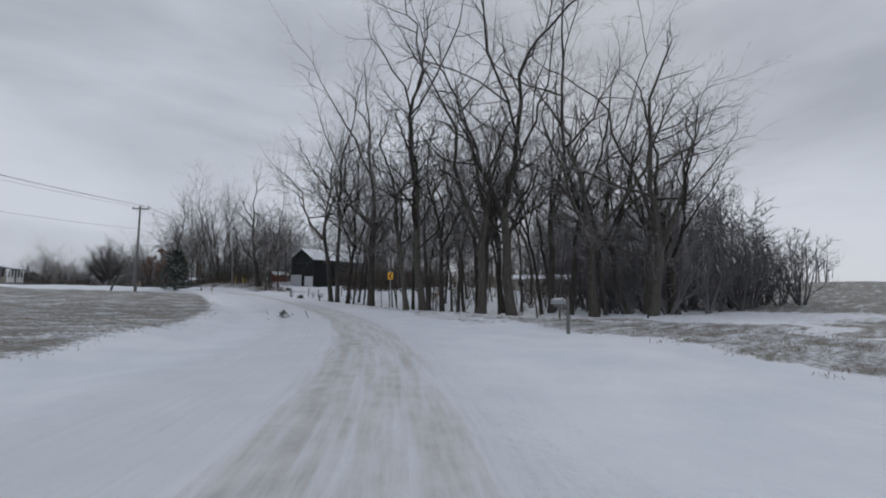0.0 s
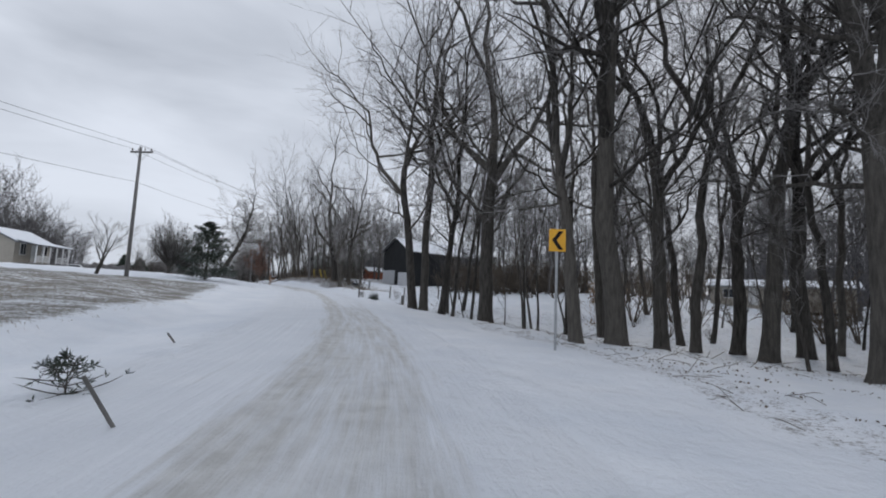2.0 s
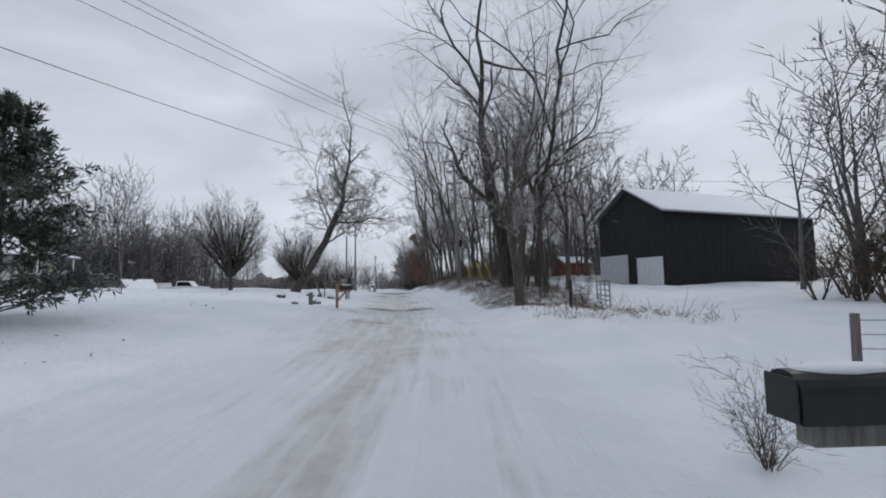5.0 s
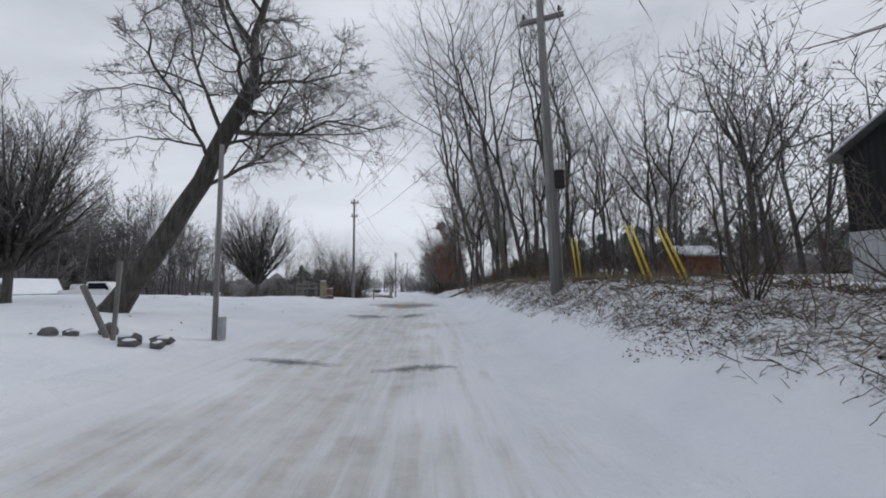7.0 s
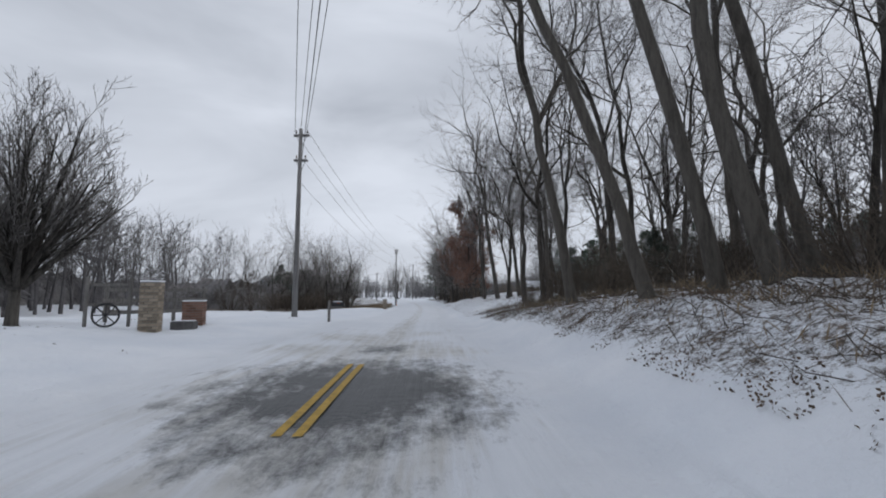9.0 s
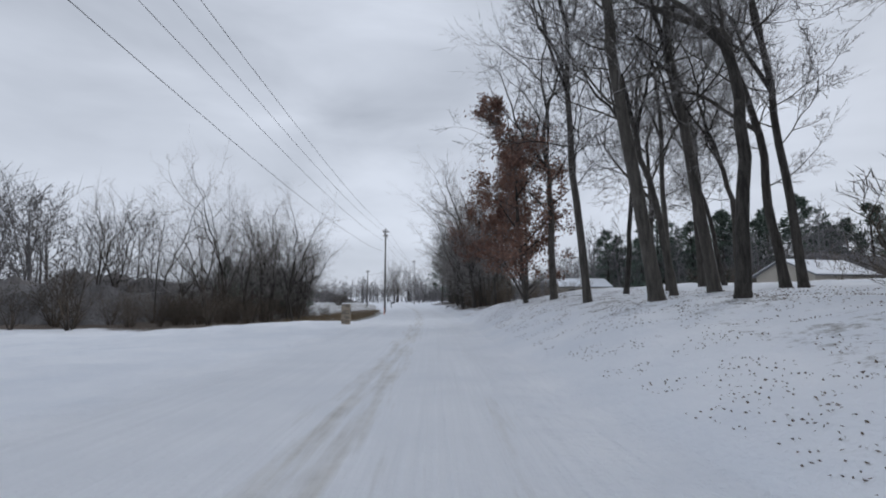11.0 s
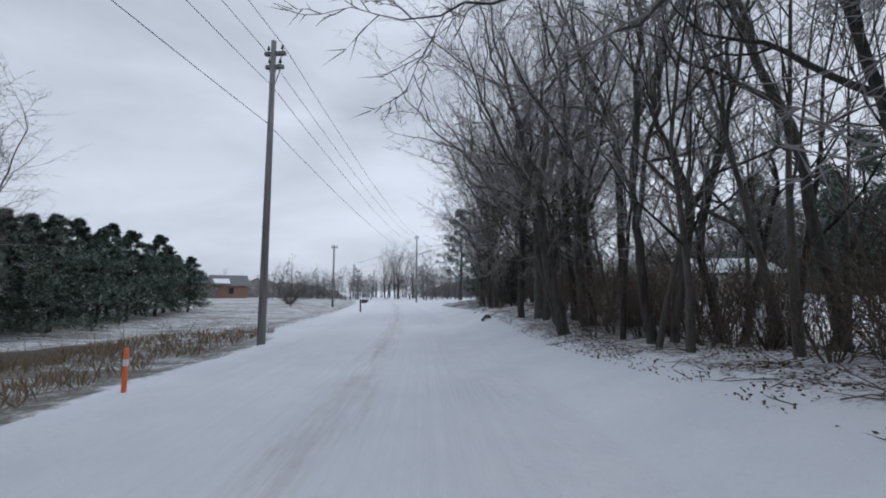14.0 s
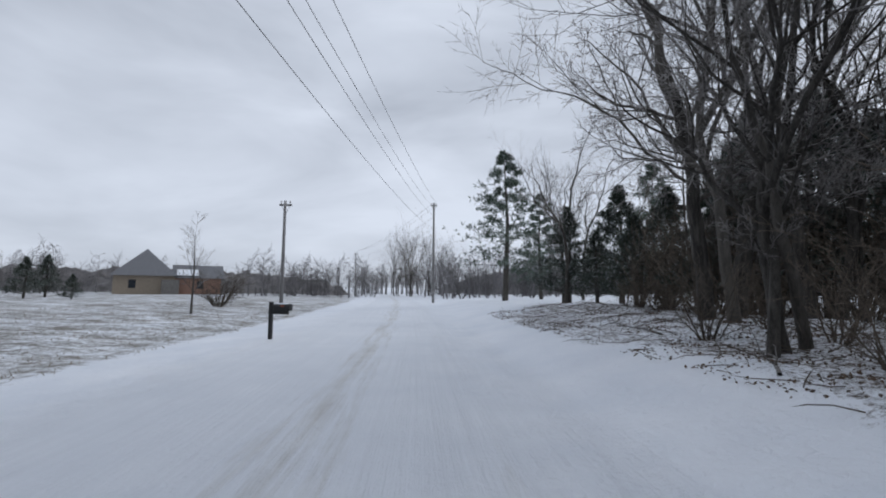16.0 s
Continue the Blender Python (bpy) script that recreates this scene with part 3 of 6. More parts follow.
def conifer(name, label, seed, tall, girth, wide, whorls, per, tufts, needle, clear=0.12, material=None, ragged=0.3, blunt=0.6):
    """An evergreen: trunk, whorls of boughs and tufts of needles on them."""
    r = np.random.RandomState(seed)
    ob = tagged(new(name), label, "tree")
    v, f = tubes([(np.array([[[0, 0, -0.2], [0.02 * tall, 0, tall * 0.5], [0, 0, tall]]]), np.array([[girth * 1.3, girth * 0.7, girth * 0.08]]), 8)])
    link_mesh("trunk", v, f, m_bark, ob)
    m = whorls * per
    h = np.repeat(np.linspace(clear, 0.97, whorls), per) + r.uniform(-0.02, 0.02, m)
    a = r.uniform(0, 6.283, m)
    reach = wide * (1 - h ** (1 / blunt)) ** 0.8 * r.uniform(1 - ragged, 1 + ragged, m) + 0.12 * wide * (1 - h)
    way = unit(np.stack([np.cos(a), np.sin(a), r.uniform(-0.15, 0.35, m)], 1))
    start = np.stack([0 * a, 0 * a, h * tall], 1)
    p = curve_rows(r, start, way, reach, 4, 0.12, 0.12)
    rad = np.maximum(girth * 0.22 * (1 - h)[:, None] * np.array([[1, 0.7, 0.4, 0.15]]), 0.008)
    v, f = tubes([(p, rad, 3)])
    tagged(link_mesh("branchwork", v, f, m_bark, ob), kind="stuff")
    e = r.randint(m, size=tufts)
    g = r.uniform(0.25, 1.0, tufts) ** 0.7
    x = g * 3
    i = np.minimum(x.astype(int), 2)
    k = (x - i)[:, None]
    c = p[e, i] * (1 - k) + p[e, i + 1] * k + r.normal(size=(tufts, 3)) * np.array([1, 1, 0.5]) * (0.10 * reach[e])[:, None]
    blades = 5
    c = np.repeat(c, blades, 0)
    d = np.repeat(way[e], blades, 0) * 0.6 + r.normal(size=(len(c), 3)) + np.array([0, 0, 0.35])
    v, f = leaf_mesh(c, d, needle, needle * 0.10, r, 0.3)
    tagged(link_mesh("foliage", v, f, material or m_needle, ob), kind="stuff")
    return ob

# ---- ground: one sheet to the horizon ----
def lines(fine0, fine1, step, far):
    a = np.arange(fine0, fine1 + step, step)
    g = step * 1.22 ** np.arange(1, 60)
    g = np.cumsum(g)
    g = g[g < far]
    return np.r_[fine0 - g[::-1], a, a[-1] + g]


gx, gy = lines(-20, 22, 0.36, 1500), lines(-20, 205, 0.45, 1500)
XX, YY = np.meshgrid(gx, gy)
fx, fy = XX.ravel(), YY.ravel()
gs, gd = along_across(fx, fy)
gz = height(fx, fy)
nx, ny = len(gx), len(gy)
i, j = np.meshgrid(np.arange(ny - 1), np.arange(nx - 1), indexing="ij")
o = (i * nx + j).ravel()
ground = link_mesh("ground", np.stack([fx, fy, gz], 1), np.stack([o, o + 1, o + nx + 1, o + nx], 1), m_ground)
tagged(ground, "snow-covered ground with dead grass and leaf litter showing through", "ground", kind="structure")


def band(v, a, b, soft):
    return np.clip((v - a) / soft + 0.5, 0, 1) * np.clip((b - v) / soft + 0.5, 0, 1)


w = waves(fx, fy, 7.0, 11) * 0.5
gs = gs + 3.0 * waves(fx, fy, 17.0, 13) * np.clip((np.abs(gd) - 5) / 8, 0, 1)
gd = gd + 3.5 * waves(fx, fy, 13.0, 14) * np.clip((np.abs(gd) - 9) / 10, 0, 1)
g = 0.55 * band(gs, -300, 62, 8) * band(-gd, 6.3, 400, 1.6 + 0 * w)            # mown lawn before the farmhouse
g = np.maximum(g, 0.52 * band(gs, -300, 26, 6) * band(gd + w, 9.0, 21, 1.5))   # grass strip before the wood
g = np.maximum(g, np.maximum(0.58 * band(gs, -300, 22, 12) * band(gd, 21, 400, 6), 0.58 * band(gs, -300, 44, 6) * band(gd, 32, 400, 6)))        # ploughed hill
g = np.maximum(g, 0.40 * band(gs, 62, 140, 20) * band(-gd, 28, 400, 10))
g = np.maximum(g, 0.57 * band(gs, 146, 172, 6) * band(-gd + 0.5 * w, 3.3, 9.5, 0.8))   # brown verge
g = np.maximum(g, 0.51 * band(gs, 168, 400, 6) * band(-gd, 4.6, 400, 1.5))     # snowy field on the left
g = np.maximum(g, 0.50 * band(gs, 118, 152, 6) * band(gd, 15, 60, 6))
g = np.maximum(g, 0.42 * band(gs, 118, 150, 6) * band(gd + w, 4.5, 8.5, 2))
lit = 0.50 * band(gs, 71, 119, 6) * band(gd + 0.5 * w, 3.7, 9.5, 1.0)
lit = np.maximum(lit, 0.51 * band(gs, 84, 119, 5) * band(gd, 6.8, 40, 2))
lit = np.maximum(lit, 0.44 * band(gs, 18, 60, 5) * band(gd + w, 5.5, 8.5, 2))
lit = np.maximum(lit, 0.42 * band(gs, 5, 56, 8) * band(gd, 9, 40, 4))
lit = np.maximum(lit, 0.50 * band(gs, 147, 185, 4) * band(gd + 0.6 * w, 4.4, 12, 1.2))
lit = np.maximum(lit, 0.48 * band(gs, 181, 196, 4) * band(gd + 0.6 * w, 4.2, 10, 1.5))
lit = np.maximum(lit, 0.72 * band(gs, 142, 172, 4) * band(-gd, 8.5, 34, 3))
for key, val in (("grass", g), ("litter", lit)):
    at = ground.data.attributes.new(key, "FLOAT", "POINT")
    at.data.foreach_set("value", val.astype(np.float32))

# ---- road ----
rs = np.arange(-70, 287, 0.5)
rd = np.arange(-3.3, 3.31, 0.2)
SS, DD = np.meshgrid(rs, rd, indexing="ij")
rp = on_road(SS.ravel(), DD.ravel())
fs, fd = SS.ravel(), DD.ravel()


def track(d, c, w):
    return np.exp(-((d - c) / w) ** 2)


lane = track(fd, 0.45, 0.55) + 0.75 * track(fd, 2.0, 0.4) + 0.55 * track(fd, -1.1, 0.35) + 0.45 * track(fd, -2.4, 0.3)
centre = track(fd, -0.05, 0.5)
rut = -0.018 * np.clip(lane, 0, 1) + 0.006 * waves(rp[:, 0], rp[:, 1], 0.8, 21)
edge = np.clip((np.abs(fd) - 2.5) / 0.8, 0, 1)
rp[:, 2] += rise(fs, fd) + 0.02 + rut * (1 - edge) - 0.012 * edge
nr, nd = len(rs), len(rd)
i, j = np.meshgrid(np.arange(nr - 1), np.arange(nd - 1), indexing="ij")
o = (i * nd + j).ravel()
road = link_mesh("road", rp, np.stack([o, o + 1, o + nd + 1, o + nd], 1), m_road)
tagged(road, "two-lane country road under packed snow with wheel tracks", "road", kind="structure")
uvl = road.data.uv_layers.new(name="UVMap")
li = np.empty(len(road.data.loops), np.int32)
road.data.loops.foreach_get("vertex_index", li)
uvl.data.foreach_set("uv", np.stack([fd[li], fs[li]], 1).astype(np.float32).ravel())
bare = np.zeros_like(fs)
# worn-through patches: along, across, half length, half width, strength
for ps, pd, ls, wd, k in ((76.0, -0.5, 0.9, 1.0, .72), (76.0, 1.0, 0.8, 0.7, .72), (77.0, 1.6, 0.5, 0.8, .66), (83.0, -1.0, 0.4, 0.9, .64), (82.4, 1.2, 0.35, 0.7, .64), (93.4, 0.8, 1.2, .6, .66),
                          (92.9, -0.9, 1.0, 0.9, .66), (101.2, 0.3, 2.6, 1.9, .74), (101.4, 0.6, 1.4, 1.2, .78), (105.3, 0.3, 1.0, 0.8, .60), (69.5, -0.6, 0.8, 1.0, .5)):
    bare = np.maximum(bare, k * np.exp(-(((fs - ps) / ls) ** 2 + ((fd - pd) / wd) ** 2) * 0.5))
slushy = np.clip(0.52 * np.clip(lane, 0, 1) + 0.25 * centre, 0, 1) * (1 - 0.5 * edge)
slushy = np.maximum(slushy, 0.57 * band(fs, 60, 112, 10) * band(fd + 0.8 * waves(rp[:, 0], rp[:, 1], 3.4, 22), -2.2, 2.2, 2.6))
slushy = np.maximum(slushy, 0.51 * band(fs, -80, 50, 12) * band(fd, -0.2, 2.3, 0.8))
slushy = slushy * (0.75 + 0.25 * band(fs, -60, 118, 20))
for key, val in (("bare", bare), ("track", slushy), ("verge", np.clip((np.abs(fd) - 1.9) / 1.3, 0, 1))):
    at = road.data.attributes.new(key, "FLOAT", "POINT")
    at.data.foreach_set("value", val.astype(np.float32))

# ---- trees and bushes ----
WOOD = "bare trees of the roadside woods"
big = [forked_tree("bare_tree", "tall bare deciduous tree with grey bark and frosted twigs", "tree",
                   [forked(310 + q, 23.0 + q % 3, 0.27 + 0.02 * q, 0.30 + 0.05 * (q % 3), 3 + q % 2, (OAKEN, ELM)[q % 2], lean=(0.05 * (q % 3 - 1), 0.03), crook=0.12)], WOOD) for q in range(5)]
mid = [forked_tree("bare_tree", "slender bare woodland tree with frosted branches", "tree",
                   [forked(330 + q, 17.0 + q, 0.14 + 0.015 * q, 0.42 + 0.05 * (q % 2), 3, (POLE, ELM)[q % 2], lean=(0.06 * (q - 1.5), 0.03), crook=0.14, side=4)], WOOD) for q in range(4)]
thin = [bare_tree("sapling", "thin bare sapling in the wood", "tree", 50 + q, 9.0 + q, 0.06, THIN, group="saplings of the woods", clear=0.22, crook=0.14, sides=5, n=7)[0] for q in range(3)]
brush = [bare_tree("brush", "leafless tangle of brown brush", "bush", 70 + q, 2.4, 0.017, BUSHY, stems=11, clear=0.12, spread=0.45, crook=0.38, kink=0.4, cut=1, twigs=m_brush, bark=m_brush,
                   group="brush at the wood's edge", sides=3, n=5, thin=0.006)[0] for q in range(3)]
rng = np.random.RandomState(7)
stock = {"big": big, "mid": mid, "thin": thin, "brush": brush}
used = set()


def plant(kind, x, y, size=1.0, turn=None, which=None, sink=0.0):
    """The first of a kind is moved, the others are copies of it."""
    q = int(rng.randint(len(stock[kind]))) if which is None else which
    ob = stock[kind][q]
    turn = (rng.uniform(-55, 55) if kind == "hedge" else rng.uniform(0, 360)) if turn is None else turn
    if (kind, q) not in used:
        used.add((kind, q))
        return put(ob, x, y, turn, size, sink)
    return more(ob, x, y, turn, size, sink)


def clear_of(x, y, taken, gap):
    return all((x - a) ** 2 + (y - b) ** 2 > gap * gap for a, b in taken)


def spots(count, s0, s1, d0, d1, gap, taken):
    made, tries = [], 0
    while len(made) < count and tries < count * 30:
        tries += 1
        x, y, _ = (float(q) for q in on_road(rng.uniform(s0, s1), rng.uniform(d0, d1))[0])
        if clear_of(x, y, taken, gap):
            taken.append((x, y))
            made.append((x, y))
    return made


def scatter(kind, count, s0, s1, d0, d1, lo, hi, gap, taken):
    for x, y in spots(count, s0, s1, d0, d1, gap, taken):
        plant(kind, x, y, rng.uniform(lo, hi))


taken = [(a, b) for a in np.arange(17, 39, 2.5) for b in np.arange(66, 82, 2.5)] + [(a, b) for a in np.arange(-78, -50, 1.4) for b in np.arange(200, 240, 1.4)]
# the wood in the bend: edge trees first
for q, (x, y, tall, girth, fork, lx, ly, twig) in enumerate(((5.54, 30.2, 21, .27, .40, -.05, .0, OAKEN), (5.89, 29.4, 23, .25, .52, -.06, .0, ELM), (9.4, 33.3, 20, .14, .42, -.02, .05, POLE), (7.0, 29.25, 21, .22, .33, .03, .03, OAKEN),
                                                     (7.9, 29.6, 18, .11, .4, .04, .0, ELM), (9.28, 28.2, 22, .16, .36, -.04, .04, ELM), (8.2, 26.2, 25, .42, .38, .06, .0, OAKEN), (9.6, 30.2, 17, .10, .4, .02, .0, ELM),
                                                     (6.82, 17.75, 21, .25, .34, -.14, .03, OAKEN), (8.47, 17.45, 26, .38, .40, -.09, .0, OAKEN), (10.57, 17.2, 20, .27, .4, .02, .0, ELM), (12.6, 24.6, 19, .20, .45, .0, .0, POLE),
                                                     (13.6, 23.0, 21, .24, .42, .02, .0, ELM), (8.9, 10.3, 22, .36, .36, .03, .0, OAKEN), (10.86, 8.8, 25, .45, .34, -.05, .0, OAKEN), (16.8, 5.1, 28, .42, .27, .0, .0, OAKEN), (19.0, 1.3, 27, .42, .26, .06, -.05, OAKEN))):
    taken.append((x, y))
    edge_tree = forked_tree("bare_tree", "bare grey-barked tree at the edge of the wood beside the road", "tree", [forked(500 + q, tall, girth, fork, 3 + q % 2, twig, lean=(lx, ly), crook=0.09, splay=(14, 42), side=4, limb=0.5)], WOOD)
    put(edge_tree, x, y)
for kind, x, y, size, which in (("thin", 8.9, 29.8, .5, 0), ("thin", 10.0, 27.0, .6, 1), ("thin", 9.6, 24.6, .9, 2), ("thin", 9.9, 23.8, .9, 1), ("thin", 10.6, 22.4, .8, 0), ("thin", 9.2, 16.4, .6, 2),
                                ("mid", 14.0, 19.7, .9, 1), ("mid", 12.6, 17.2, 1.1, 3), ("big", 15.0, 17.0, 1.0, 0), ("mid", 14.6, 13.6, 1.0, 1), ("big", 17.4, 15.6, 1.05, 1),
                                ("mid", 16.6, 10.2, 1.15, 0), ("big", 19.4, 11.2, 1.1, 2), ("big", 20.4, 7.0, 1.1, 3), ("mid", 18.8, 5.2, 1.0, 2), ("big", 20.8, 2.6, .95, 4), ("mid", 21.6, 0.4, .95, 3),
                                ("big", 21.5, 4.8, 1.0, 1), ("big", 22.6, 1.4, .95, 3), ("mid", 17.6, 7.8, 1.2, 3), ("big", 14.2, 15.4, 1.0, 2), ("mid", 13.4, 22.6, 1.2, 1), ("mid", 11.6, 35.0, 1.1, 0)):
    taken.append((x, y))
    plant(kind, x, y, size, which=which)
scatter("mid", 8, 24, 60, 14, 32, .8, 1.2, 2.4, taken)
scatter("thin", 22, 22, 58, 10, 32, .7, 1.2, 1.2, taken)
scatter("brush", 6, 30, 54, 16, 28, .4, .6, 2.0, taken)
# trees on the bank before and behind the barn
for kind, x, y, size, which in (("mid", 7.6, 60.4, .9, 2), ("mid", 7.0, 62.2, .8, 0), ("mid", 8.6, 58.8, .8, 1), ("thin", 8.0, 60.2, 1.0, 1), ("thin", 7.2, 57.6, .8, 2), ("mid", 5.4, 100.5, .85, 2), ("mid", 5.2, 105.8, .88, 3), ("mid", 4.6, 110.6, .85, 1), ("mid", 5.4, 115.0, .8, 0), ("mid", 6.8, 103.0, .95, 0), ("mid", 7.2, 108.0, .9, 2), ("mid", 14.6, 82.5, .8, 0), ("mid", 8.2, 84.0, .72, 1), ("mid", 15.5, 86, .7, 2)):
    taken.append((x, y))
    plant(kind, x, y, size, which=which)
for q, (x, y, tall, girth, lx) in enumerate(((4.3, 90.1, 15, .17, -.30), (4.7, 86.2, 19, .15, -.21), (5.6, 85.6, 21, .16, -.13), (6.1, 84.9, 22, .19, -.22), (7.2, 85.6, 21, .15, -.16), (9.4, 85.2, 20, .17, -.19),
                                             (8.8, 90.2, 19, .16, -.10), (7.0, 94.8, 18, .16, -.12), (10.4, 88.0, 20, .18, -.08))):
    taken.append((x, y))
    put(forked_tree("bare_tree", "tall bare tree leaning from the bank towards the road", "tree", [forked(540 + q, tall, girth * 0.86, 0.46, 3, (ELM, OAKEN)[q % 2], lean=(lx, .02), crook=0.10)], WOOD), x, y)
scatter("mid", 10, 100, 126, 8, 24, .65, 1.0, 2.2, taken)
scatter("big", 5, 102, 126, 8, 20, .6, .8, 3.0, taken)
scatter("thin", 14, 96, 128, 8, 24, .7, 1.2, 1.2, taken)
scatter("brush", 16, 100, 125, 7.5, 12, .6, 1.0, 1.2, taken)
roadside = forked_tree("bare_tree", "thick old tree leaning over the bank beside the black barn", "tree",
                       [forked(424, 14.5, 0.36, 0.38, 4, OAKEN, lean=(-0.17, 0.05), crook=0.05, splay=(14, 44)), forked(427, 13.0, 0.20, 0.40, 3, ELM, lean=(0.02, 0.1), crook=0.06, start=(0.75, 0.5))])
put(roadside, 7.2, 60.6, 0)
for q, (x, y, tall, girth, lx) in enumerate(((8.6, 60.3, 13, .19, .02), (11.0, 62.8, 12, .15, .0))):
    taken.append((x, y))
    put(forked_tree("bare_tree", "bare twiggy tree on the bank before the barn", "tree", [forked(640 + q, tall, girth, 0.32, 4, (OAKEN, ELM)[q % 2], lean=(lx, .02), crook=0.10, splay=(18, 52), side=6, reach=0.58)], WOOD), x, y)
snag = forked_tree("gnarled_tree", "old gnarled spreading tree beside the field gate", "tree", [forked(426, 7.8, 0.21, 0.48, 4, OAKEN, crook=0.06, splay=(24, 60), elbow=0.34, reach=0.6)])
put(snag, 6.5, 54.8, 0)
put(forked_tree("bare_tree", "wide bare tree with a rounded crown behind the bank", "tree", [forked(431, 15.0, 0.24, 0.42, 5, OAKEN, crook=0.05, splay=(20, 60), reach=0.52)], WOOD), 20.1, 83.9)
hedge = [forked_tree("hedgerow_tree", "crooked forked bare tree of the hedgerow", "tree",
                     [forked(380 + 7 * q + k, 11.0 + q - k, 0.15 - 0.03 * k, 0.30 + 0.06 * k, 3, ELM, lean=(-0.16 + 0.14 * k, 0.10 * (k - 1)), crook=0.16, splay=(16, 50), thin=0.007, start=(0.30 * k, 0.45 * (k - 1) + 0.2 * q), reach=0.60) for k in range(2 + q % 2)],
                     "trees of the hedgerow", twigs=m_twig_pale) for q in range(3)]
stock["hedge"] = hedge
# hedgerow, the clump behind its gap, and the big trees after it
for kind, x, y, size, which in (("hedge", 0.0, 146.6, .75, 1), ("hedge", 2.0, 147.8, .75, 0), ("hedge", -0.4, 151.0, .9, 2), ("mid", -0.4, 152.3, .8, 1),
                                ("mid", 0.7, 150.6, .85, 2), ("mid", 0.2, 155.0, .7, 0), ("hedge", -3.0, 160.4, .85, 2), ("hedge", -3.2, 162.0, .8, 0), ("hedge", -3.3, 166.0, .65, 2),
                                ("hedge", -0.2, 170.0, .9, 1), ("mid", 1.6, 144.2, .5, 3), ("mid", 0.9, 142.2, .48, 2)):
    taken.append((x, y))
    plant(kind, x, y, size, which=which)
for x, y, size in ((-1.6, 161.8, 1.3), (-2.0, 163.4, 1.2)):
    plant("brush", x, y, size)
for x, y in ((5.7, 42.2), (9.3, 43.6), (10.4, 43.0)):
    plant("brush", x, y, .38)
for x, y in ((8.0, 57.4), (7.6, 60.8), (7.8, 63.4), (9.2, 59.6), (9.4, 56.4), (6.8, 64.6)):
    plant("brush", x, y, .75)
for x, y, size in ((-24.0, 242.0, .95), (-27.5, 244.0, .9), (-21.0, 245.5, .95), (-25.5, 247.0, 1.0)):
    plant("hedge", x, y, size)
scatter("thin", 14, 155, 173, 5.6, 8.4, .7, 1.1, .7, taken)
scatter("thin", 6, 177, 183, 5.2, 7.4, .6, .9, .5, taken)
scatter("brush", 9, 163, 173, 7.4, 10.0, .8, 1.2, .6, taken)
scatter("thin", 8, 160, 172, 7.0, 10.0, .8, 1.1, .6, taken)
scatter("brush", 8, 158, 172, 5.8, 8.4, .5, .9, .6, taken)
scatter("brush", 14, 183, 193, 8.0, 13.5, 1.1, 1.6, .7, taken)
scatter("brush", 6, 179, 184, 5.8, 7.4, .5, .7, .5, taken)
scatter("brush", 9, 187, 192, 8.2, 11, .35, .6, .6, taken)
scatter("brush", 7, 158, 168, 5.6, 7.4, .4, .75, .5, taken)
scatter("brush", 8, 160, 172, 7.2, 9.5, .8, 1.15, .6, taken)
scatter("brush", 5, 155, 159, 5.6, 6.8, .4, .7, .6, taken)
scatter("brush", 20, 96, 119, 6.6, 9.0, .6, .9, .8, taken)
# the wood behind the brick pillar
for x, y, size in ((-13.6, 133.6, .75), (-14.8, 137.0, .6), (-16.0, 131.6, .65), (-16.8, 135.4, .65), (-15.6, 139.4, .45), (-18.9, 147.4, .7), (-21.6, 146.2, .85), (-20.4, 149.6, .7), (-24.0, 149.4, .8)):
    plant("hedge", x, y, size)
stock["coppice"] = [forked_tree("bare_tree", "low spreading bare tree with a rounded frosted crown", "tree",
                                [forked(660 + q, 8.4 - .7 * q, 0.13, 0.26, 5, OAKEN, lean=(.04 - .05 * q, 0), crook=0.12, splay=(16, 52), side=4, thin=0.006, reach=0.60, limb=0.45)], WOOD, twigs=m_twig_pale) for q in range(2)]
for q, (x, y, size) in enumerate(((-14.6, 134.4, .62), (-17.4, 137.8, .86), (-19.6, 141.6, .88), (-22.4, 144.6, .88), (-19.0, 133.4, .86), (-22.8, 138.6, .9), (-25.6, 135.4, .88), (-16.2, 140.8, .68), (-25.4, 142.0, .8))):
    taken.append((x, y))
    plant("coppice", x, y, size, which=q % 2)
scatter("hedge", 3, 149, 160, -24, -13, .55, .7, 1.8, taken)
scatter("thin", 6, 146, 161, -24, -11, .6, .9, 1.2, taken)
scatter("brush", 34, 144, 159, -18, -9.5, .6, 1.0, .7, taken)
scatter("brush", 16, 145, 158, -20, -11, .8, 1.1, .5, taken)

scatter("brush", 16, 155, 168, -13.5, -8.6, .35, .6, .7, taken)
scatter("thin", 6, 158, 166, -17, -13, .5, .7, .8, taken)

# far woods
low = []
for q in range(5):
    rows = grow(90 + q, 13.0, 0.15, levels=LOW, clear=0.14, crook=0.08, thin=0.034, sides=4, n=5)
    low.append(tubes(rows))
dim = []
for q in range(5):
    rows = grow(100 + q, 13.0, 0.17, levels=((15, 62, 0.34, 0.10, 2, 3), (6, 52, 0.55, 0.02, 2, 3)), clear=0.24, crook=0.06, thin=0.05, sides=3, n=4, leads=0.0)
    dim.append(tubes(rows))
frosty = []
for q in range(3):
    rows = grow(95 + q, 4.2, 0.05, levels=SHRUB, stems=4, clear=0.05, spread=0.4, crook=0.1, thin=0.022, sides=3, n=4)
    frosty.append(tubes(rows))


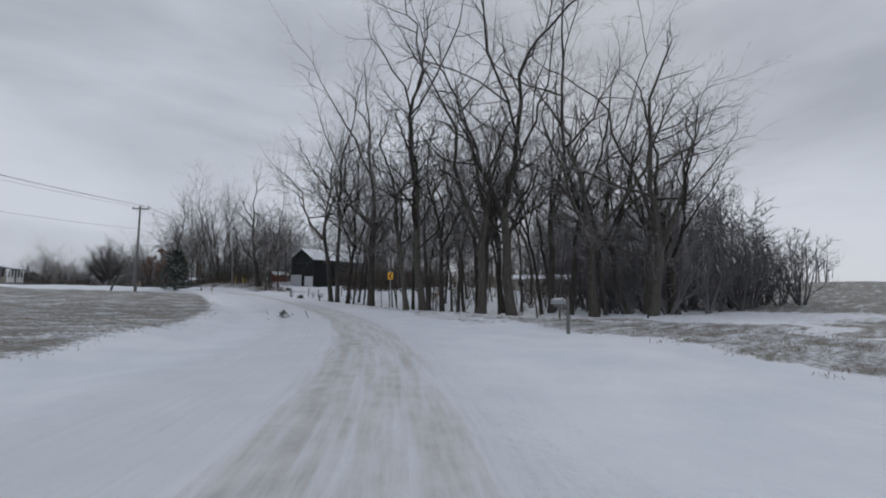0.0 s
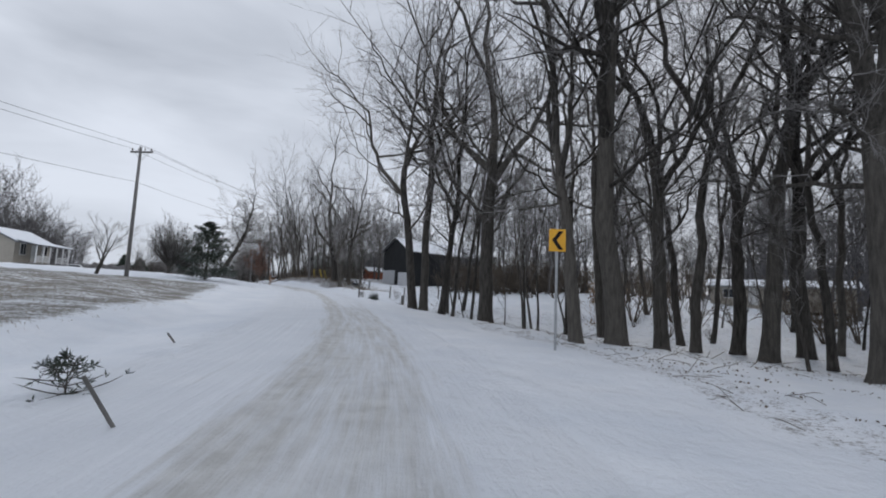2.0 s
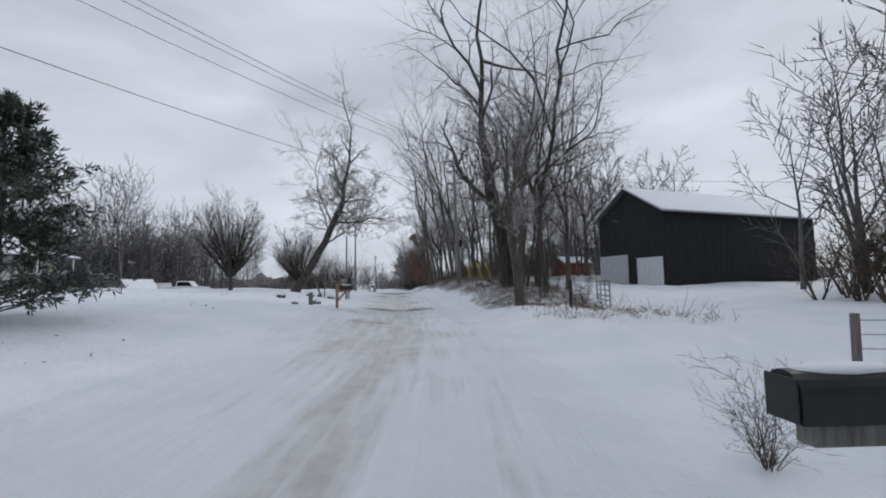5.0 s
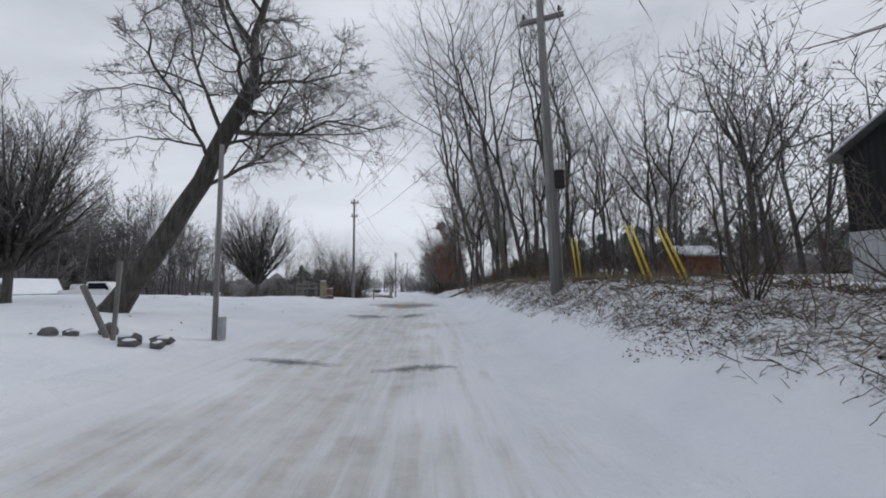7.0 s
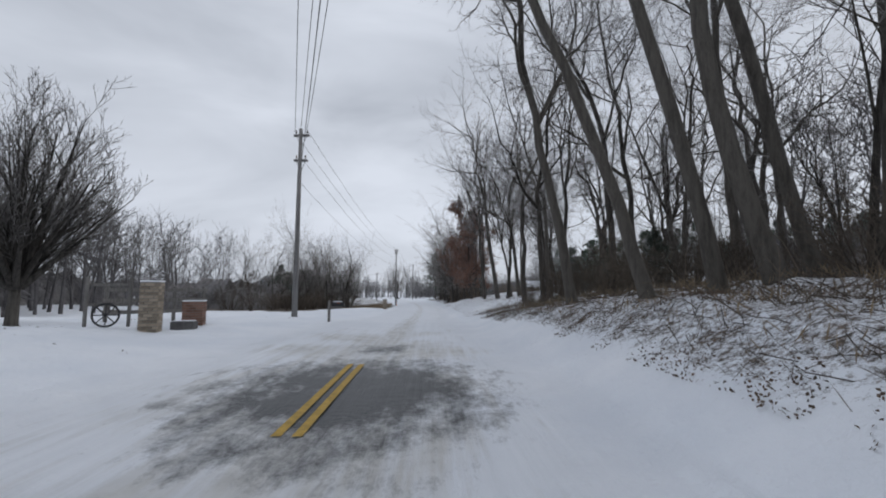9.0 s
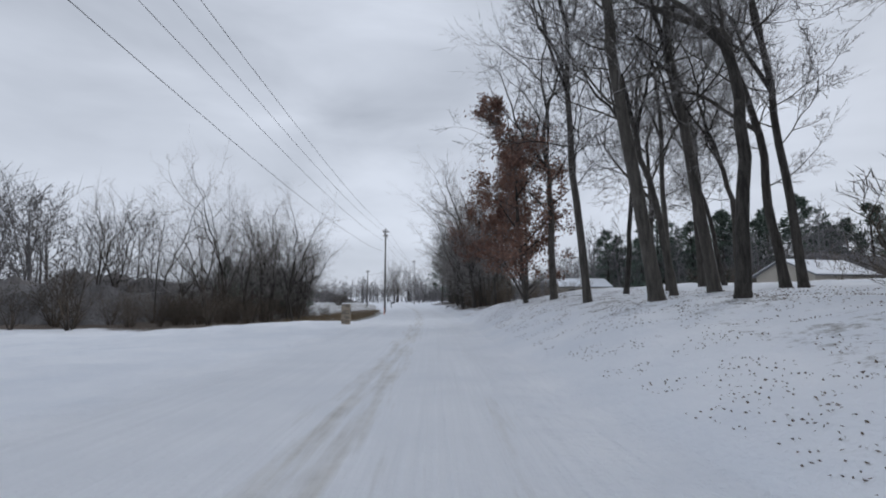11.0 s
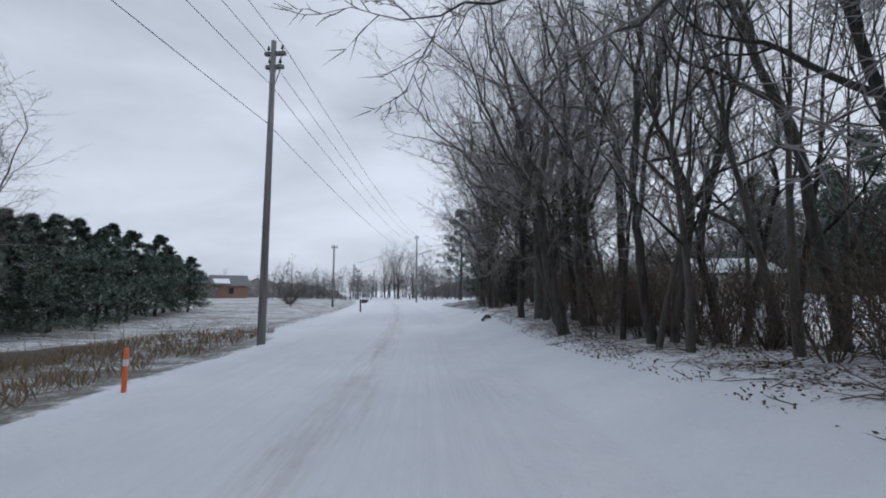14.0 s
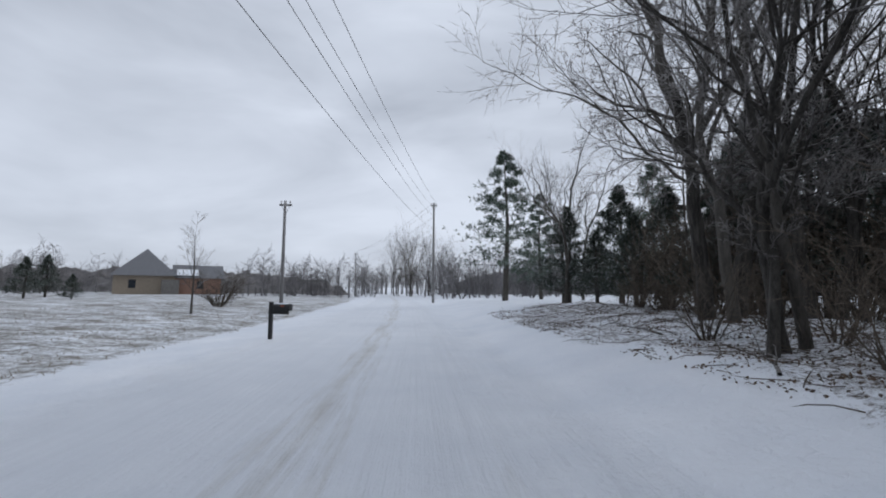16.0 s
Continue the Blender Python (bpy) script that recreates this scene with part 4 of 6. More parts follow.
def far_wood(count, s0, s1, d0, d1, lo, hi, label, kinds=None, gap=2.2, material=None, seed=1):
    r = np.random.RandomState(seed)
    here = [(x, y, r.uniform(lo, hi)) for x, y in spots(count, s0, s1, d0, d1, gap, list(taken))]
    merged("far_woods", label, "woods", kinds or low, here, material or m_twig_far, r)


def wood_at(count, x0, x1, y0, y1, lo, hi, label, kinds, seed, gap=1.8, material=None):
    r = np.random.RandomState(seed)
    here, near = [], []
    for _ in range(count * 12):
        x, y = r.uniform(x0, x1), r.uniform(y0, y1)
        if len(here) < count and clear_of(x, y, near, gap):
            near.append((x, y))
            here.append((x, y, r.uniform(lo, hi)))
    merged("far_woods", label, "woods", kinds, here, material or m_twig_far, r)


def deep_wood(s0, s1, d0, d1, tall, label, seed, cell=1.1):
    """The closed mass of a wood further in: one sheet of crowns with an uneven, spiky top."""
    r = np.random.RandomState(seed)
    a, c = int(abs(s1 - s0) / cell) + 2, int(abs(d1 - d0) / cell) + 2
    ss, dd = np.meshgrid(np.linspace(s0, s1, a), np.linspace(d0, d1, c), indexing="ij")
    p = on_road(ss.ravel() + r.uniform(-.5, .5, a * c), dd.ravel() + r.uniform(-.5, .5, a * c))
    u, w = (2 * ss.ravel() - s0 - s1) / (s1 - s0), (2 * dd.ravel() - d0 - d1) / (d1 - d0)
    q = (np.abs(u) ** 4 + np.abs(w) ** 4) ** 0.25 + 0.10 * waves(p[:, 0], p[:, 1], 22.0, seed + 2) + 0.06 * waves(p[:, 0], p[:, 1], 8.0, seed + 3)
    rim = np.clip((0.92 - q) / 0.22, 0, 1) ** 0.6
    top = 0.72 + 0.20 * waves(p[:, 0], p[:, 1], 14.0, seed) + 0.12 * waves(p[:, 0], p[:, 1], 4.0, seed + 1) + r.uniform(-.15, .15, a * c)
    p[:, 2] = height(p[:, 0], p[:, 1]) + np.maximum(tall * top, 0.6) * rim - 0.3 * (rim == 0)
    k = (np.arange(a - 1)[:, None] * c + np.arange(c - 1)[None]).ravel()
    f = np.stack([k, k + c, k + c + 1, k + 1], 1)
    f = f[rim[f].max(1) > 0]
    tagged(link_mesh("far_woods", p, f, m_hazy_mass, smooth=False), label, "woods", kind="stuff")


far_wood(36, 40, 66, 56, 72, .9, 1.4, "dense bare wood behind the roadside trees", seed=2)
wood_at(80, 50, 84, 8, 66, .9, 1.35, "dense bare wood beyond the long low buildings", dim, 301)
wood_at(110, 22, 66, 180, 240, .8, 1.2, "tall bare wood beyond the pasture", dim, 304)
wood_at(120, -84, -34, 98, 124, .7, 1.0, "tall grey wood beyond the farmyard", dim, 305)
wood_at(46, 24, 44, 44, 64, .7, 1.1, "bare wood in the hollow behind the roadside trees", low, 302, 2.2)
wood_at(60, 22, 46, 14, 60, .7, 1.1, "brown undergrowth of the hollow wood", frosty, 303, 1.6, m_brush)
wood_at(110, 20, 36, 44, 58, .75, 1.05, "dense brown thicket across the hollow", frosty, 306, .9, m_brush)
far_wood(40, 28, 46, 28, 48, .6, .85, "bare frosted trees at the edge of the ploughed hill", gap=1.6, seed=3)
far_wood(60, 26, 36, 25, 45, 1.0, 1.8, "frosted thicket at the edge of the ploughed hill", kinds=frosty, gap=1.1, seed=21)
far_wood(90, -50, 4, 88, 110, 1.0, 1.4, "distant bare treeline on the ploughed hill", kinds=dim, gap=1.5, seed=4)
far_wood(230, 30, 140, -98, -70, .9, 1.4, "frosted bare wood behind the farmhouse", kinds=dim, gap=1.4, seed=5)
far_wood(110, -60, 45, -116, -95, .8, 1.2, "distant bare wood beyond the lawn", kinds=dim, gap=1.5, seed=6)
far_wood(80, 105, 180, -52, -34, .7, 1.1, "frosted bare wood beyond the snowy yard", seed=7)
far_wood(24, 92, 130, 20, 32, .8, 1.2, "dense bare wood above the road bank", seed=8)
far_wood(420, 252, 276, -190, -4, .4, .65, "distant bare wood beyond the fields", kinds=dim, gap=1.4, seed=9)
far_wood(200, 236, 275, 6, 60, .45, .75, "distant bare wood where the road bends away", kinds=dim, gap=1.4, seed=10)
far_wood(130, 128, 235, 44, 60, .5, .9, "bare wood beyond the pasture", kinds=dim, gap=1.4, seed=11)
far_wood(110, 40, 118, 98, 124, .6, .9, "distant bare treeline beyond the ploughed hill", kinds=dim, gap=1.4, seed=26)
far_wood(60, 290, 310, -8, 10, .45, .7, "distant bare trees behind the bend", kinds=dim, gap=1.0, seed=22)
far_wood(110, 252, 260, -190, -2, .7, 1.1, "frosted thicket before the far wood", kinds=frosty, gap=1.4, seed=19)
far_wood(42, 130, 215, 42, 48, .7, 1.2, "brown thicket beyond the pasture", kinds=frosty, gap=1.3, material=m_brush, seed=20)
far_wood(56, 105, 168, -60, -32, .8, 1.4, "frosted thicket beyond the snowy yard", kinds=frosty, gap=1.5, seed=12)
far_wood(56, 60, 120, -62, -50, .8, 1.1, "frosted thicket behind the farmhouse", kinds=frosty, gap=1.5, seed=13)
far_wood(42, 225, 280, 8, 36, .7, 1.2, "thicket beside the far bend", kinds=frosty, gap=1.4, seed=14)
far_wood(26, 142, 162, -30, -11, .5, .9, "thicket of the wood behind the pillar", kinds=frosty, gap=1.0, material=m_brush, seed=15)
far_wood(42, 100, 128, 10, 26, .5, .9, "thicket under the trees on the bank", kinds=frosty, gap=1.0, material=m_brush, seed=16)
far_wood(8, 30, 60, 20, 34, .4, .7, "thicket in the hollow of the wood", kinds=frosty, gap=1.2, material=m_brush, seed=17)
far_wood(25, 154, 172, 6.0, 8.0, .35, .7, "brown thicket of the hedgerow", kinds=frosty, gap=0.6, material=m_brush, seed=18)
deep_wood(46, 70, 62, 86, 6.0, "grey depth of the wood behind the roadside trees", 61)
deep_wood(24, 145, -118, -88, 14.0, "grey depth of the wood behind the farmhouse", 64, 1.5)
deep_wood(-60, 48, -140, -112, 8.0, "distant wood beyond the lawn", 65, 2.0)
deep_wood(58, 124, -66, -52, 4.8, "grey depth of the wood beside the farmyard", 73, 1.2)
far_wood(50, 62, 122, -54, -44, .8, 1.15, "frosted thicket along the farmyard", kinds=frosty, gap=1.5, seed=23)
far_wood(16, 183, 193, 19, 30, .6, .9, "brown shrubs before the bungalow", kinds=frosty, gap=1.0, material=m_brush, seed=24)
far_wood(80, 103, 140, -50, -37, .45, .65, "dense bare wood at the side of the snowy yard", gap=1.4, seed=25)
deep_wood(99, 142, -62, -44, 5.5, "grey depth of the wood beside the yard", 74, 1.2)
deep_wood(104, 182, -70, -46, 5.0, "grey depth of the wood beyond the yard", 66, 1.4)
deep_wood(90, 132, 32, 46, 2.6, "depth of the wood above the bank", 67)
deep_wood(268, 330, -200, -6, 5.5, "distant wood beyond the fields", 68, 2.0)
deep_wood(256, 320, 16, 100, 6.0, "distant wood where the road bends away", 69, 2.0)
deep_wood(126, 240, 54, 84, 6.0, "depth of the wood beyond the pasture", 70, 1.6)
deep_wood(146, 168, -34, -18, 4.2, "dim depth of the wood behind the pillar", 71)
deep_wood(-50, 6, 100, 130, 6.0, "distant wood on the ploughed hill", 72, 1.6)

# single trees
lean_tree = forked_tree("leaning_tree", "old leaning bare tree with a crooked trunk on the snowy lawn", "tree",
                        [forked(405, 13.0, 0.31, 0.58, 3, ((7, (30, 66), 0.48, 0.06, 0.42, 6, 5), (6, (30, 64), 0.46, 0.04, 0.42, 4, 4), (7, (30, 62), 0.46, 0.0, 0.36, 3, 3), (7, (28, 60), 0.52, -0.06, 0.2, 2, 3)),
                                lean=(0.50, 0.10), crook=0.10, splay=(12, 42), side=8, elbow=0.38, reach=0.46, limb=0.50, thin=0.008)])
put(lean_tree, -6.6, 69.8, 0)


def dome_tree(label, seed, group):
    """A yard tree that forks low on its trunk into many rising limbs, with a rounded crown."""
    ob = tagged(new("yard_tree"), label, "tree", group)
    v, f = tubes([(np.array([[[0, 0, -0.2], [0, 0, 0.1], [0.02, 0, 0.7], [0, 0, 1.35]]]), np.array([[0.20, 0.15, 0.13, 0.12]]), 10)])
    link_mesh("trunk", v, f, m_bark, ob)
    fine = ((9, 30, 0.40, 0.16, 4, 3), (7, 34, 0.46, 0.08, 3, 3), (4, 38, 0.5, 0.0, 2, 3))
    rows = [grow(seed + q, tall, 0.075, levels=fine, stems=stems, spread=spread, clear=0.12, crook=0.07, kink=0.14, thin=0.008, sides=5, n=7, droop=0.1)
            for q, (stems, spread, tall) in enumerate(((14, 0.88, 4.2), (12, 0.60, 5.2), (9, 0.33, 6.1), (4, 0.10, 6.5)))]
    limbs, twigs = [], []
    for level in rows:
        lifted = [(p + np.array([0, 0, 1.3]), rad, k) for p, rad, k in level]
        limbs += lifted[:2]
        twigs += lifted[2:]
    crown_mesh(ob, limbs, twigs, m_bark, m_twig)
    return ob


round_a = dome_tree("rounded bare yard tree with many upright branches", 6, "yard trees")
put(round_a, -12.3, 90.6, 0, 1.1)
more(round_a, -12.1, 72.3, 70, 1.03)
small, _ = bare_tree("yard_tree", "small forked bare tree on the lawn", "tree", 8, 4.2, 0.09, ((8, 40, 0.6, 0.15, 5, 4), (6, 38, 0.5, 0.08, 3, 3), (6, 38, 0.6, 0.0, 2, 3)),
                     stems=2, spread=0.35, clear=0.25, crook=0.08)
put(small, -13.2, 44.1, 0)
willow, _ = bare_tree("willow", "large bare weeping tree with drooping frosted twigs", "tree", 9, 11.0, 0.4, ((12, 55, 0.55, 0.1, 6, 5), (7, 50, 0.5, -0.1, 4, 3), (6, 46, 0.55, -0.4, 4, 3), (5, 30, 0.8, -0.7, 3, 3)),
                      clear=0.25, crook=0.08, twigs=m_twig_far, droop=0.0)
put(willow, -47.0, 52.0, 0)
lone, _ = bare_tree("field_tree", "lone thin bare tree by the snowy field", "tree", 12, 5.2, 0.07, ((12, 45, 0.4, 0.1, 4, 3), (6, 42, 0.5, 0.05, 3, 3), (6, 40, 0.6, 0, 2, 3)), clear=0.45, crook=0.04)
put(lone, -23.8, 181.9, 0)
field_bush, _ = bare_tree("field_bush", "round olive-brown bush in the snowy field", "bush", 13, 3.2, 0.03, BUSHY, stems=26, clear=0.08, spread=0.75, crook=0.12, sides=3, n=5, cut=1, twigs=m_brush, bark=m_brush)
put(field_bush, -27.5, 189.5, 0)

# oaks that keep their withered leaves
OAK = (8, 50, 0.5, 0.03, 4, 3), (6, 45, 0.55, 0.0, 3, 3), (3, 42, 0.6, 0.0, 2, 3)
for q, (x, y, tall, girth, reach, count, lowest, free, lx) in enumerate(((2.2, 123.5, 10.6, 0.13, 0.30, 12000, 1.3, 0.22, -.07), (0.4, 138.8, 9.4, 0.13, 0.36, 7000, 3.6, 0.30, 0.0), (2.7, 127.0, 9.6, 0.12, 0.32, 15000, 2.4, 0.24, .03))):
    oak, rows = bare_tree("oak_tree", "oak still carrying withered red-brown leaves", "tree", 20 + q, tall, girth, ((18, 58, reach, 0.08, 6, 5),) + OAK, clear=free, crook=0.05, lean=(lx, 0), leads=0.0, group="oaks with withered leaves")
    leafy(oak, "leaves", rows, m_leaf_red, count, 0.135, 0.045, q, low=lowest, hang=1.0)
    put(oak, x, y, 0)
    taken.append((x, y))
for kind, x, y, size, which in (("mid", 9.0, 118.0, .7, 1), ("mid", 10.6, 121.5, .75, 0), ("mid", 8.4, 114.8, .8, 2), ("mid", 1.5, 136.6, .5, 1), ("thin", 0.7, 134.2, .42, 1), ("mid", 5.4, 119.0, .72, 0), 
                                ("hedge", 1.2, 176.6, .8, 0), ("mid", 2.6, 174.6, .75, 2), ("mid", -4.0, 179.4, .5, 1), ("mid", -3.4, 184.0, .55, 2), ("mid", -2.2, 190.0, .6, 0), ("mid", -0.5, 194.0, .62, 3), ("mid", 1.5, 188.0, .6, 1), ("thin", -1.6, 172.2, .8, 0), ("mid", 4.4, 172.0, .7, 1)):
    plant(kind, x, y, size, which=which)

for q, (x, y, tall, girth, lx) in enumerate(((3.33, 122.3, 17, .22, -.02), (3.19, 116.1, 17, .17, -.10), (4.1, 113.1, 18, .23, -.12), (5.9, 113.8, 18, .20, -.10), (8.6, 114.4, 17, .16, -.04), (10.4, 123.0, 16, .22, .0), (6.6, 118.0, 14, .14, .03), (10.4, 128.9, 15, .24, .0))):
    taken.append((x, y))
    put(forked_tree("lawn_tree", "tall bare tree standing on the sloping snowy lawn", "tree", [forked(570 + q, tall, girth * 0.78, 0.46, 3, (POLE, OAKEN)[q % 2], lean=(lx, 0), crook=0.06, side=9, splay=(16, 44))], "trees on the sloping lawn"), x, y)

for q, (x, y, tall, girth, lx, ly) in enumerate(((-1.24, 149.8, 11, .17, -.06, .1), (-1.1, 151.4, 12, .14, -.1, .05), (-1.5, 153.2, 13, .17, .02, .0), (-1.36, 152.7, 11, .10, .05, .0), (-2.0, 154.3, 12, .13, -.08, .05), (-1.94, 155.8, 11, .11, .02, .1),
                                              (-1.85, 157.3, 10, .10, -.03, .0), (-2.4, 170.0, 12, .17, -.10, -.05), (-1.7, 170.3, 12, .19, .04, .0), (-2.4, 168.9, 10, .12, -.10, -.05), (-0.1, 138.5, 10, .14, -.02, .0), (-0.2, 140.2, 10, .13, -.12, .0), (1.1, 137.3, 9, .10, .06, .0))):
    taken.append((x, y))
    put(forked_tree("hedgerow_tree", "dark crooked trunk of the hedgerow with overhanging twigs", "tree", [forked(600 + q, tall, girth, 0.36, 3, ELM, lean=(lx, ly), crook=0.14, splay=(18, 54), side=5, reach=0.58, limb=0.6, thin=0.007)], "trees of the hedgerow", twigs=m_twig_pale), x, y)

# a beech sapling that kept its leaves, in the hollow of the wood
beech, beech_rows = bare_tree("beech_sapling", "young beech with withered tan leaves among the trunks", "tree", 58, 3.6, 0.03, ((10, 62, 0.45, 0.02, 5, 3), (7, 50, 0.5, 0.0, 3, 3), (5, 46, 0.55, 0.0, 2, 3)), clear=0.25, crook=0.1, sides=5, n=8)
leafy(beech, "leaves", beech_rows, m_leaf_tan, 900, 0.10, 0.04, 59, low=0.9)
put(beech, 16.4, 25.6, 0)
more(beech, 17.3, 26.3, 130, 0.8)
# evergreens
seedling = conifer("evergreen_seedling", "small green seedling poking through the snow", 47, 0.5, 0.012, 0.4, 6, 5, 70, 0.10, material=m_leaf_green, ragged=0.5)
put(seedling, -6.0, 12.6, 0)
holly = conifer("evergreen_tree", "bushy dark evergreen tree dusted with snow beside the drive", 41, 5.0, 0.10, 1.75, 16, 9, 3000, 0.22, clear=0.04, material=m_leaf_green, ragged=0.45, blunt=0.48)
put(holly, -6.6, 48.4, 0)
pine_s = conifer("young_pine", "young bushy pine at the edge of the field", 42, 4.2, 0.07, 1.6, 13, 6, 2600, 0.20, clear=0.12, ragged=0.55, blunt=0.85)
pine_t = conifer("tall_pine", "tall ragged pine with tufted boughs", 43, 12.5, 0.20, 3.0, 15, 6, 1500, 0.36, clear=0.22, ragged=0.5)
cedar = conifer("cedar", "dark low-hanging cedar beside the road", 44, 6.5, 0.14, 2.6, 18, 8, 1500, 0.28, clear=0.10, material=m_leaf_green, blunt=1.3)
put(pine_s, -25.4, 155.0, 0, 1.4)
for x, y, size in ((-26.0, 158.2, 1.45), (-26.4, 161.4, 1.3), (-27.2, 164.4, 1.45), (-27.4, 167.2, 1.35), (-28.6, 169.6, 1.2), (-29.2, 156.8, 1.6), (-29.8, 160.0, 1.55), (-30.4, 163.6, 1.6), (-31.2, 167.2, 1.5),
                   (-33.4, 158.4, 1.7), (-34.0, 162.4, 1.6), (-34.8, 166.4, 1.6), (-27.6, 152.6, 1.2), (-27.6, 171.0, 1.1), (-30.2, 172.8, 1.2)):
    more(pine_s, x, y, x * 50, size)
put(pine_t, -6.4, 195.5, 0)
for x, y, size in ((-3.2, 198.5, .72), (4.5, 193.0, .8)):
    more(pine_t, x, y, x * 50, size)
# pines beyond the pasture, on the right
pine_far = conifer("far_pine", "distant dark pine beyond the pasture", 46, 10.0, 0.18, 3.0, 12, 5, 420, 0.62, clear=0.12, ragged=0.4)
put(pine_far, 26, 186, 0, 1.3)
for q in range(34):
    more(pine_far, 28 + 2.0 * q + rng.uniform(-1.5, 1.5), 186 - 0.9 * q + rng.uniform(-5, 5), q * 77, rng.uniform(1.0, 1.5))
put(cedar, -3.6, 181.0, 0, .7)
for x, y, size in ((-0.8, 182.5, .9), (2.8, 177.4, 1.1), (5.0, 175.0, 1.0), (8.5, 99.5, .35), (9.8, 97.5, .4), (7.8, 103.0, .3), (-56.3, 199.0, .68), (-49.0, 197.6, .42), (-58.5, 203.0, .7), (1.4, 172.0, .9), (2.8, 168.6, 1.1), (0.6, 174.2, .8), (-0.6, 172.8, .55), (-1.7, 177.2, .55), (-2.6, 179.6, .5), (0.9, 175.2, .8), (-1.5, 161.9, .52), (0.2, 178.8, .8)):
    more(cedar, x, y, x * 50, size)

# ---- materials of the things ----
m_pole = rough_mat("weathered_pole_wood", (0.12, 0.115, 0.112), (0.30, 0.29, 0.285), 2.0, 0.9, 0.5, stretch=(8, 8, 0.4))
m_wire = rough_mat("dark_cable", (0.04, 0.04, 0.045), (0.09, 0.09, 0.095), 5.0, 0.6, 0.0)
m_steel = rough_mat("galvanised_steel", (0.30, 0.31, 0.32), (0.50, 0.51, 0.52), 9.0, 0.45, 0.1, metal=0.8)
m_glass_ins = rough_mat("brown_porcelain", (0.05, 0.035, 0.03), (0.10, 0.07, 0.06), 6.0, 0.25, 0.0)
m_barn = rough_mat("black_stained_boards", (0.006, 0.007, 0.008), (0.028, 0.030, 0.033), 2.0, 0.85, 0.5, stretch=(6, 6, 0.35), random=0.3)
m_barn_door = rough_mat("whitewashed_boards", (0.38, 0.39, 0.41), (0.62, 0.63, 0.65), 2.0, 0.8, 0.4, stretch=(5, 5, 0.4), random=0.2)
m_siding = rough_mat("beige_siding", (0.36, 0.33, 0.28), (0.46, 0.42, 0.36), 1.5, 0.7, 0.15, random=0.1)
m_white = rough_mat("white_painted_wood", (0.62, 0.62, 0.61), (0.78, 0.78, 0.77), 3.0, 0.6, 0.15)
m_pane = rough_mat("dark_window_glass", (0.02, 0.024, 0.03), (0.05, 0.055, 0.065), 1.0, 0.08, 0.0)
m_shingle = rough_mat("grey_shingles", (0.10, 0.103, 0.112), (0.24, 0.245, 0.26), 3.0, 0.9, 0.5, stretch=(1, 6, 6))
m_tan_brick = rough_mat("tan_brick", (0.21, 0.175, 0.135), (0.40, 0.335, 0.26), 5.0, 0.85, 0.4, random=0.5)
m_red_brick = rough_mat("red_brick", (0.17, 0.095, 0.07), (0.31, 0.19, 0.145), 5.0, 0.85, 0.4, random=0.4)
m_mortar = rough_mat("grey_mortar", (0.20, 0.19, 0.175), (0.30, 0.285, 0.265), 12.0, 0.95, 0.4)
m_stone = rough_mat("field_stone", (0.05, 0.05, 0.055), (0.17, 0.165, 0.16), 4.0, 0.9, 0.6)
m_yellow = rough_mat("yellow_sign_sheeting", (0.72, 0.36, 0.02), (0.85, 0.45, 0.03), 3.0, 0.45, 0.0)
m_black = rough_mat("black_paint", (0.008, 0.008, 0.009), (0.02, 0.02, 0.022), 6.0, 0.5, 0.1)
m_guard = rough_mat("yellow_plastic_guard", (0.60, 0.42, 0.02), (0.78, 0.56, 0.04), 3.0, 0.5, 0.0)
m_line = rough_mat("yellow_road_paint", (0.26, 0.17, 0.03), (0.56, 0.35, 0.05), 9.0, 0.7, 0.3)
m_orange = rough_mat("orange_plastic", (0.62, 0.12, 0.03), (0.80, 0.18, 0.05), 3.0, 0.5, 0.0)
m_cedar_wood = rough_mat("new_cedar_post", (0.22, 0.115, 0.055), (0.38, 0.22, 0.11), 3.0, 0.8, 0.4, stretch=(6, 6, 0.6))
m_old_wood = rough_mat("grey_weathered_wood", (0.085, 0.08, 0.075), (0.24, 0.23, 0.215), 4.0, 0.9, 0.6, stretch=(6, 6, 0.5))
m_box = rough_mat("grey_mailbox_tin", (0.24, 0.245, 0.26), (0.38, 0.385, 0.40), 6.0, 0.5, 0.1, metal=0.3)
m_rust = rough_mat("rusty_red_metal", (0.20, 0.055, 0.03), (0.36, 0.12, 0.065), 3.0, 0.75, 0.3)
m_gate = rough_mat("grey_gate_tube", (0.13, 0.14, 0.15), (0.24, 0.25, 0.26), 4.0, 0.5, 0.1, metal=0.5)
m_car_dark = rough_mat("dark_car_paint", (0.02, 0.022, 0.026), (0.05, 0.052, 0.06), 2.0, 0.3, 0.0)
m_car_white = rough_mat("white_car_paint", (0.60, 0.61, 0.62), (0.74, 0.75, 0.76), 2.0, 0.35, 0.0)
m_tyre = rough_mat("tyre_rubber", (0.012, 0.012, 0.013), (0.03, 0.03, 0.032), 6.0, 0.9, 0.2)
m_lamp = rough_mat("lamp_lens", (0.5, 0.5, 0.48), (0.7, 0.7, 0.68), 6.0, 0.2, 0.0)


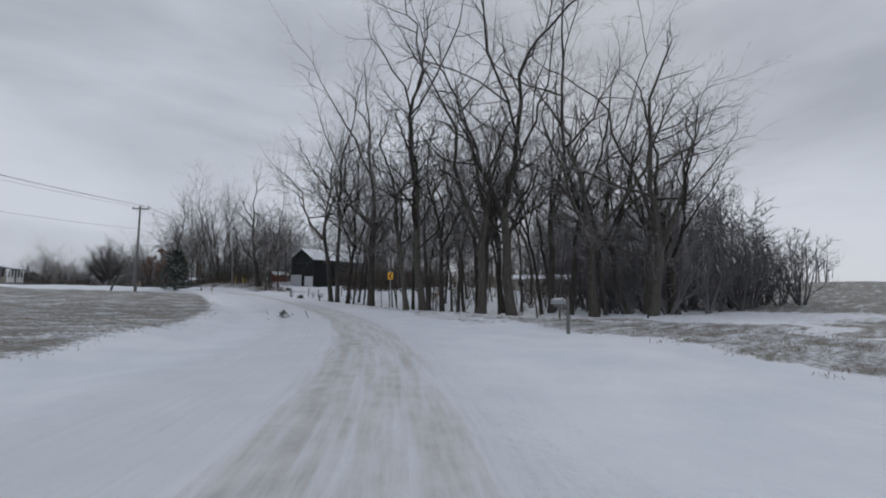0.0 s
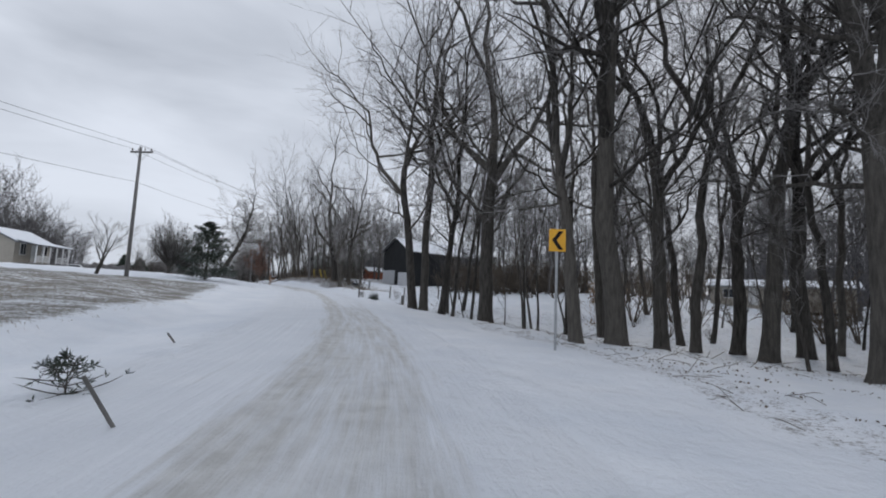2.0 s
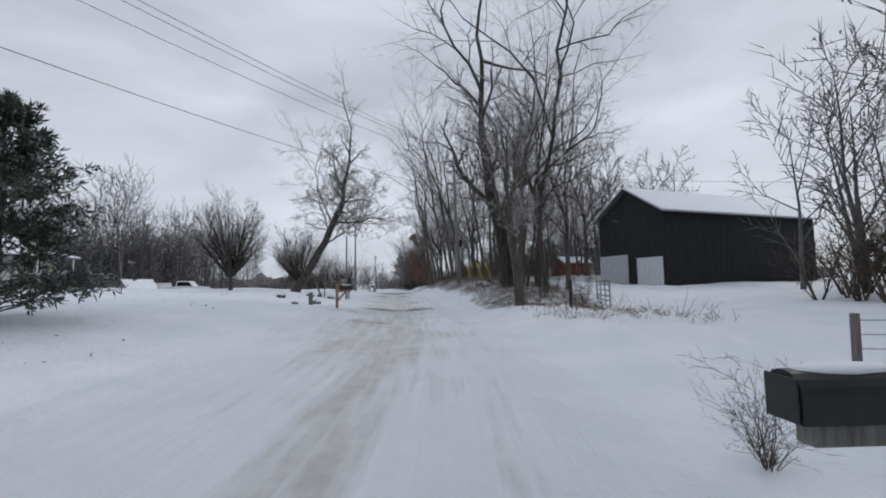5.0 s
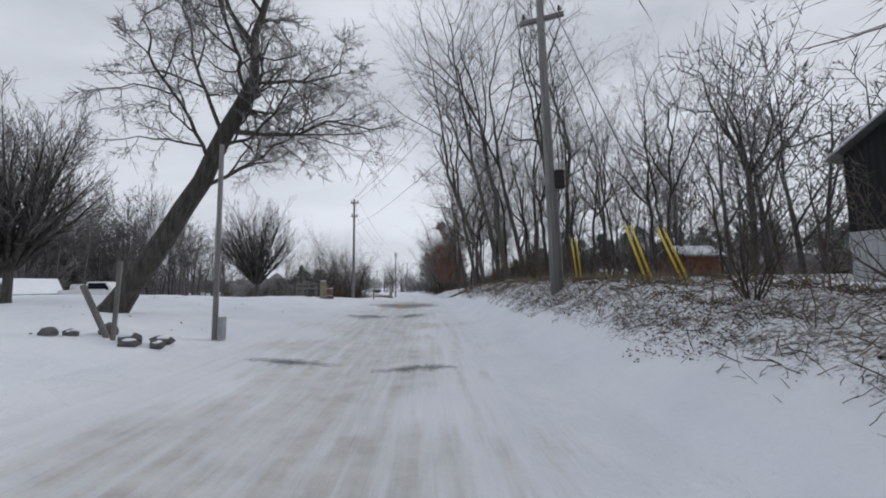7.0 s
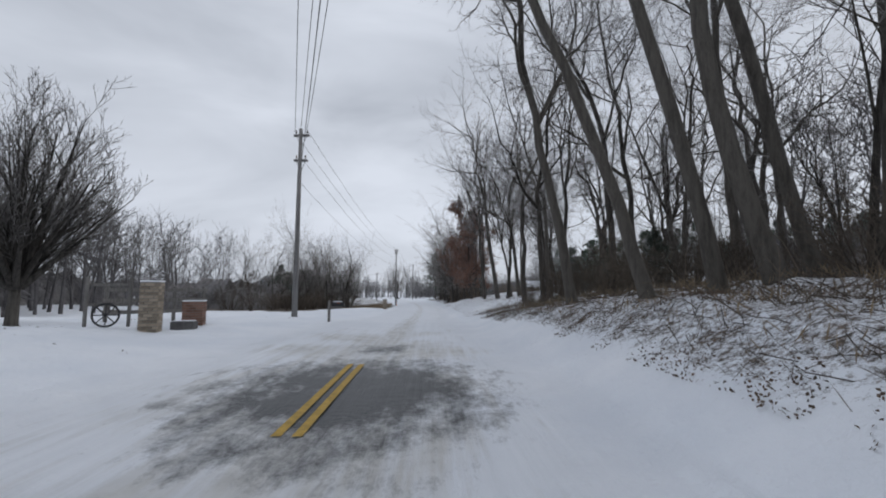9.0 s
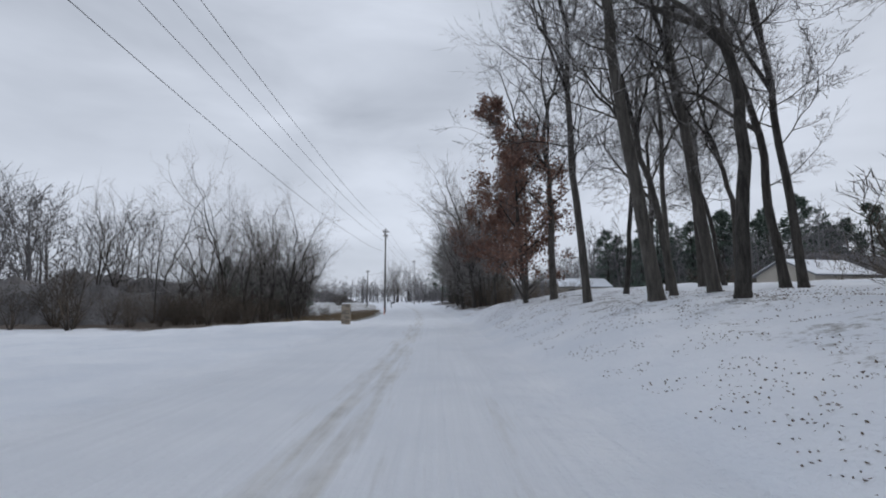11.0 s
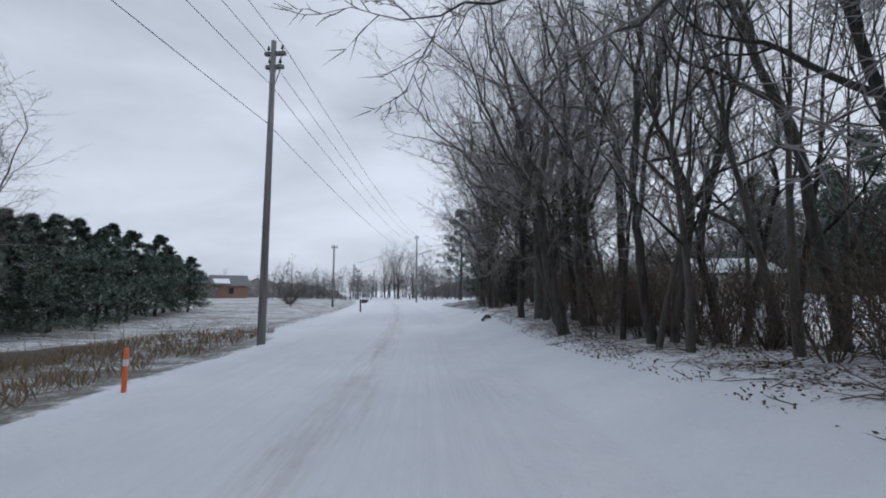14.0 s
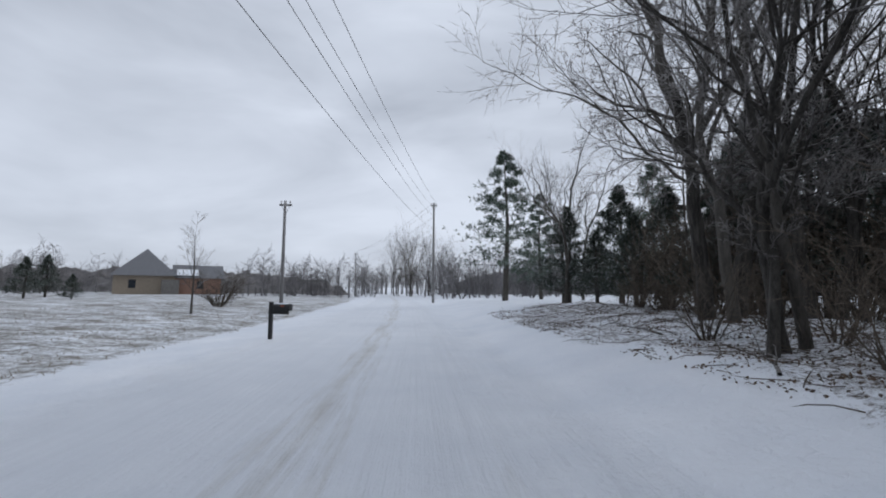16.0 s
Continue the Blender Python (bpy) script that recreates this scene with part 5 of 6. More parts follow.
# ---- poles and wires ----
def crossarm(parent, z, wide, turn, pins=4):
    arm = part("crossarm", boxed((wide, 0.11, 0.12), (0, 0.12, z), bevel=0.01), m_pole, parent)
    arm.rotation_euler = (0, 0, radians(turn))
    for q in range(pins):
        x = -wide / 2 + 0.12 + (wide - 0.24) * q / (pins - 1)
        b = bmesh.new()
        rod(b, (x, 0.12, z + 0.05), (x, 0.12, z + 0.22), 0.016, 0.016, 6)
        rod(b, (x, 0.12, z + 0.15), (x, 0.12, z + 0.27), 0.05, 0.028, 8)
        part("insulator", b, m_glass_ins, arm, "brown porcelain insulator")
    for side in (-1, 1):
        b = rod(bmesh.new(), (side * wide * 0.32, 0.13, z - 0.04), (0, 0.13, z - 0.62), 0.018, 0.018, 6)
        part("brace", b, m_steel, arm, "galvanised brace")
    return arm


def utility_pole(x, y, tall, girth=0.14, turn=0.0, arms=(), label="weathered wooden utility pole beside the snowy road", lean=(0, 0)):
    ob = thing("utility_pole", pose(x, y, ground_z(x, y), lean[0], lean[1], 0), label, "utility pole", "utility poles")
    part("pole", rod(bmesh.new(), (0, 0, -0.3), (0, 0, tall), girth, girth * 0.62, 14), m_pole, ob, smooth=True)
    for z, wide, pins in arms:
        crossarm(ob, tall - z, wide, turn, pins)
    return ob


pole_a = utility_pole(-11.1, 42.7, 9.4, turn=-30, arms=((0.35, 1.7, 4),), label="wooden utility pole with a crossarm on the snowy lawn")
pole_c = utility_pole(5.3, 69.6, 9.4, 0.145, turn=-20, lean=(0, -1.6), arms=((0.3, 1.5, 3), (1.1, 1.3, 3), (2.0, 1.2, 2)), label="tall wooden utility pole with several crossarms on the bank")
pole_e = utility_pole(-6.9, 98.8, 9.4, 0.14, turn=0, arms=((0.3, .8, 2), (1.6, .7, 2)), label="wooden utility pole with short side arms beside the road")
pole_g = utility_pole(-10.05, 149.9, 9.5, 0.125, turn=0, arms=((0.35, .7, 2), (0.8, .6, 2)), label="grey wooden utility pole at the edge of the field")
utility_pole(-20.6, 185.8, 7.2, 0.13, turn=10, arms=((0.25, .8, 2),), label="thin wooden pole standing in the snowy field")
pole_j = utility_pole(-13.6, 203.7, 10.4, 0.14, turn=10, arms=((0.3, .7, 2),), label="distant wooden utility pole beyond the hedgerow")
pole_k = utility_pole(-36.5, 246.0, 9.0, 0.14, turn=10, arms=((0.3, .7, 2),), label="far wooden utility pole at the bend")
b = bmesh.new()
block(b, (0.26, 0.22, 0.5), (0.24, 0, 2.9), bevel=0.03)
part("transformer_box", b, m_black, pole_c, "small black box")
b = bmesh.new()
rod(b, (0.16, 0.02, 0.0), (0.13, 0.0, 3.0), 0.045, 0.045, 8)
part("conduit", b, m_gate, pole_c, "grey conduit pipe")


def wire(a, b, sag, name="overhead_wire", label="thin overhead power line between the poles", thick=0.011):
    """A cable that hangs between two places."""
    n = 22
    t = np.linspace(0, 1, n)[:, None]
    p = np.array(a) * (1 - t) + np.array(b) * t
    p[:, 2] -= 4 * sag * (t * (1 - t))[:, 0]
    v, f = tubes([(p[None], np.full((1, n), thick), 4)])
    tagged(link_mesh(name, v, f, m_wire), label, "power line", "overhead wires")


def top(ob, drop, side=0.0, turn=0.0):
    p = ob.matrix_world @ Vector((side * math.cos(radians(turn)), side * math.sin(radians(turn)), 0))
    return (p.x, p.y, ob.matrix_world.translation.z + 9.4 - drop)


for side, drop in ((-.75, .1), (.75, .1), (0, -.1), (0, 2.6)):
    wire((-38 + side, 8, 9.6 - drop), top(pole_a, drop, side, -30), .7)
    wire(top(pole_a, drop, side, -30), top(pole_c, drop, side, -20), .6)
    wire(top(pole_c, drop + .4, side, -20), top(pole_e, drop, side * .4), .6)
for side, drop in ((-.35, .1), (.35, .1), (0, 1.4), (-.1, 2.6)):
    wire(top(pole_e, drop, side), top(pole_g, drop, side), 1.0)
    wire(top(pole_g, drop, side), top(pole_j, drop - .9, side), 1.0)
    wire(top(pole_j, drop - .9, side), top(pole_k, drop, side), .8)
wire(top(pole_c, 1.2), (60, 66, 9), 1.0)

# guy wires with yellow guards
for q, (gx0, gy0) in enumerate(((6.3, 71.0), (6.7, 67.4), (7.3, 67.1))):
    foot = Vector((gx0, gy0, ground_z(gx0, gy0)))
    head = Vector((5.3, 69.6, pole_c.matrix_world.translation.z + 6.2 + 0.9 * q))
    way = (head - foot).normalized()
    guy = thing("guy_wire", pose(*foot), "pole stay wire with a yellow plastic guard at its foot", "guy wire", "guy wires")
    part("stay", rod(bmesh.new(), (0, 0, 0), head - foot, 0.010, 0.010, 5), m_wire, guy)
    for k in (-.06, .06):
        part("guard", rod(bmesh.new(), way * 0.1 + Vector((k, 0, 0)), way * 1.35 + Vector((k, 0, 0)), 0.026, 0.022, 8), m_guard, guy, "yellow plastic guard", smooth=True)

# ---- chevron sign ----
sign = thing("chevron_sign", pose(2.72, 14.12, ground_z(2.72, 14.12), 0, 0, -24), "yellow curve sign with a black chevron on a steel post", "road sign")
part("post", boxed((0.06, 0.04, 3.25), (0, 0, 1.5), bevel=0.008), m_steel, sign)
sz = 1.9 - ground_z(2.72, 14.12)
part("panel", boxed((0.41, 0.012, 0.55), (0, -0.032, sz), bevel=0.004), m_yellow, sign)
b = bmesh.new()
for k in (-1, 1):
    vs = [b.verts.new(c) for c in ((-0.135, -0.042, sz), (0.03, -0.042, sz + k * 0.225), (0.145, -0.042, sz + k * 0.225), (-0.02, -0.042, sz))]
    fc = b.faces.new(vs if k < 0 else vs[::-1])
bmesh.ops.solidify(b, geom=b.faces[:], thickness=0.003)
part("chevron", b, m_black, sign, "black chevron arrow pointing along the bend")

# ---- mailboxes ----
def mailbox(x, y, turn, label, wood, tin, tall=1.05, brace=True, name="mailbox", arm=True):
    ob = thing(name, pose(x, y, ground_z(x, y), 0, 0, turn), label, "mailbox", "roadside mailboxes")
    part("post", boxed((0.10, 0.10, tall + 0.45), (0.30, 0, tall / 2 + 0.02), bevel=0.012), wood, ob)
    if arm:
        part("arm", boxed((0.62, 0.09, 0.09), (0.06, 0, tall - 0.05), bevel=0.01), wood, ob)
    if brace:
        part("brace", rod(bmesh.new(), (0.28, 0, tall - 0.45), (-0.05, 0, tall - 0.08), 0.035, 0.035, 4), wood, ob)
    b = bmesh.new()
    arc = [(-0.085, 0), (-0.085, 0.11)] + [(-0.085 * math.cos(radians(a)), 0.11 + 0.085 * math.sin(radians(a))) for a in range(20, 180, 20)] + [(0.085, 0.11), (0.085, 0)]
    rings = [[b.verts.new((k, py, tall + pz)) for py, pz in arc] for k in (-0.32, 0.17)]
    for q in range(len(arc)):
        b.faces.new((rings[0][q], rings[0][(q + 1) % len(arc)], rings[1][(q + 1) % len(arc)], rings[1][q]))
    b.faces.new(rings[0][::-1])
    b.faces.new(rings[1])
    bmesh.ops.recalc_face_normals(b, faces=b.faces[:])
    body = part("box", b, tin, ob)
    part("door", boxed((0.014, 0.155, 0.17), (-0.328, 0, tall + 0.088), bevel=0.005), tin, body)
    part("flag", boxed((0.10, 0.008, 0.05), (-0.12, 0.095, tall + 0.14)), m_rust, body, "small red flag")
    cap = bmesh.new()
    bmesh.ops.create_uvsphere(cap, u_segments=10, v_segments=6, radius=1.0, matrix=Matrix.Translation((-0.07, 0, tall + 0.19)) @ Matrix.Diagonal((0.23, 0.06, 0.025, 1)))
    tagged(part("snow_cap", cap, m_snow, body, "thin cap of snow", smooth=True))
    return ob


mailbox(-2.1, -4.6, -30, "grey tin mailbox on a weathered wooden post", m_old_wood, m_box, 1.12)
mailbox(4.6, 40.3, 0, "black mailbox on a thin post beside the drive", m_old_wood, m_black, 1.0, brace=False)
mailbox(-0.45, 56.5, 180, "dark mailbox on a new reddish wooden post", m_cedar_wood, m_black, 0.84)
mailbox(-4.3, 96.9, 180, "small dark mailbox on a wooden post by the road", m_old_wood, m_black, 0.75, brace=False)
mailbox(-12.9, 171.3, 172, "dark mailbox on a black post beside the field", m_black, m_black, 0.85, brace=False)

# ---- brick pillars: each brick a piece of its own ----
BRICKS = []


def brick_pillar(name, x, y, turn, wide, deep, tall, material, label, slab=True):
    ob = thing(name, pose(x, y, ground_z(x, y) - 0.03, 0, 0, turn), label, "brick pillar")
    core = part("core", boxed((wide - 0.03, deep - 0.03, tall), (0, 0, tall / 2)), m_mortar, ob)
    if slab:
        part("cap", boxed((wide + 0.06, deep + 0.06, 0.06), (0, 0, tall + 0.03), bevel=0.015), material, ob, "overhanging cap")
    b = boxed((wide + 0.03, deep + 0.03, 0.035), (0, 0, tall + (0.075 if slab else 0.015)), bevel=0.015)
    part("snow_cap", b, m_snow, ob, "layer of snow on top")
    BRICKS.append((core, wide, deep, tall, material))
    return ob


pillar = brick_pillar("brick_mailbox", -7.36, 125.3, 8, 0.43, 0.43, 1.05, m_tan_brick, "tan brick mailbox pillar capped with snow")
part("letter_door", boxed((0.02, 0.17, 0.26), (0.23, 0.03, 0.76), bevel=0.01), m_black, pillar, "dark mailbox door")
part("newspaper_slot", boxed((0.02, 0.14, 0.10), (0.23, 0.03, 0.52), bevel=0.01), m_black, pillar, "dark round slot")
brick_pillar("brick_pier", -6.7, 88.9, 20, 0.42, 0.42, 1.28, m_tan_brick, "tall brick gate pier with a snowy cap", slab=False)
brick_pillar("brick_pier", -6.9, 91.0, 20, 0.55, 0.45, 0.72, m_red_brick, "low red brick pier with a snowy top", slab=False)

# relics beside the piers
trough = thing("stone_trough", pose(-6.6, 90.1, ground_z(-6.6, 90.1), 0, 0, 15), "dark stone trough lying in the snow", "trough")
b = boxed((0.62, 0.34, 0.26), (0, 0, 0.13), bevel=0.03)
part("basin", b, m_stone, trough)
part("snow_fill", boxed((0.54, 0.27, 0.03), (0, 0, 0.265), bevel=0.012), m_snow, trough, "snow lying in the trough")
cart = thing("old_cart", pose(-7.6, 88.6, ground_z(-7.6, 88.6), 0, 0, 25), "dark iron relic of a farm cart beside the pier", "cart")
for px in (-.45, .45):
    part("upright", boxed((0.07, 0.07, 1.25), (px, 0, 0.62), bevel=0.01), m_old_wood, cart)
for pz in (.55, 1.05):
    part("rail", boxed((1.0, 0.05, 0.07), (0, 0.06, pz), bevel=0.008), m_old_wood, cart)
b = bmesh.new()
for q in range(16):
    a0, a1 = q * math.pi / 8, (q + 1) * math.pi / 8
    rod(b, (0.28 * math.cos(a0), -0.12, 0.3 + 0.28 * math.sin(a0)), (0.28 * math.cos(a1), -0.12, 0.3 + 0.28 * math.sin(a1)), 0.025, 0.025, 6)
wheel = part("wheel", b, m_black, cart, "iron rim of a wheel")
for q in range(8):
    a0 = q * math.pi / 4
    part("spoke", rod(bmesh.new(), (0, -0.12, 0.3), (0.27 * math.cos(a0), -0.12, 0.3 + 0.27 * math.sin(a0)), 0.014, 0.014, 6), m_black, wheel)
fence = thing("rail_fence", pose(-8.4, 91.4, ground_z(-8.4, 91.4), 0, 0, 55), "short weathered wooden rail fence behind the piers", "fence")
for px in (-1.3, -.4, .5, 1.4):
    part("post", boxed((0.09, 0.09, 1.15), (px, 0, 0.55), bevel=0.01), m_old_wood, fence)
for pz in (.35, .7, 1.02):
    part("rail", boxed((2.9, 0.04, 0.11), (0.05, -0.06, pz), bevel=0.008), m_old_wood, fence)

# ---- posts, stakes, stones in the yard ----
def lone_post(x, y, tall, wide, label, lean=(0, 0), wood=None, name="wooden_post"):
    ob = boxed((wide, wide * 0.9, tall + 0.3), (0, 0, tall / 2 - 0.15), bevel=wide * 0.12)
    o = part(name, ob, wood or m_old_wood)
    o.matrix_world = pose(x, y, ground_z(x, y), lean[0], lean[1], 20)
    return tagged(o, label, "post")


lone_post(-2.0, 57.2, 0.52, 0.17, "short weathered wooden post standing in the snow")
lone_post(-3.75, 66.4, 1.05, 0.09, "leaning weathered stake among the stones", (4, -22))
lone_post(-3.55, 66.3, 1.45, 0.07, "upright weathered stake among the stones", (0, 2))
lone_post(8.3, 39.3, 0.75, 0.2, "thick wooden gate post in the snow by the drive")
lone_post(-5.15, 10.9, 0.62, 0.035, "thin stick standing aslant in the snow", (0, -28), name="stick")
lone_post(-5.35, 17.4, 0.34, 0.04, "short stick standing aslant in the snow", (0, -35), name="stick")
meter = thing("service_post", pose(-2.4, 67.6, ground_z(-2.4, 67.6)), "thin grey service post with a meter box at its foot", "post")
part("post", rod(bmesh.new(), (0, 0, -0.2), (0, 0, 4.3), 0.06, 0.05, 10), m_pole, meter, smooth=True)
part("meter_box", boxed((0.10, 0.2, 0.48), (0.15, 0, 0.3), bevel=0.015), m_box, meter, "grey metal meter box")


def stone(x, y, size, seed, snowy=True):
    r = np.random.RandomState(seed)
    b = bmesh.new()
    bmesh.ops.create_icosphere(b, subdivisions=2, radius=1.0)
    for vert in b.verts:
        n3 = vert.co.normalized()
        k = 1 + 0.22 * math.sin(3 * n3.x + seed) + 0.18 * math.cos(4 * n3.y + 2 * seed) + 0.1 * r.normal()
        vert.co = Vector((n3.x * size * k, n3.y * size * 0.8 * k, n3.z * size * 0.6 * k))
    ob = thing("stone", pose(x, y, ground_z(x, y) + size * 0.25, 0, 0, seed * 40), "dark field stone half covered with snow", "stone", "stones in the snow")
    part("rock", b, m_stone, ob)
    if snowy:
        c = bmesh.new()
        bmesh.ops.create_icosphere(c, subdivisions=2, radius=1.0, matrix=Matrix.Translation((0.1 * size, 0, size * 0.42)) @ Matrix.Diagonal((size * 0.75, size * 0.6, size * 0.26, 1)))
        part("snow_cap", c, m_snow, ob, "cap of snow", smooth=True)
    return ob


for q, (x, y, size) in enumerate(((-4.5, 66.0, .16), (-4.25, 66.2, .14), (-3.95, 66.7, .22), (-3.2, 66.2, .2), (-3.0, 66.0, .15), (-2.75, 66.5, .18), (-2.65, 66.2, .14), (-4.9, 62.2, .22),
                                  (-2.1, 58.6, .2), (-2.6, 57.0, .13), (-6.9, 12.6, .12), (4.0, 65.9, .07), (3.7, 66.5, .06))):
    stone(x, y, size, q + 1, snowy=q < 11)

# orange marker at the field's edge
marker = thing("marker_post", pose(-8.9, 143.7, ground_z(-8.9, 143.7)), "orange plastic cable marker post in the brown verge", "marker post")
part("post", rod(bmesh.new(), (0, 0, -0.2), (0, 0, 0.72), 0.035, 0.035, 8), m_orange, marker, smooth=True)
part("band", rod(bmesh.new(), (0, 0, 0.45), (0, 0, 0.55), 0.038, 0.038, 8), m_white, marker, "white band")

# ---- field gate and wire fence ----
gate = thing("field_gate", pose(11.0, 58.7, ground_z(10.6, 57.0) - 0.02, 0, 0, -104), "grey tubular steel field gate", "gate")
part("frame", rod(rod(bmesh.new(), (0, 0, .15), (0, 0, 1.15), .025), (3.4, 0, .15), (3.4, 0, 1.15), .025), m_gate, gate)
for pz in (.15, .35, .55, .78, 1.0, 1.15):
    part("bar", rod(bmesh.new(), (0, 0, pz), (3.4, 0, pz), .02, .02, 8), m_gate, gate, smooth=True)
part("upright", rod(bmesh.new(), (1.1, 0, .15), (1.1, 0, 1.15), .018, .018, 8), m_gate, gate)
part("upright", rod(bmesh.new(), (2.3, 0, .15), (2.3, 0, 1.15), .018, .018, 8), m_gate, gate)
lone_post(8.3, 54.5, 1.0, 0.095, "dark round gate post at the roadside", wood=m_black, name="gate_post")
for q, (x, y) in enumerate(((9.0, 44.6), (10.2, 44.0), (11.6, 43.4), (13.2, 42.8), (15.0, 42.0))):
    lone_post(x, y, 1.1, 0.1, "weathered wooden fence post in the snow", (2 * (q % 2), 3 - q))
fw = thing("wire_fence", pose(9.0, 44.6, ground_z(9.0, 44.6)), "woven wire fence between wooden posts", "fence")
far_end = Vector((15.0, 42.0, ground_z(15.0, 42.0))) - Vector((9.0, 44.6, ground_z(9.0, 44.6)))
for pz in (.2, .4, .6, .8, 1.0):
    part("strand", rod(bmesh.new(), (0, 0, pz), far_end + Vector((0, 0, pz)), .006, .006, 4), m_gate, fw)

# ---- barn ----
barn = thing("barn", pose(20.4, 69.2, 0.5, 0, 0, 17), "black wooden tobacco barn with a snow-covered roof", "barn")
BL, BW, BE, BR = 17.0, 7.0, 6.1, 8.3
b = bmesh.new()
for px in (0.05, BL - 0.05):
    lo = [b.verts.new((px, py, pz)) for py, pz in ((0.03, 0), (BW - 0.03, 0), (BW - 0.03, BE), (BW / 2, BR - 0.05), (0.03, BE))]
    b.faces.new(lo)
b.verts.ensure_lookup_table()
for q in range(5):
    b.faces.new((b.verts[q], b.verts[(q + 1) % 5], b.verts[5 + (q + 1) % 5], b.verts[5 + q]))
bmesh.ops.recalc_face_normals(b, faces=b.faces[:])
part("wall", b, m_barn, barn)
for k in (-1, 1):
    b = bmesh.new()
    slope = math.atan2(BR - BE, BW / 2)
    ln = math.hypot(BR - BE, BW / 2) + 0.45
    block(b, (BL + 0.9, ln, 0.08), (BL / 2, BW / 2 + k * (ln / 2) * math.cos(slope), BR + 0.05 - (ln / 2) * math.sin(slope)), (-k * math.degrees(slope), 0, 0), bevel=0.01)
    roof = part("roof", b, m_steel, barn, "tin roof slope")
    b = bmesh.new()
    block(b, (BL + 0.8, ln - 0.1, 0.06), (BL / 2, BW / 2 + k * (ln / 2) * math.cos(slope) + k * 0.02, BR + 0.125 - (ln / 2) * math.sin(slope)), (-k * math.degrees(slope), 0, 0), bevel=0.02)
    part("snow", b, m_snow, roof, "layer of snow on the roof")
part("door", boxed((0.07, 3.3, 2.9), (-0.06, 5.25, 1.5), bevel=0.01), m_barn_door, barn, "whitewashed board door on the gable")
part("door", boxed((0.07, 2.5, 2.6), (-0.06, 1.4, 1.3), bevel=0.01), m_barn_door, barn, "narrower whitewashed board door")

# ---- houses ----
def gable_house(name, m, label, long, deep, eave, ridge, wall, roof_mat, snow=True, windows=(), doors=(), over=0.4):
    """A house with a ridge along x; front faces -y. windows, doors: side, place along it, bottom, width, height."""
    ob = thing(name, m, label, "house")
    b = bmesh.new()
    for px in (0, long):
        b.faces.new([b.verts.new((px, py, pz)) for py, pz in ((0, -.4), (deep, -.4), (deep, eave), (deep / 2, ridge), (0, eave))])
    b.verts.ensure_lookup_table()
    for q in range(5):
        b.faces.new((b.verts[q], b.verts[(q + 1) % 5], b.verts[5 + (q + 1) % 5], b.verts[5 + q]))
    bmesh.ops.recalc_face_normals(b, faces=b.faces[:])
    part("wall", b, wall, ob)
    slope = math.atan2(ridge - eave, deep / 2)
    ln = math.hypot(ridge - eave, deep / 2) + over
    for k in (-1, 1):
        b = boxed((long + 2 * over, ln, 0.12), (long / 2, deep / 2 + k * (ln / 2) * math.cos(slope), ridge + 0.08 - (ln / 2) * math.sin(slope)), (-k * math.degrees(slope), 0, 0), bevel=0.02)
        roof = part("roof", b, roof_mat, ob)
        if snow:
            b = boxed((long + 2 * over - .1, ln - .1, 0.08), (long / 2, deep / 2 + k * (ln / 2) * math.cos(slope) + k * .03, ridge + 0.17 - (ln / 2) * math.sin(slope)), (-k * math.degrees(slope), 0, 0), bevel=0.025)
            part("snow", b, m_snow, roof, "layer of snow")
    for side, at, low, w, h in windows:
        size, place = ((w + .14, .06, h + .14), (at, -.02, low + h / 2)) if side == "front" else ((.06, w + .14, h + .14), (long + .02 if side == "right" else -.02, at, low + h / 2))
        win = part("window", boxed(size, place, bevel=.01), m_white, ob, "white-framed window")
        size, place = ((w, .03, h), (at, -.045, low + h / 2)) if side == "front" else ((.03, w, h), (long + .045 if side == "right" else -.045, at, low + h / 2))
        part("pane", boxed(size, place), m_pane, win)
        size, place = ((.04, .02, h), (at, -.065, low + h / 2)) if side == "front" else ((.02, .04, h), (long + .065 if side == "right" else -.065, at, low + h / 2))
        part("glazing_bar", boxed(size, place), m_white, win)
    for side, at, low, w, h in doors:
        d = part("door", boxed((w, .06, h), (at, -.03, low + h / 2), bevel=.01), m_white, ob)
        part("door_handle", rod(bmesh.new(), (at + w * .38, -.06, low + 1), (at + w * .38, -.11, low + 1), .03, .03, 8), m_steel, d)
    return ob


hz = ground_z(-24, 66)
FL, FD = 6.2, 5.0
farm = gable_house("farmhouse", pose(-24.6, 64.0, hz + .1, 0, 0, 80), "beige farmhouse with a snowy roof and a white front porch", FL, FD, 2.3, 3.6, m_siding, m_shingle,
                   windows=(("front", 1.3, 1.0, .8, 1.1), ("front", 4.9, 1.0, .8, 1.1)), doors=(("front", 3.1, .2, .9, 1.9),))
proof = part("porch_roof", boxed((FL + .4, 2.1, .1), (FL / 2, -1.05, 2.2), (12, 0, 0), bevel=.02), m_shingle, farm)
part("snow", boxed((FL + .3, 2.0, .08), (FL / 2, -1.07, 2.29), (12, 0, 0), bevel=.025), m_snow, proof, "layer of snow")
part("porch_floor", boxed((FL, 1.9, .18), (FL / 2, -.95, .05), bevel=.01), m_old_wood, farm)
bay = (FL - .3) / 5
for q in range(6):
    part("porch_post", boxed((.1, .1, 1.9), (.15 + q * bay, -1.8, 1.05), bevel=.01), m_white, farm)
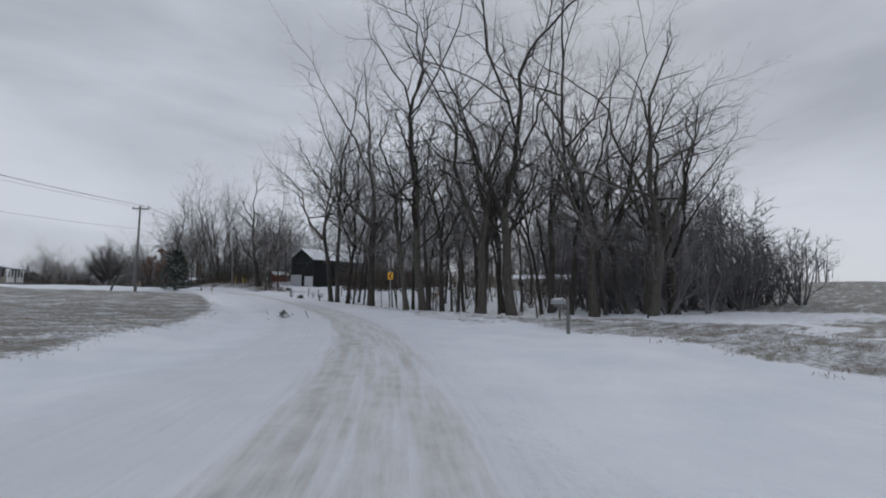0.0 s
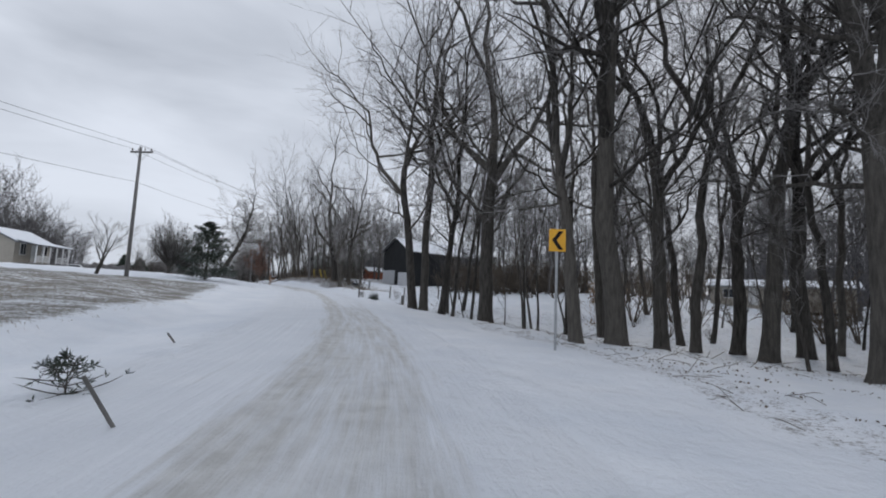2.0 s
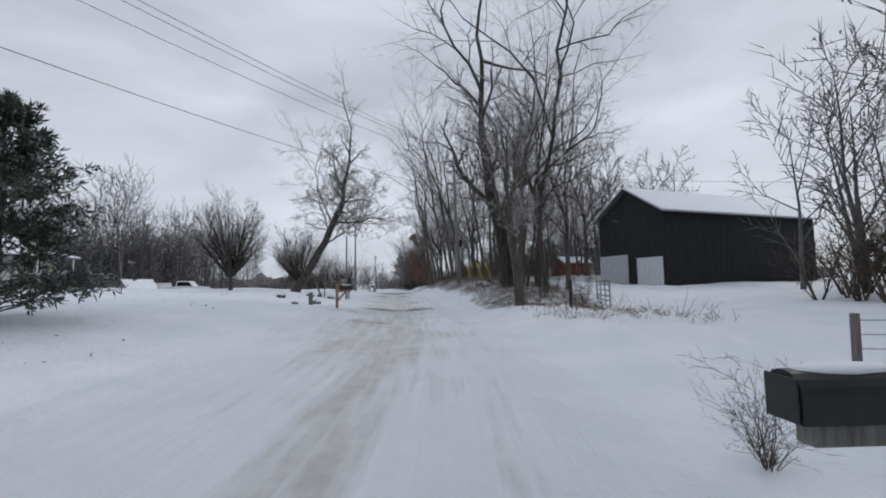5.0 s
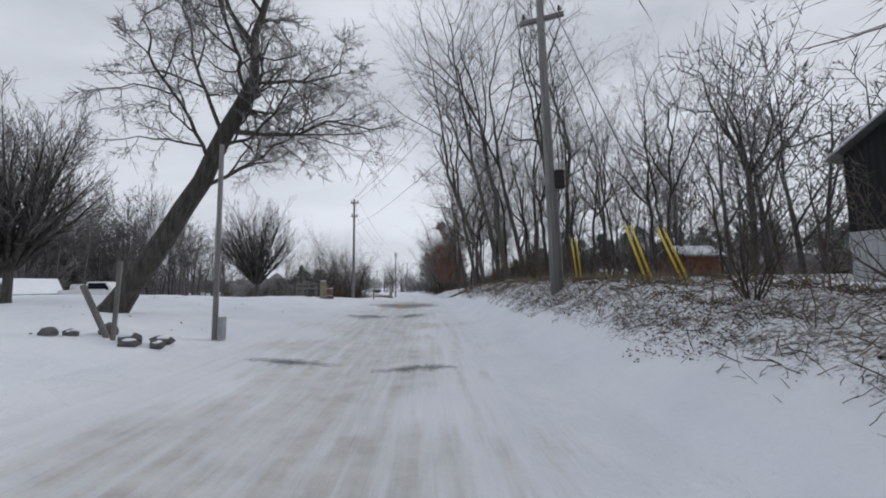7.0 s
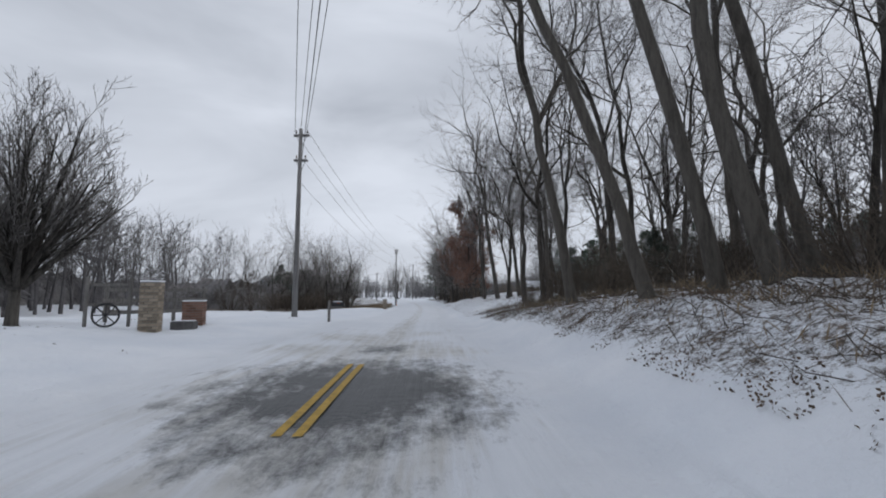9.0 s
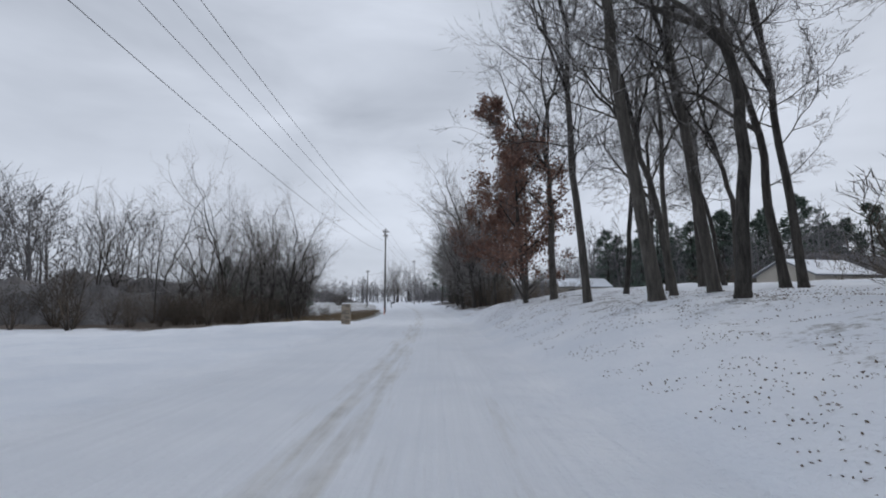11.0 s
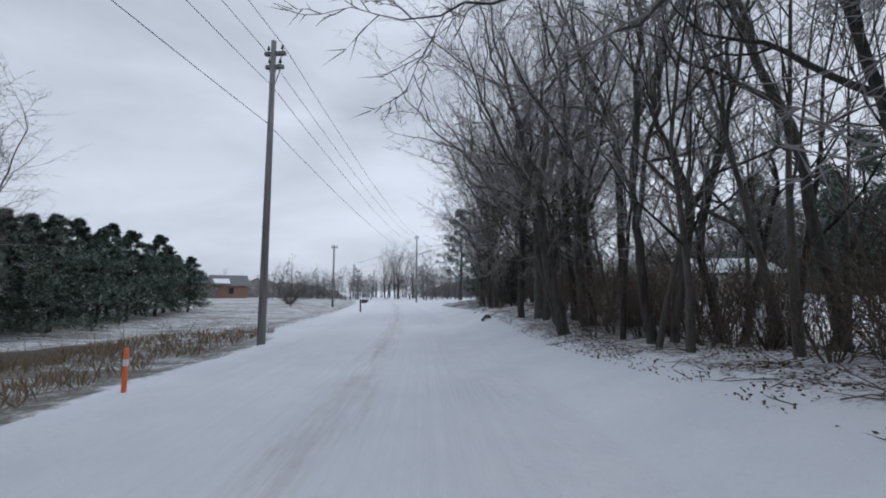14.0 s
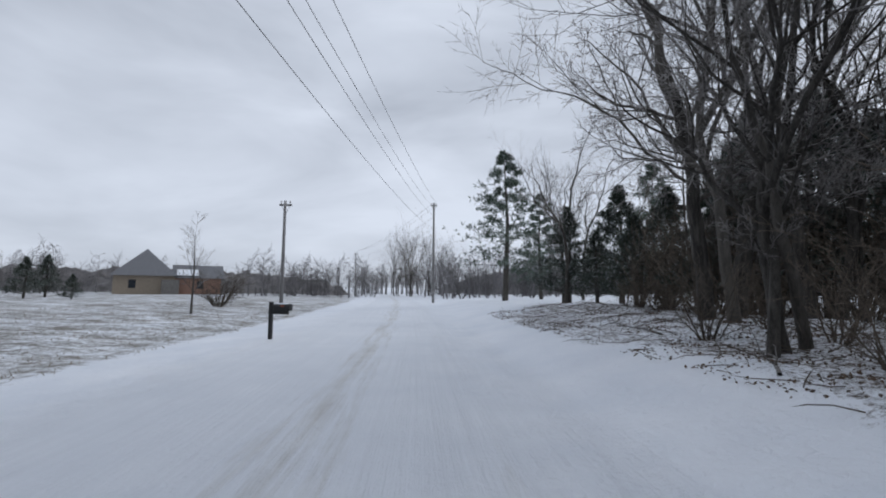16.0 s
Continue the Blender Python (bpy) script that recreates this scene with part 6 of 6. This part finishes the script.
for q in (0, 1, 3, 4):
    x0 = .15 + q * bay
    for pz in (.3, .9):
        part("porch_rail", boxed((bay - .1, .05, .06), (x0 + bay / 2, -1.8, pz), bevel=.006), m_white, farm)
    for j in range(6):
        part("baluster", boxed((.035, .035, .56), (x0 + .16 + j * .176, -1.8, .6)), m_white, farm)
part("foundation", boxed((FL + .1, FD + .1, .5), (FL / 2, FD / 2, -.25)), m_stone, farm)
for px in (1.0, 5.2):
    part("chimney_vent", rod(bmesh.new(), (px, 3.5, 2.9), (px, 3.5, 3.6), .06, .06, 8), m_steel, farm)

# brick house across the field, with a hipped roof and a gabled wing
iz = ground_z(-66, 226)
brick_house = thing("brick_house", pose(-69.5, 222.5, iz, 0, 0, 40), "tan and red brick house with a grey hipped roof", "house")
part("wall", boxed((8.6, 9.0, 3.6), (4.3, 4.5, 1.4)), m_tan_brick, brick_house, "tan brick wall")
b = bmesh.new()
base = [b.verts.new(c) for c in ((-.5, -.5, 3.2), (9.1, -.5, 3.2), (9.1, 9.5, 3.2), (-.5, 9.5, 3.2))]
peak = [b.verts.new(c) for c in ((4.3, 3.6, 8.0), (4.3, 5.4, 8.0))]
for fc in ((base[0], base[1], peak[0]), (base[1], base[2], peak[1], peak[0]), (base[2], base[3], peak[1]), (base[3], base[0], peak[0], peak[1]), base[::-1]):
    b.faces.new(fc)
part("roof", b, m_shingle, brick_house, "grey hipped roof dusted with snow")
part("wing", boxed((7.6, 6.4, 3.4), (12.2, 5.2, 1.3)), m_red_brick, brick_house, "red brick wing")
b = bmesh.new()
for px in (8.2, 16.5):
    b.faces.new([b.verts.new((px, py, pz)) for py, pz in ((1.6, 2.9), (8.8, 2.9), (5.2, 5.4))])
b.verts.ensure_lookup_table()
for q in range(3):
    b.faces.new((b.verts[q], b.verts[(q + 1) % 3], b.verts[3 + (q + 1) % 3], b.verts[3 + q]))
bmesh.ops.recalc_face_normals(b, faces=b.faces[:])
part("roof", b, m_shingle, brick_house, "grey gabled roof")
part("snow", boxed((3.4, 2.0, .08), (10.6, 2.7, 3.95), (34, 0, 0), bevel=.02), m_snow, brick_house, "patch of snow on the roof")
# no recess is cut: a dark solid block gives the entrance its shade
part("porch", boxed((2.6, 1.8, 2.9), (8.0, -.2, 1.1), bevel=.02), m_old_wood, brick_house, "dark block standing in for the shade of a recessed entrance")
part("window", boxed((1.0, .08, 1.4), (2.6, -.03, 1.8), bevel=.01), m_pane, brick_house)
part("window", boxed((1.0, .08, 1.4), (12.6, 1.98, 1.7), bevel=.01), m_pane, brick_house)
part("garage_door", boxed((.08, 3.2, 2.3), (16.03, 5.2, 1.0), bevel=.01), m_white, brick_house)

gable_house("bungalow", pose(15.5, 178.5, ground_z(18, 180) + .3, 0, 0, 8), "low pale bungalow with a snowy roof behind shrubs", 9.0, 6.0, 2.2, 3.6, m_siding, m_shingle,
            windows=(("front", 2.0, .8, 1.1, 1.0), ("front", 7.0, .8, 1.1, 1.0)), doors=(("front", 4.6, 0, .9, 2.0),))
gable_house("bungalow", pose(34.0, 147.0, ground_z(36, 149), 0, 0, 20), "pale house with a snowy roof above the lawn", 9.0, 6.0, 2.4, 4.0, m_siding, m_shingle,
            windows=(("front", 2.0, .8, 1.1, 1.0), ("left", 3.0, .8, 1.1, 1.0)), doors=(("front", 4.6, 0, .9, 2.0),))
gable_house("garden_shed", pose(-32.6, 91.6, ground_z(-31.5, 93.0) - .1, 0, 0, 62), "small shed with a steep snow-white roof", 3.0, 2.6, 0.8, 1.9, m_siding, m_shingle)
gable_house("red_shed", pose(21.0, 93.5, ground_z(22, 95), 0, 0, 10), "small rusty red shed beside the wood", 3.4, 2.6, 1.8, 2.5, m_rust, m_steel)
for x, y, turn, long in ((46, 42, 40, 12), (39.7, 33.6, -63.7, 11), (60, 12, 20, 10)):
    gable_house("trailer_home", pose(x, y, ground_z(x, y), 0, 0, turn), "long low pale building with a snowy roof beyond the wood", long, 4.2, 1.8, 2.4, m_siding, m_steel,
                windows=(("front", 1.6, .7, .9, .8), ("front", 5.9, .6, 1.6, .9), ("front", 9.0, .7, .9, .8)), doors=(("front", 3.6, .05, .85, 1.65),))


# ---- vehicles ----
def vehicle(name, m, label, paint, profile, glass, wheels, width=1.85, snow_top=None):
    """profile: the side outline of the body; glass: outline of the side windows."""
    ob = thing(name, m, label, "car")
    b = bmesh.new()
    rows = []
    for py, k in ((-width / 2, .94), (-width / 2 + .12, 1.0), (width / 2 - .12, 1.0), (width / 2, .94)):
        rows.append([b.verts.new((x * (1 if k == 1 else .985), py, .35 + (z - .35) * k)) for x, z in profile])
    for r0, r1 in zip(rows, rows[1:]):
        for q in range(len(profile)):
            b.faces.new((r0[q], r0[(q + 1) % len(profile)], r1[(q + 1) % len(profile)], r1[q]))
    b.faces.new(rows[0][::-1])
    b.faces.new(rows[-1])
    bmesh.ops.recalc_face_normals(b, faces=b.faces[:])
    part("body", b, paint, ob)
    for side in (-1, 1):
        b = bmesh.new()
        fc = b.faces.new([b.verts.new((x, side * (width / 2 + .004), z)) for x, z in glass])
        bmesh.ops.solidify(b, geom=[fc], thickness=.012)
        part("side_window", b, m_pane, ob)
        for wx in wheels:
            wh = part("wheel", rod(bmesh.new(), (wx, side * (width / 2 - .2), .36), (wx, side * (width / 2 + .01), .36), .36, .36, 20), m_tyre, ob)
            part("rim", rod(bmesh.new(), (wx, side * (width / 2), .36), (wx, side * (width / 2 + .02), .36), .21, .21, 14), m_steel, wh)
    front = max(x for x, _ in profile)
    for side in (-1, 1):
        part("headlight", boxed((.08, .36, .16), (front - .04, side * (width / 2 - .3), .82), bevel=.02), m_lamp, ob)
        part("mirror", boxed((.1, .18, .14), (1.0, side * (width / 2 + .1), 1.15), bevel=.02), m_black, ob)
    part("grille", boxed((.06, .8, .22), (front - .01, 0, .78), bevel=.02), m_black, ob)
    part("bumper", boxed((.14, width * .94, .2), (front - .02, 0, .48), bevel=.03), m_black, ob)
    if snow_top:
        part("snow_cap", boxed(snow_top[:3], snow_top[3:], bevel=.03), m_snow, ob, "snow on the roof")
    return ob


SUV = [(-2.4, .35), (2.35, .35), (2.4, .95), (1.15, 1.08), (.55, 1.68), (-2.1, 1.72), (-2.4, 1.1)]
TRUCK = [(-2.8, .4), (2.7, .4), (2.75, 1.05), (1.4, 1.15), (.85, 1.8), (-.6, 1.82), (-.75, 1.12), (-2.8, 1.1)]
vehicle("suv", pose(-30.2, 83.3, ground_z(-30.2, 83.3), 0, 0, -75), "dark parked family car dusted with snow", m_car_dark, SUV, [(.75, 1.12), (.45, 1.58), (-2.0, 1.6), (-2.2, 1.12)], (-1.45, 1.5),
        snow_top=(2.2, 1.5, .05, -.8, 0, 1.73))
vehicle("pickup_truck", pose(-28.0, 95.0, ground_z(-28, 95), 0, 0, 10), "white parked pickup truck in the snowy yard", m_car_white, TRUCK, [(1.1, 1.18), (.8, 1.68), (-.5, 1.7), (-.6, 1.18)], (-1.8, 1.8))
vehicle("pickup_truck", pose(-33.0, 99.0, ground_z(-33.0, 99.0), 0, 0, -60), "white parked pickup truck beside the farmhouse", m_car_white, TRUCK, [(1.1, 1.18), (.8, 1.68), (-.5, 1.7), (-.6, 1.18)], (-1.8, 1.8))

# ---- lattice mast far off ----
mast = thing("radio_mast", pose(70, 222, ground_z(70, 222)), "tall grey lattice radio mast behind the pines", "radio mast")
MH, MB, MT = 62.0, 4.0, 1.3
def corner(q, z):
    k = (MB + (MT - MB) * z / MH) / 2
    a = radians(90 + 120 * q)
    return Vector((k * 1.15 * math.cos(a), k * 1.15 * math.sin(a), z))
for q in range(3):
    part("leg", rod(bmesh.new(), corner(q, 0), corner(q, MH), .09, .06, 6), m_steel, mast)
b = bmesh.new()
zs = np.linspace(0, MH, 30)
for z0, z1 in zip(zs, zs[1:]):
    for q in range(3):
        rod(b, corner(q, z0), corner((q + 1) % 3, z1), .04, .04, 3)
        rod(b, corner((q + 1) % 3, z0), corner(q, z1), .04, .04, 3)
tagged(part("lattice", b, m_steel, mast), kind="stuff")
for z0, q in ((30, 0), (38, 1), (24, 2), (33, 2)):
    c = corner(q, z0)
    part("dish", rod(bmesh.new(), c, c * 1.0 + Vector((c.x * .5, c.y * .5, 0)), .55, .5, 14), m_white, mast)

# ---- double yellow line where the road is bare ----
for k in (-.10, .10):
    for s0, s1 in ((99.4, 103.4),):
        q = np.arange(s0, s1, .35)
        a, c = on_road(q, 0 * q + k - .05), on_road(q, 0 * q + k + .05)
        for e in (a, c):
            e[:, 2] += .0245 + rise(q, 0 * q + k)
        v = np.concatenate([a, c])
        m = len(q)
        tagged(link_mesh("centre_line", v, [[j, j + m, j + m + 1, j + 1] for j in range(m - 1)], m_line), "worn yellow centre line showing through the snow", "road marking", kind="structure")

# end of a culvert pipe beside the road, full of snow
culvert = thing("culvert_pipe", pose(-3.3, 155.8, ground_z(-3.3, 155.8) + .03, 74, 0, 12), "black plastic culvert pipe end filled with snow", "culvert")
b = bmesh.new()
rings = []
for rad, pz in ((.155, -.5), (.185, -.5), (.185, -.38), (.17, -.35), (.185, -.32), (.185, -.2), (.17, -.17), (.185, -.14), (.185, 0.0), (.155, 0.0), (.155, -.5)):
    rings.append([b.verts.new((rad * math.cos(q * .3927), rad * math.sin(q * .3927), pz)) for q in range(16)])
for r0, r1 in zip(rings, rings[1:]):
    for q in range(16):
        b.faces.new((r0[q], r0[(q + 1) % 16], r1[(q + 1) % 16], r1[q]))
part("pipe", b, m_black, culvert, smooth=True)
part("snow_plug", rod(bmesh.new(), (0, -.03, -.3), (0, -.03, -.03), .152, .13, 14), m_snow, culvert, "packed snow inside", smooth=True)


def fallen_branch(x, y, turn, long, thick, seed, label):
    """A bent dead branch lying on the ground, with side twigs."""
    r = np.random.RandomState(seed)
    main = curve_rows(r, np.zeros((1, 3)), np.array([[1.0, 0, .06]]), np.array([long]), 8, -0.06, 0.25)
    side = curve_rows(r, main[0, 2:7], unit(r.normal(size=(5, 3)) * [1, 1, .3] + [.6, 0, .25]), r.uniform(.25, .5, 5) * long, 5, -.05, .3)
    v, f = tubes([(main, thick * np.linspace(1, .3, 8)[None], 7), (side, thick * .45 * np.linspace(1, .3, 5)[None] * np.ones((5, 1)), 5)])
    o = link_mesh("fallen_branch", v, f, m_old_wood)
    o.matrix_world = pose(x, y, ground_z(x, y) + thick * .9, 0, 0, turn)
    tagged(o, label, "branch", "fallen branches")


for q, (x, y, turn, long, thick) in enumerate(((-3.9, 159.6, 40, 1.7, .032), (-3.4, 159.3, 95, 1.2, .028), (-1.2, 161.0, -8, 2.6, .045), (0.6, 160.6, -20, 1.8, .035), (-4.2, 164.6, 70, 1.5, .022),
                                               (-4.0, 168.2, 110, 1.6, .02), (-3.6, 169.6, 20, 1.4, .02), (7.6, 55.6, 150, 2.2, .03), (7.2, 55.0, 165, 1.9, .025), (5.8, 61.8, 30, 1.0, .02), (5.4, 63.4, -40, 1.1, .018))):
    fallen_branch(x, y, turn, long, thick, 200 + q, "bleached fallen branch lying in the snow")

# spiky yucca by the drive
r = np.random.RandomState(3)
c = np.zeros((160, 3)) + np.array([0, 0, .12]) + r.normal(size=(160, 3)) * .05
w = unit(r.normal(size=(160, 3)) * np.array([1, 1, .6]) + np.array([0, 0, .35]))
v, f = leaf_mesh(c, w, .55, .02, r)
yucca = tagged(link_mesh("yucca", v, f, m_leaf_green), "dark spiky yucca clump in the snow", "plant")
yucca.matrix_world = pose(6.1, 40.2, ground_z(6.1, 40.2))

# ---- litter, twigs and dead grass on the ground ----
def strewn(name, label, category, count, s0, s1, d0, d1, material, long, wide, seed, up=0.25, lift=0.015, density=None):
    """Small leaves or blades lying or standing on the ground, joined."""
    r = np.random.RandomState(seed)
    s, d = r.uniform(s0, s1, count), r.uniform(min(d0, d1), max(d0, d1), count)
    p = on_road(s, d)
    keep = waves(p[:, 0], p[:, 1], 1.6, seed) + 0.5 * waves(p[:, 0], p[:, 1], 5.0, seed + 1) > (-0.2 if density is None else density)
    p = p[keep]
    p[:, 2] = height(p[:, 0], p[:, 1]) + lift
    w = r.normal(size=(len(p), 3)) * np.array([1, 1, 0.15]) + np.array([0, 0, up])
    v, f = leaf_mesh(p, w, long, wide, r, 0.4)
    tagged(link_mesh(name, v, f, material), label, category, kind="stuff")


def twigs_on(name, label, count, s0, s1, d0, d1, long, seed, material, up=0.12):
    """Fallen sticks and briar stems, joined."""
    r = np.random.RandomState(seed)
    p = on_road(r.uniform(s0, s1, count), r.uniform(d0, d1, count))
    p[:, 2] = height(p[:, 0], p[:, 1]) + 0.01
    w = unit(r.normal(size=(count, 3)) * np.array([1, 1, 0.2]) + np.array([0, 0, up]))
    ln = long * r.uniform(0.4, 1.6, count)
    q = curve_rows(r, p, w, ln, 4, -0.08, 0.3)
    rad = np.maximum(0.012 * ln[:, None] * np.array([[1, 0.8, 0.6, 0.3]]), 0.0035 if long < 0.2 else 0.006)
    v, f = tubes([(q, rad, 3)])
    tagged(link_mesh(name, v, f, material), label, "twigs", kind="stuff")


m_litter = rough_mat("fallen_leaves", (0.040, 0.029, 0.021), (0.19, 0.130, 0.090), 2.5, 0.85, 0.0)
m_straw = rough_mat("dead_grass", (0.13, 0.095, 0.06), (0.34, 0.26, 0.17), 2.0, 0.9, 0.0)
strewn("leaf_litter", "brown fallen leaves on the snowy bank", "leaf litter", 84000, 71, 120, 3.8, 9.0, m_litter, .036, .012, 31, up=0.6, density=.2)
strewn("leaf_litter", "brown fallen leaves along the edge of the wood", "leaf litter", 12000, 20, 62, 6.6, 14, m_litter, .05, .018, 33, density=.25)
strewn("leaf_litter", "brown leaves under the hedgerow", "leaf litter", 34000, 150, 196, 4.5, 9.5, m_litter, .042, .015, 35)
strewn("leaf_litter", "few dark leaves in the snow of the sloping lawn", "leaf litter", 19000, 120, 152, 3.6, 10, m_litter, .030, .010, 37, density=-.05)
strewn("dead_grass", "tufts of dead straw-coloured grass on the verge", "grass", 9000, 148, 172, -9.5, -4.0, m_straw, .30, .012, 39, up=2.2)
strewn("dead_grass", "short dead grass poking through the snow of the lawn", "grass", 16000, -12, 56, -16, -6.2, m_straw, .10, .006, 41, up=2.0)
strewn("dead_grass", "short dead grass before the wood", "grass", 9000, -6, 26, 8.5, 20, m_straw, .12, .007, 43, up=2.0)
strewn("dead_grass", "dead grass stubble in the snowy field", "grass", 12000, 168, 215, -22, -4.6, m_straw, .10, .006, 45, up=2.0)
twigs_on("fallen_twigs", "fallen twigs and briars on the bank", 4600, 71, 120, 4.2, 9, .26, 51, m_brush, up=0.35)
twigs_on("weed_stems", "short broken stalks standing in the snow of the bank", 8600, 72, 120, 4.0, 7.5, .15, 61, m_brush, up=0.9)
twigs_on("fallen_twigs", "fallen branches under the hedgerow", 1800, 150, 196, 4.6, 9.5, .42, 53, m_brush)
twigs_on("fallen_twigs", "fallen twigs at the edge of the wood", 500, 18, 60, 6.2, 14, .6, 55, m_brush)
twigs_on("weed_stems", "dry weed stems standing in the verge", 500, 146, 172, -9, -4.2, .6, 57, m_straw, up=1.6)
strewn("dead_grass", "dry brown grass and stalks standing on the bank", "grass", 11000, 67, 119, 4.4, 9.5, m_straw, .22, .007, 47, up=1.6)
strewn("leaf_litter", "few dark leaves and clods on the snowy yard", "leaf litter", 2600, 60, 118, -16, -3.6, m_litter, .06, .022, 49, density=.75)
twigs_on("weed_stems", "dry brush stems standing on the bank", 1100, 68, 120, 4.8, 11, .6, 59, m_brush, up=1.4)


# ---- bricks of the pillars ----
def brick_mesh(long, deep, high, material):
    b = boxed((long, deep, high), bevel=0.006)
    me = bpy.data.meshes.new("brick")
    b.to_mesh(me)
    b.free()
    me.materials.append(material)
    return me


for core, wide, deep, tall, material in BRICKS:
    rows = int(tall / 0.078)
    for axis in (0, 1):
        span = wide if axis == 0 else deep
        n = max(2, round(span / 0.21))
        ln = span / n
        full, half = brick_mesh(ln - .012, .03, .065, material), brick_mesh(ln / 2 - .012, .03, .065, material)
        for side in (-1, 1):
            off = side * ((deep if axis == 0 else wide) / 2 - .006)
            for q in range(rows):
                z = .045 + q * .078
                odd = q % 2
                cells = [(-span / 2 + ln * (j + .5), full) for j in range(n)] if not odd else [(-span / 2 + ln / 4, half)] + [(-span / 2 + ln * (j + 1), full) for j in range(n - 1)] + [(span / 2 - ln / 4, half)]
                for at, me in cells:
                    o = new("brick", me)
                    o.parent = core
                    o.matrix_local = pose(at, off, z) if axis == 0 else pose(off, at, z, 0, 0, 90)
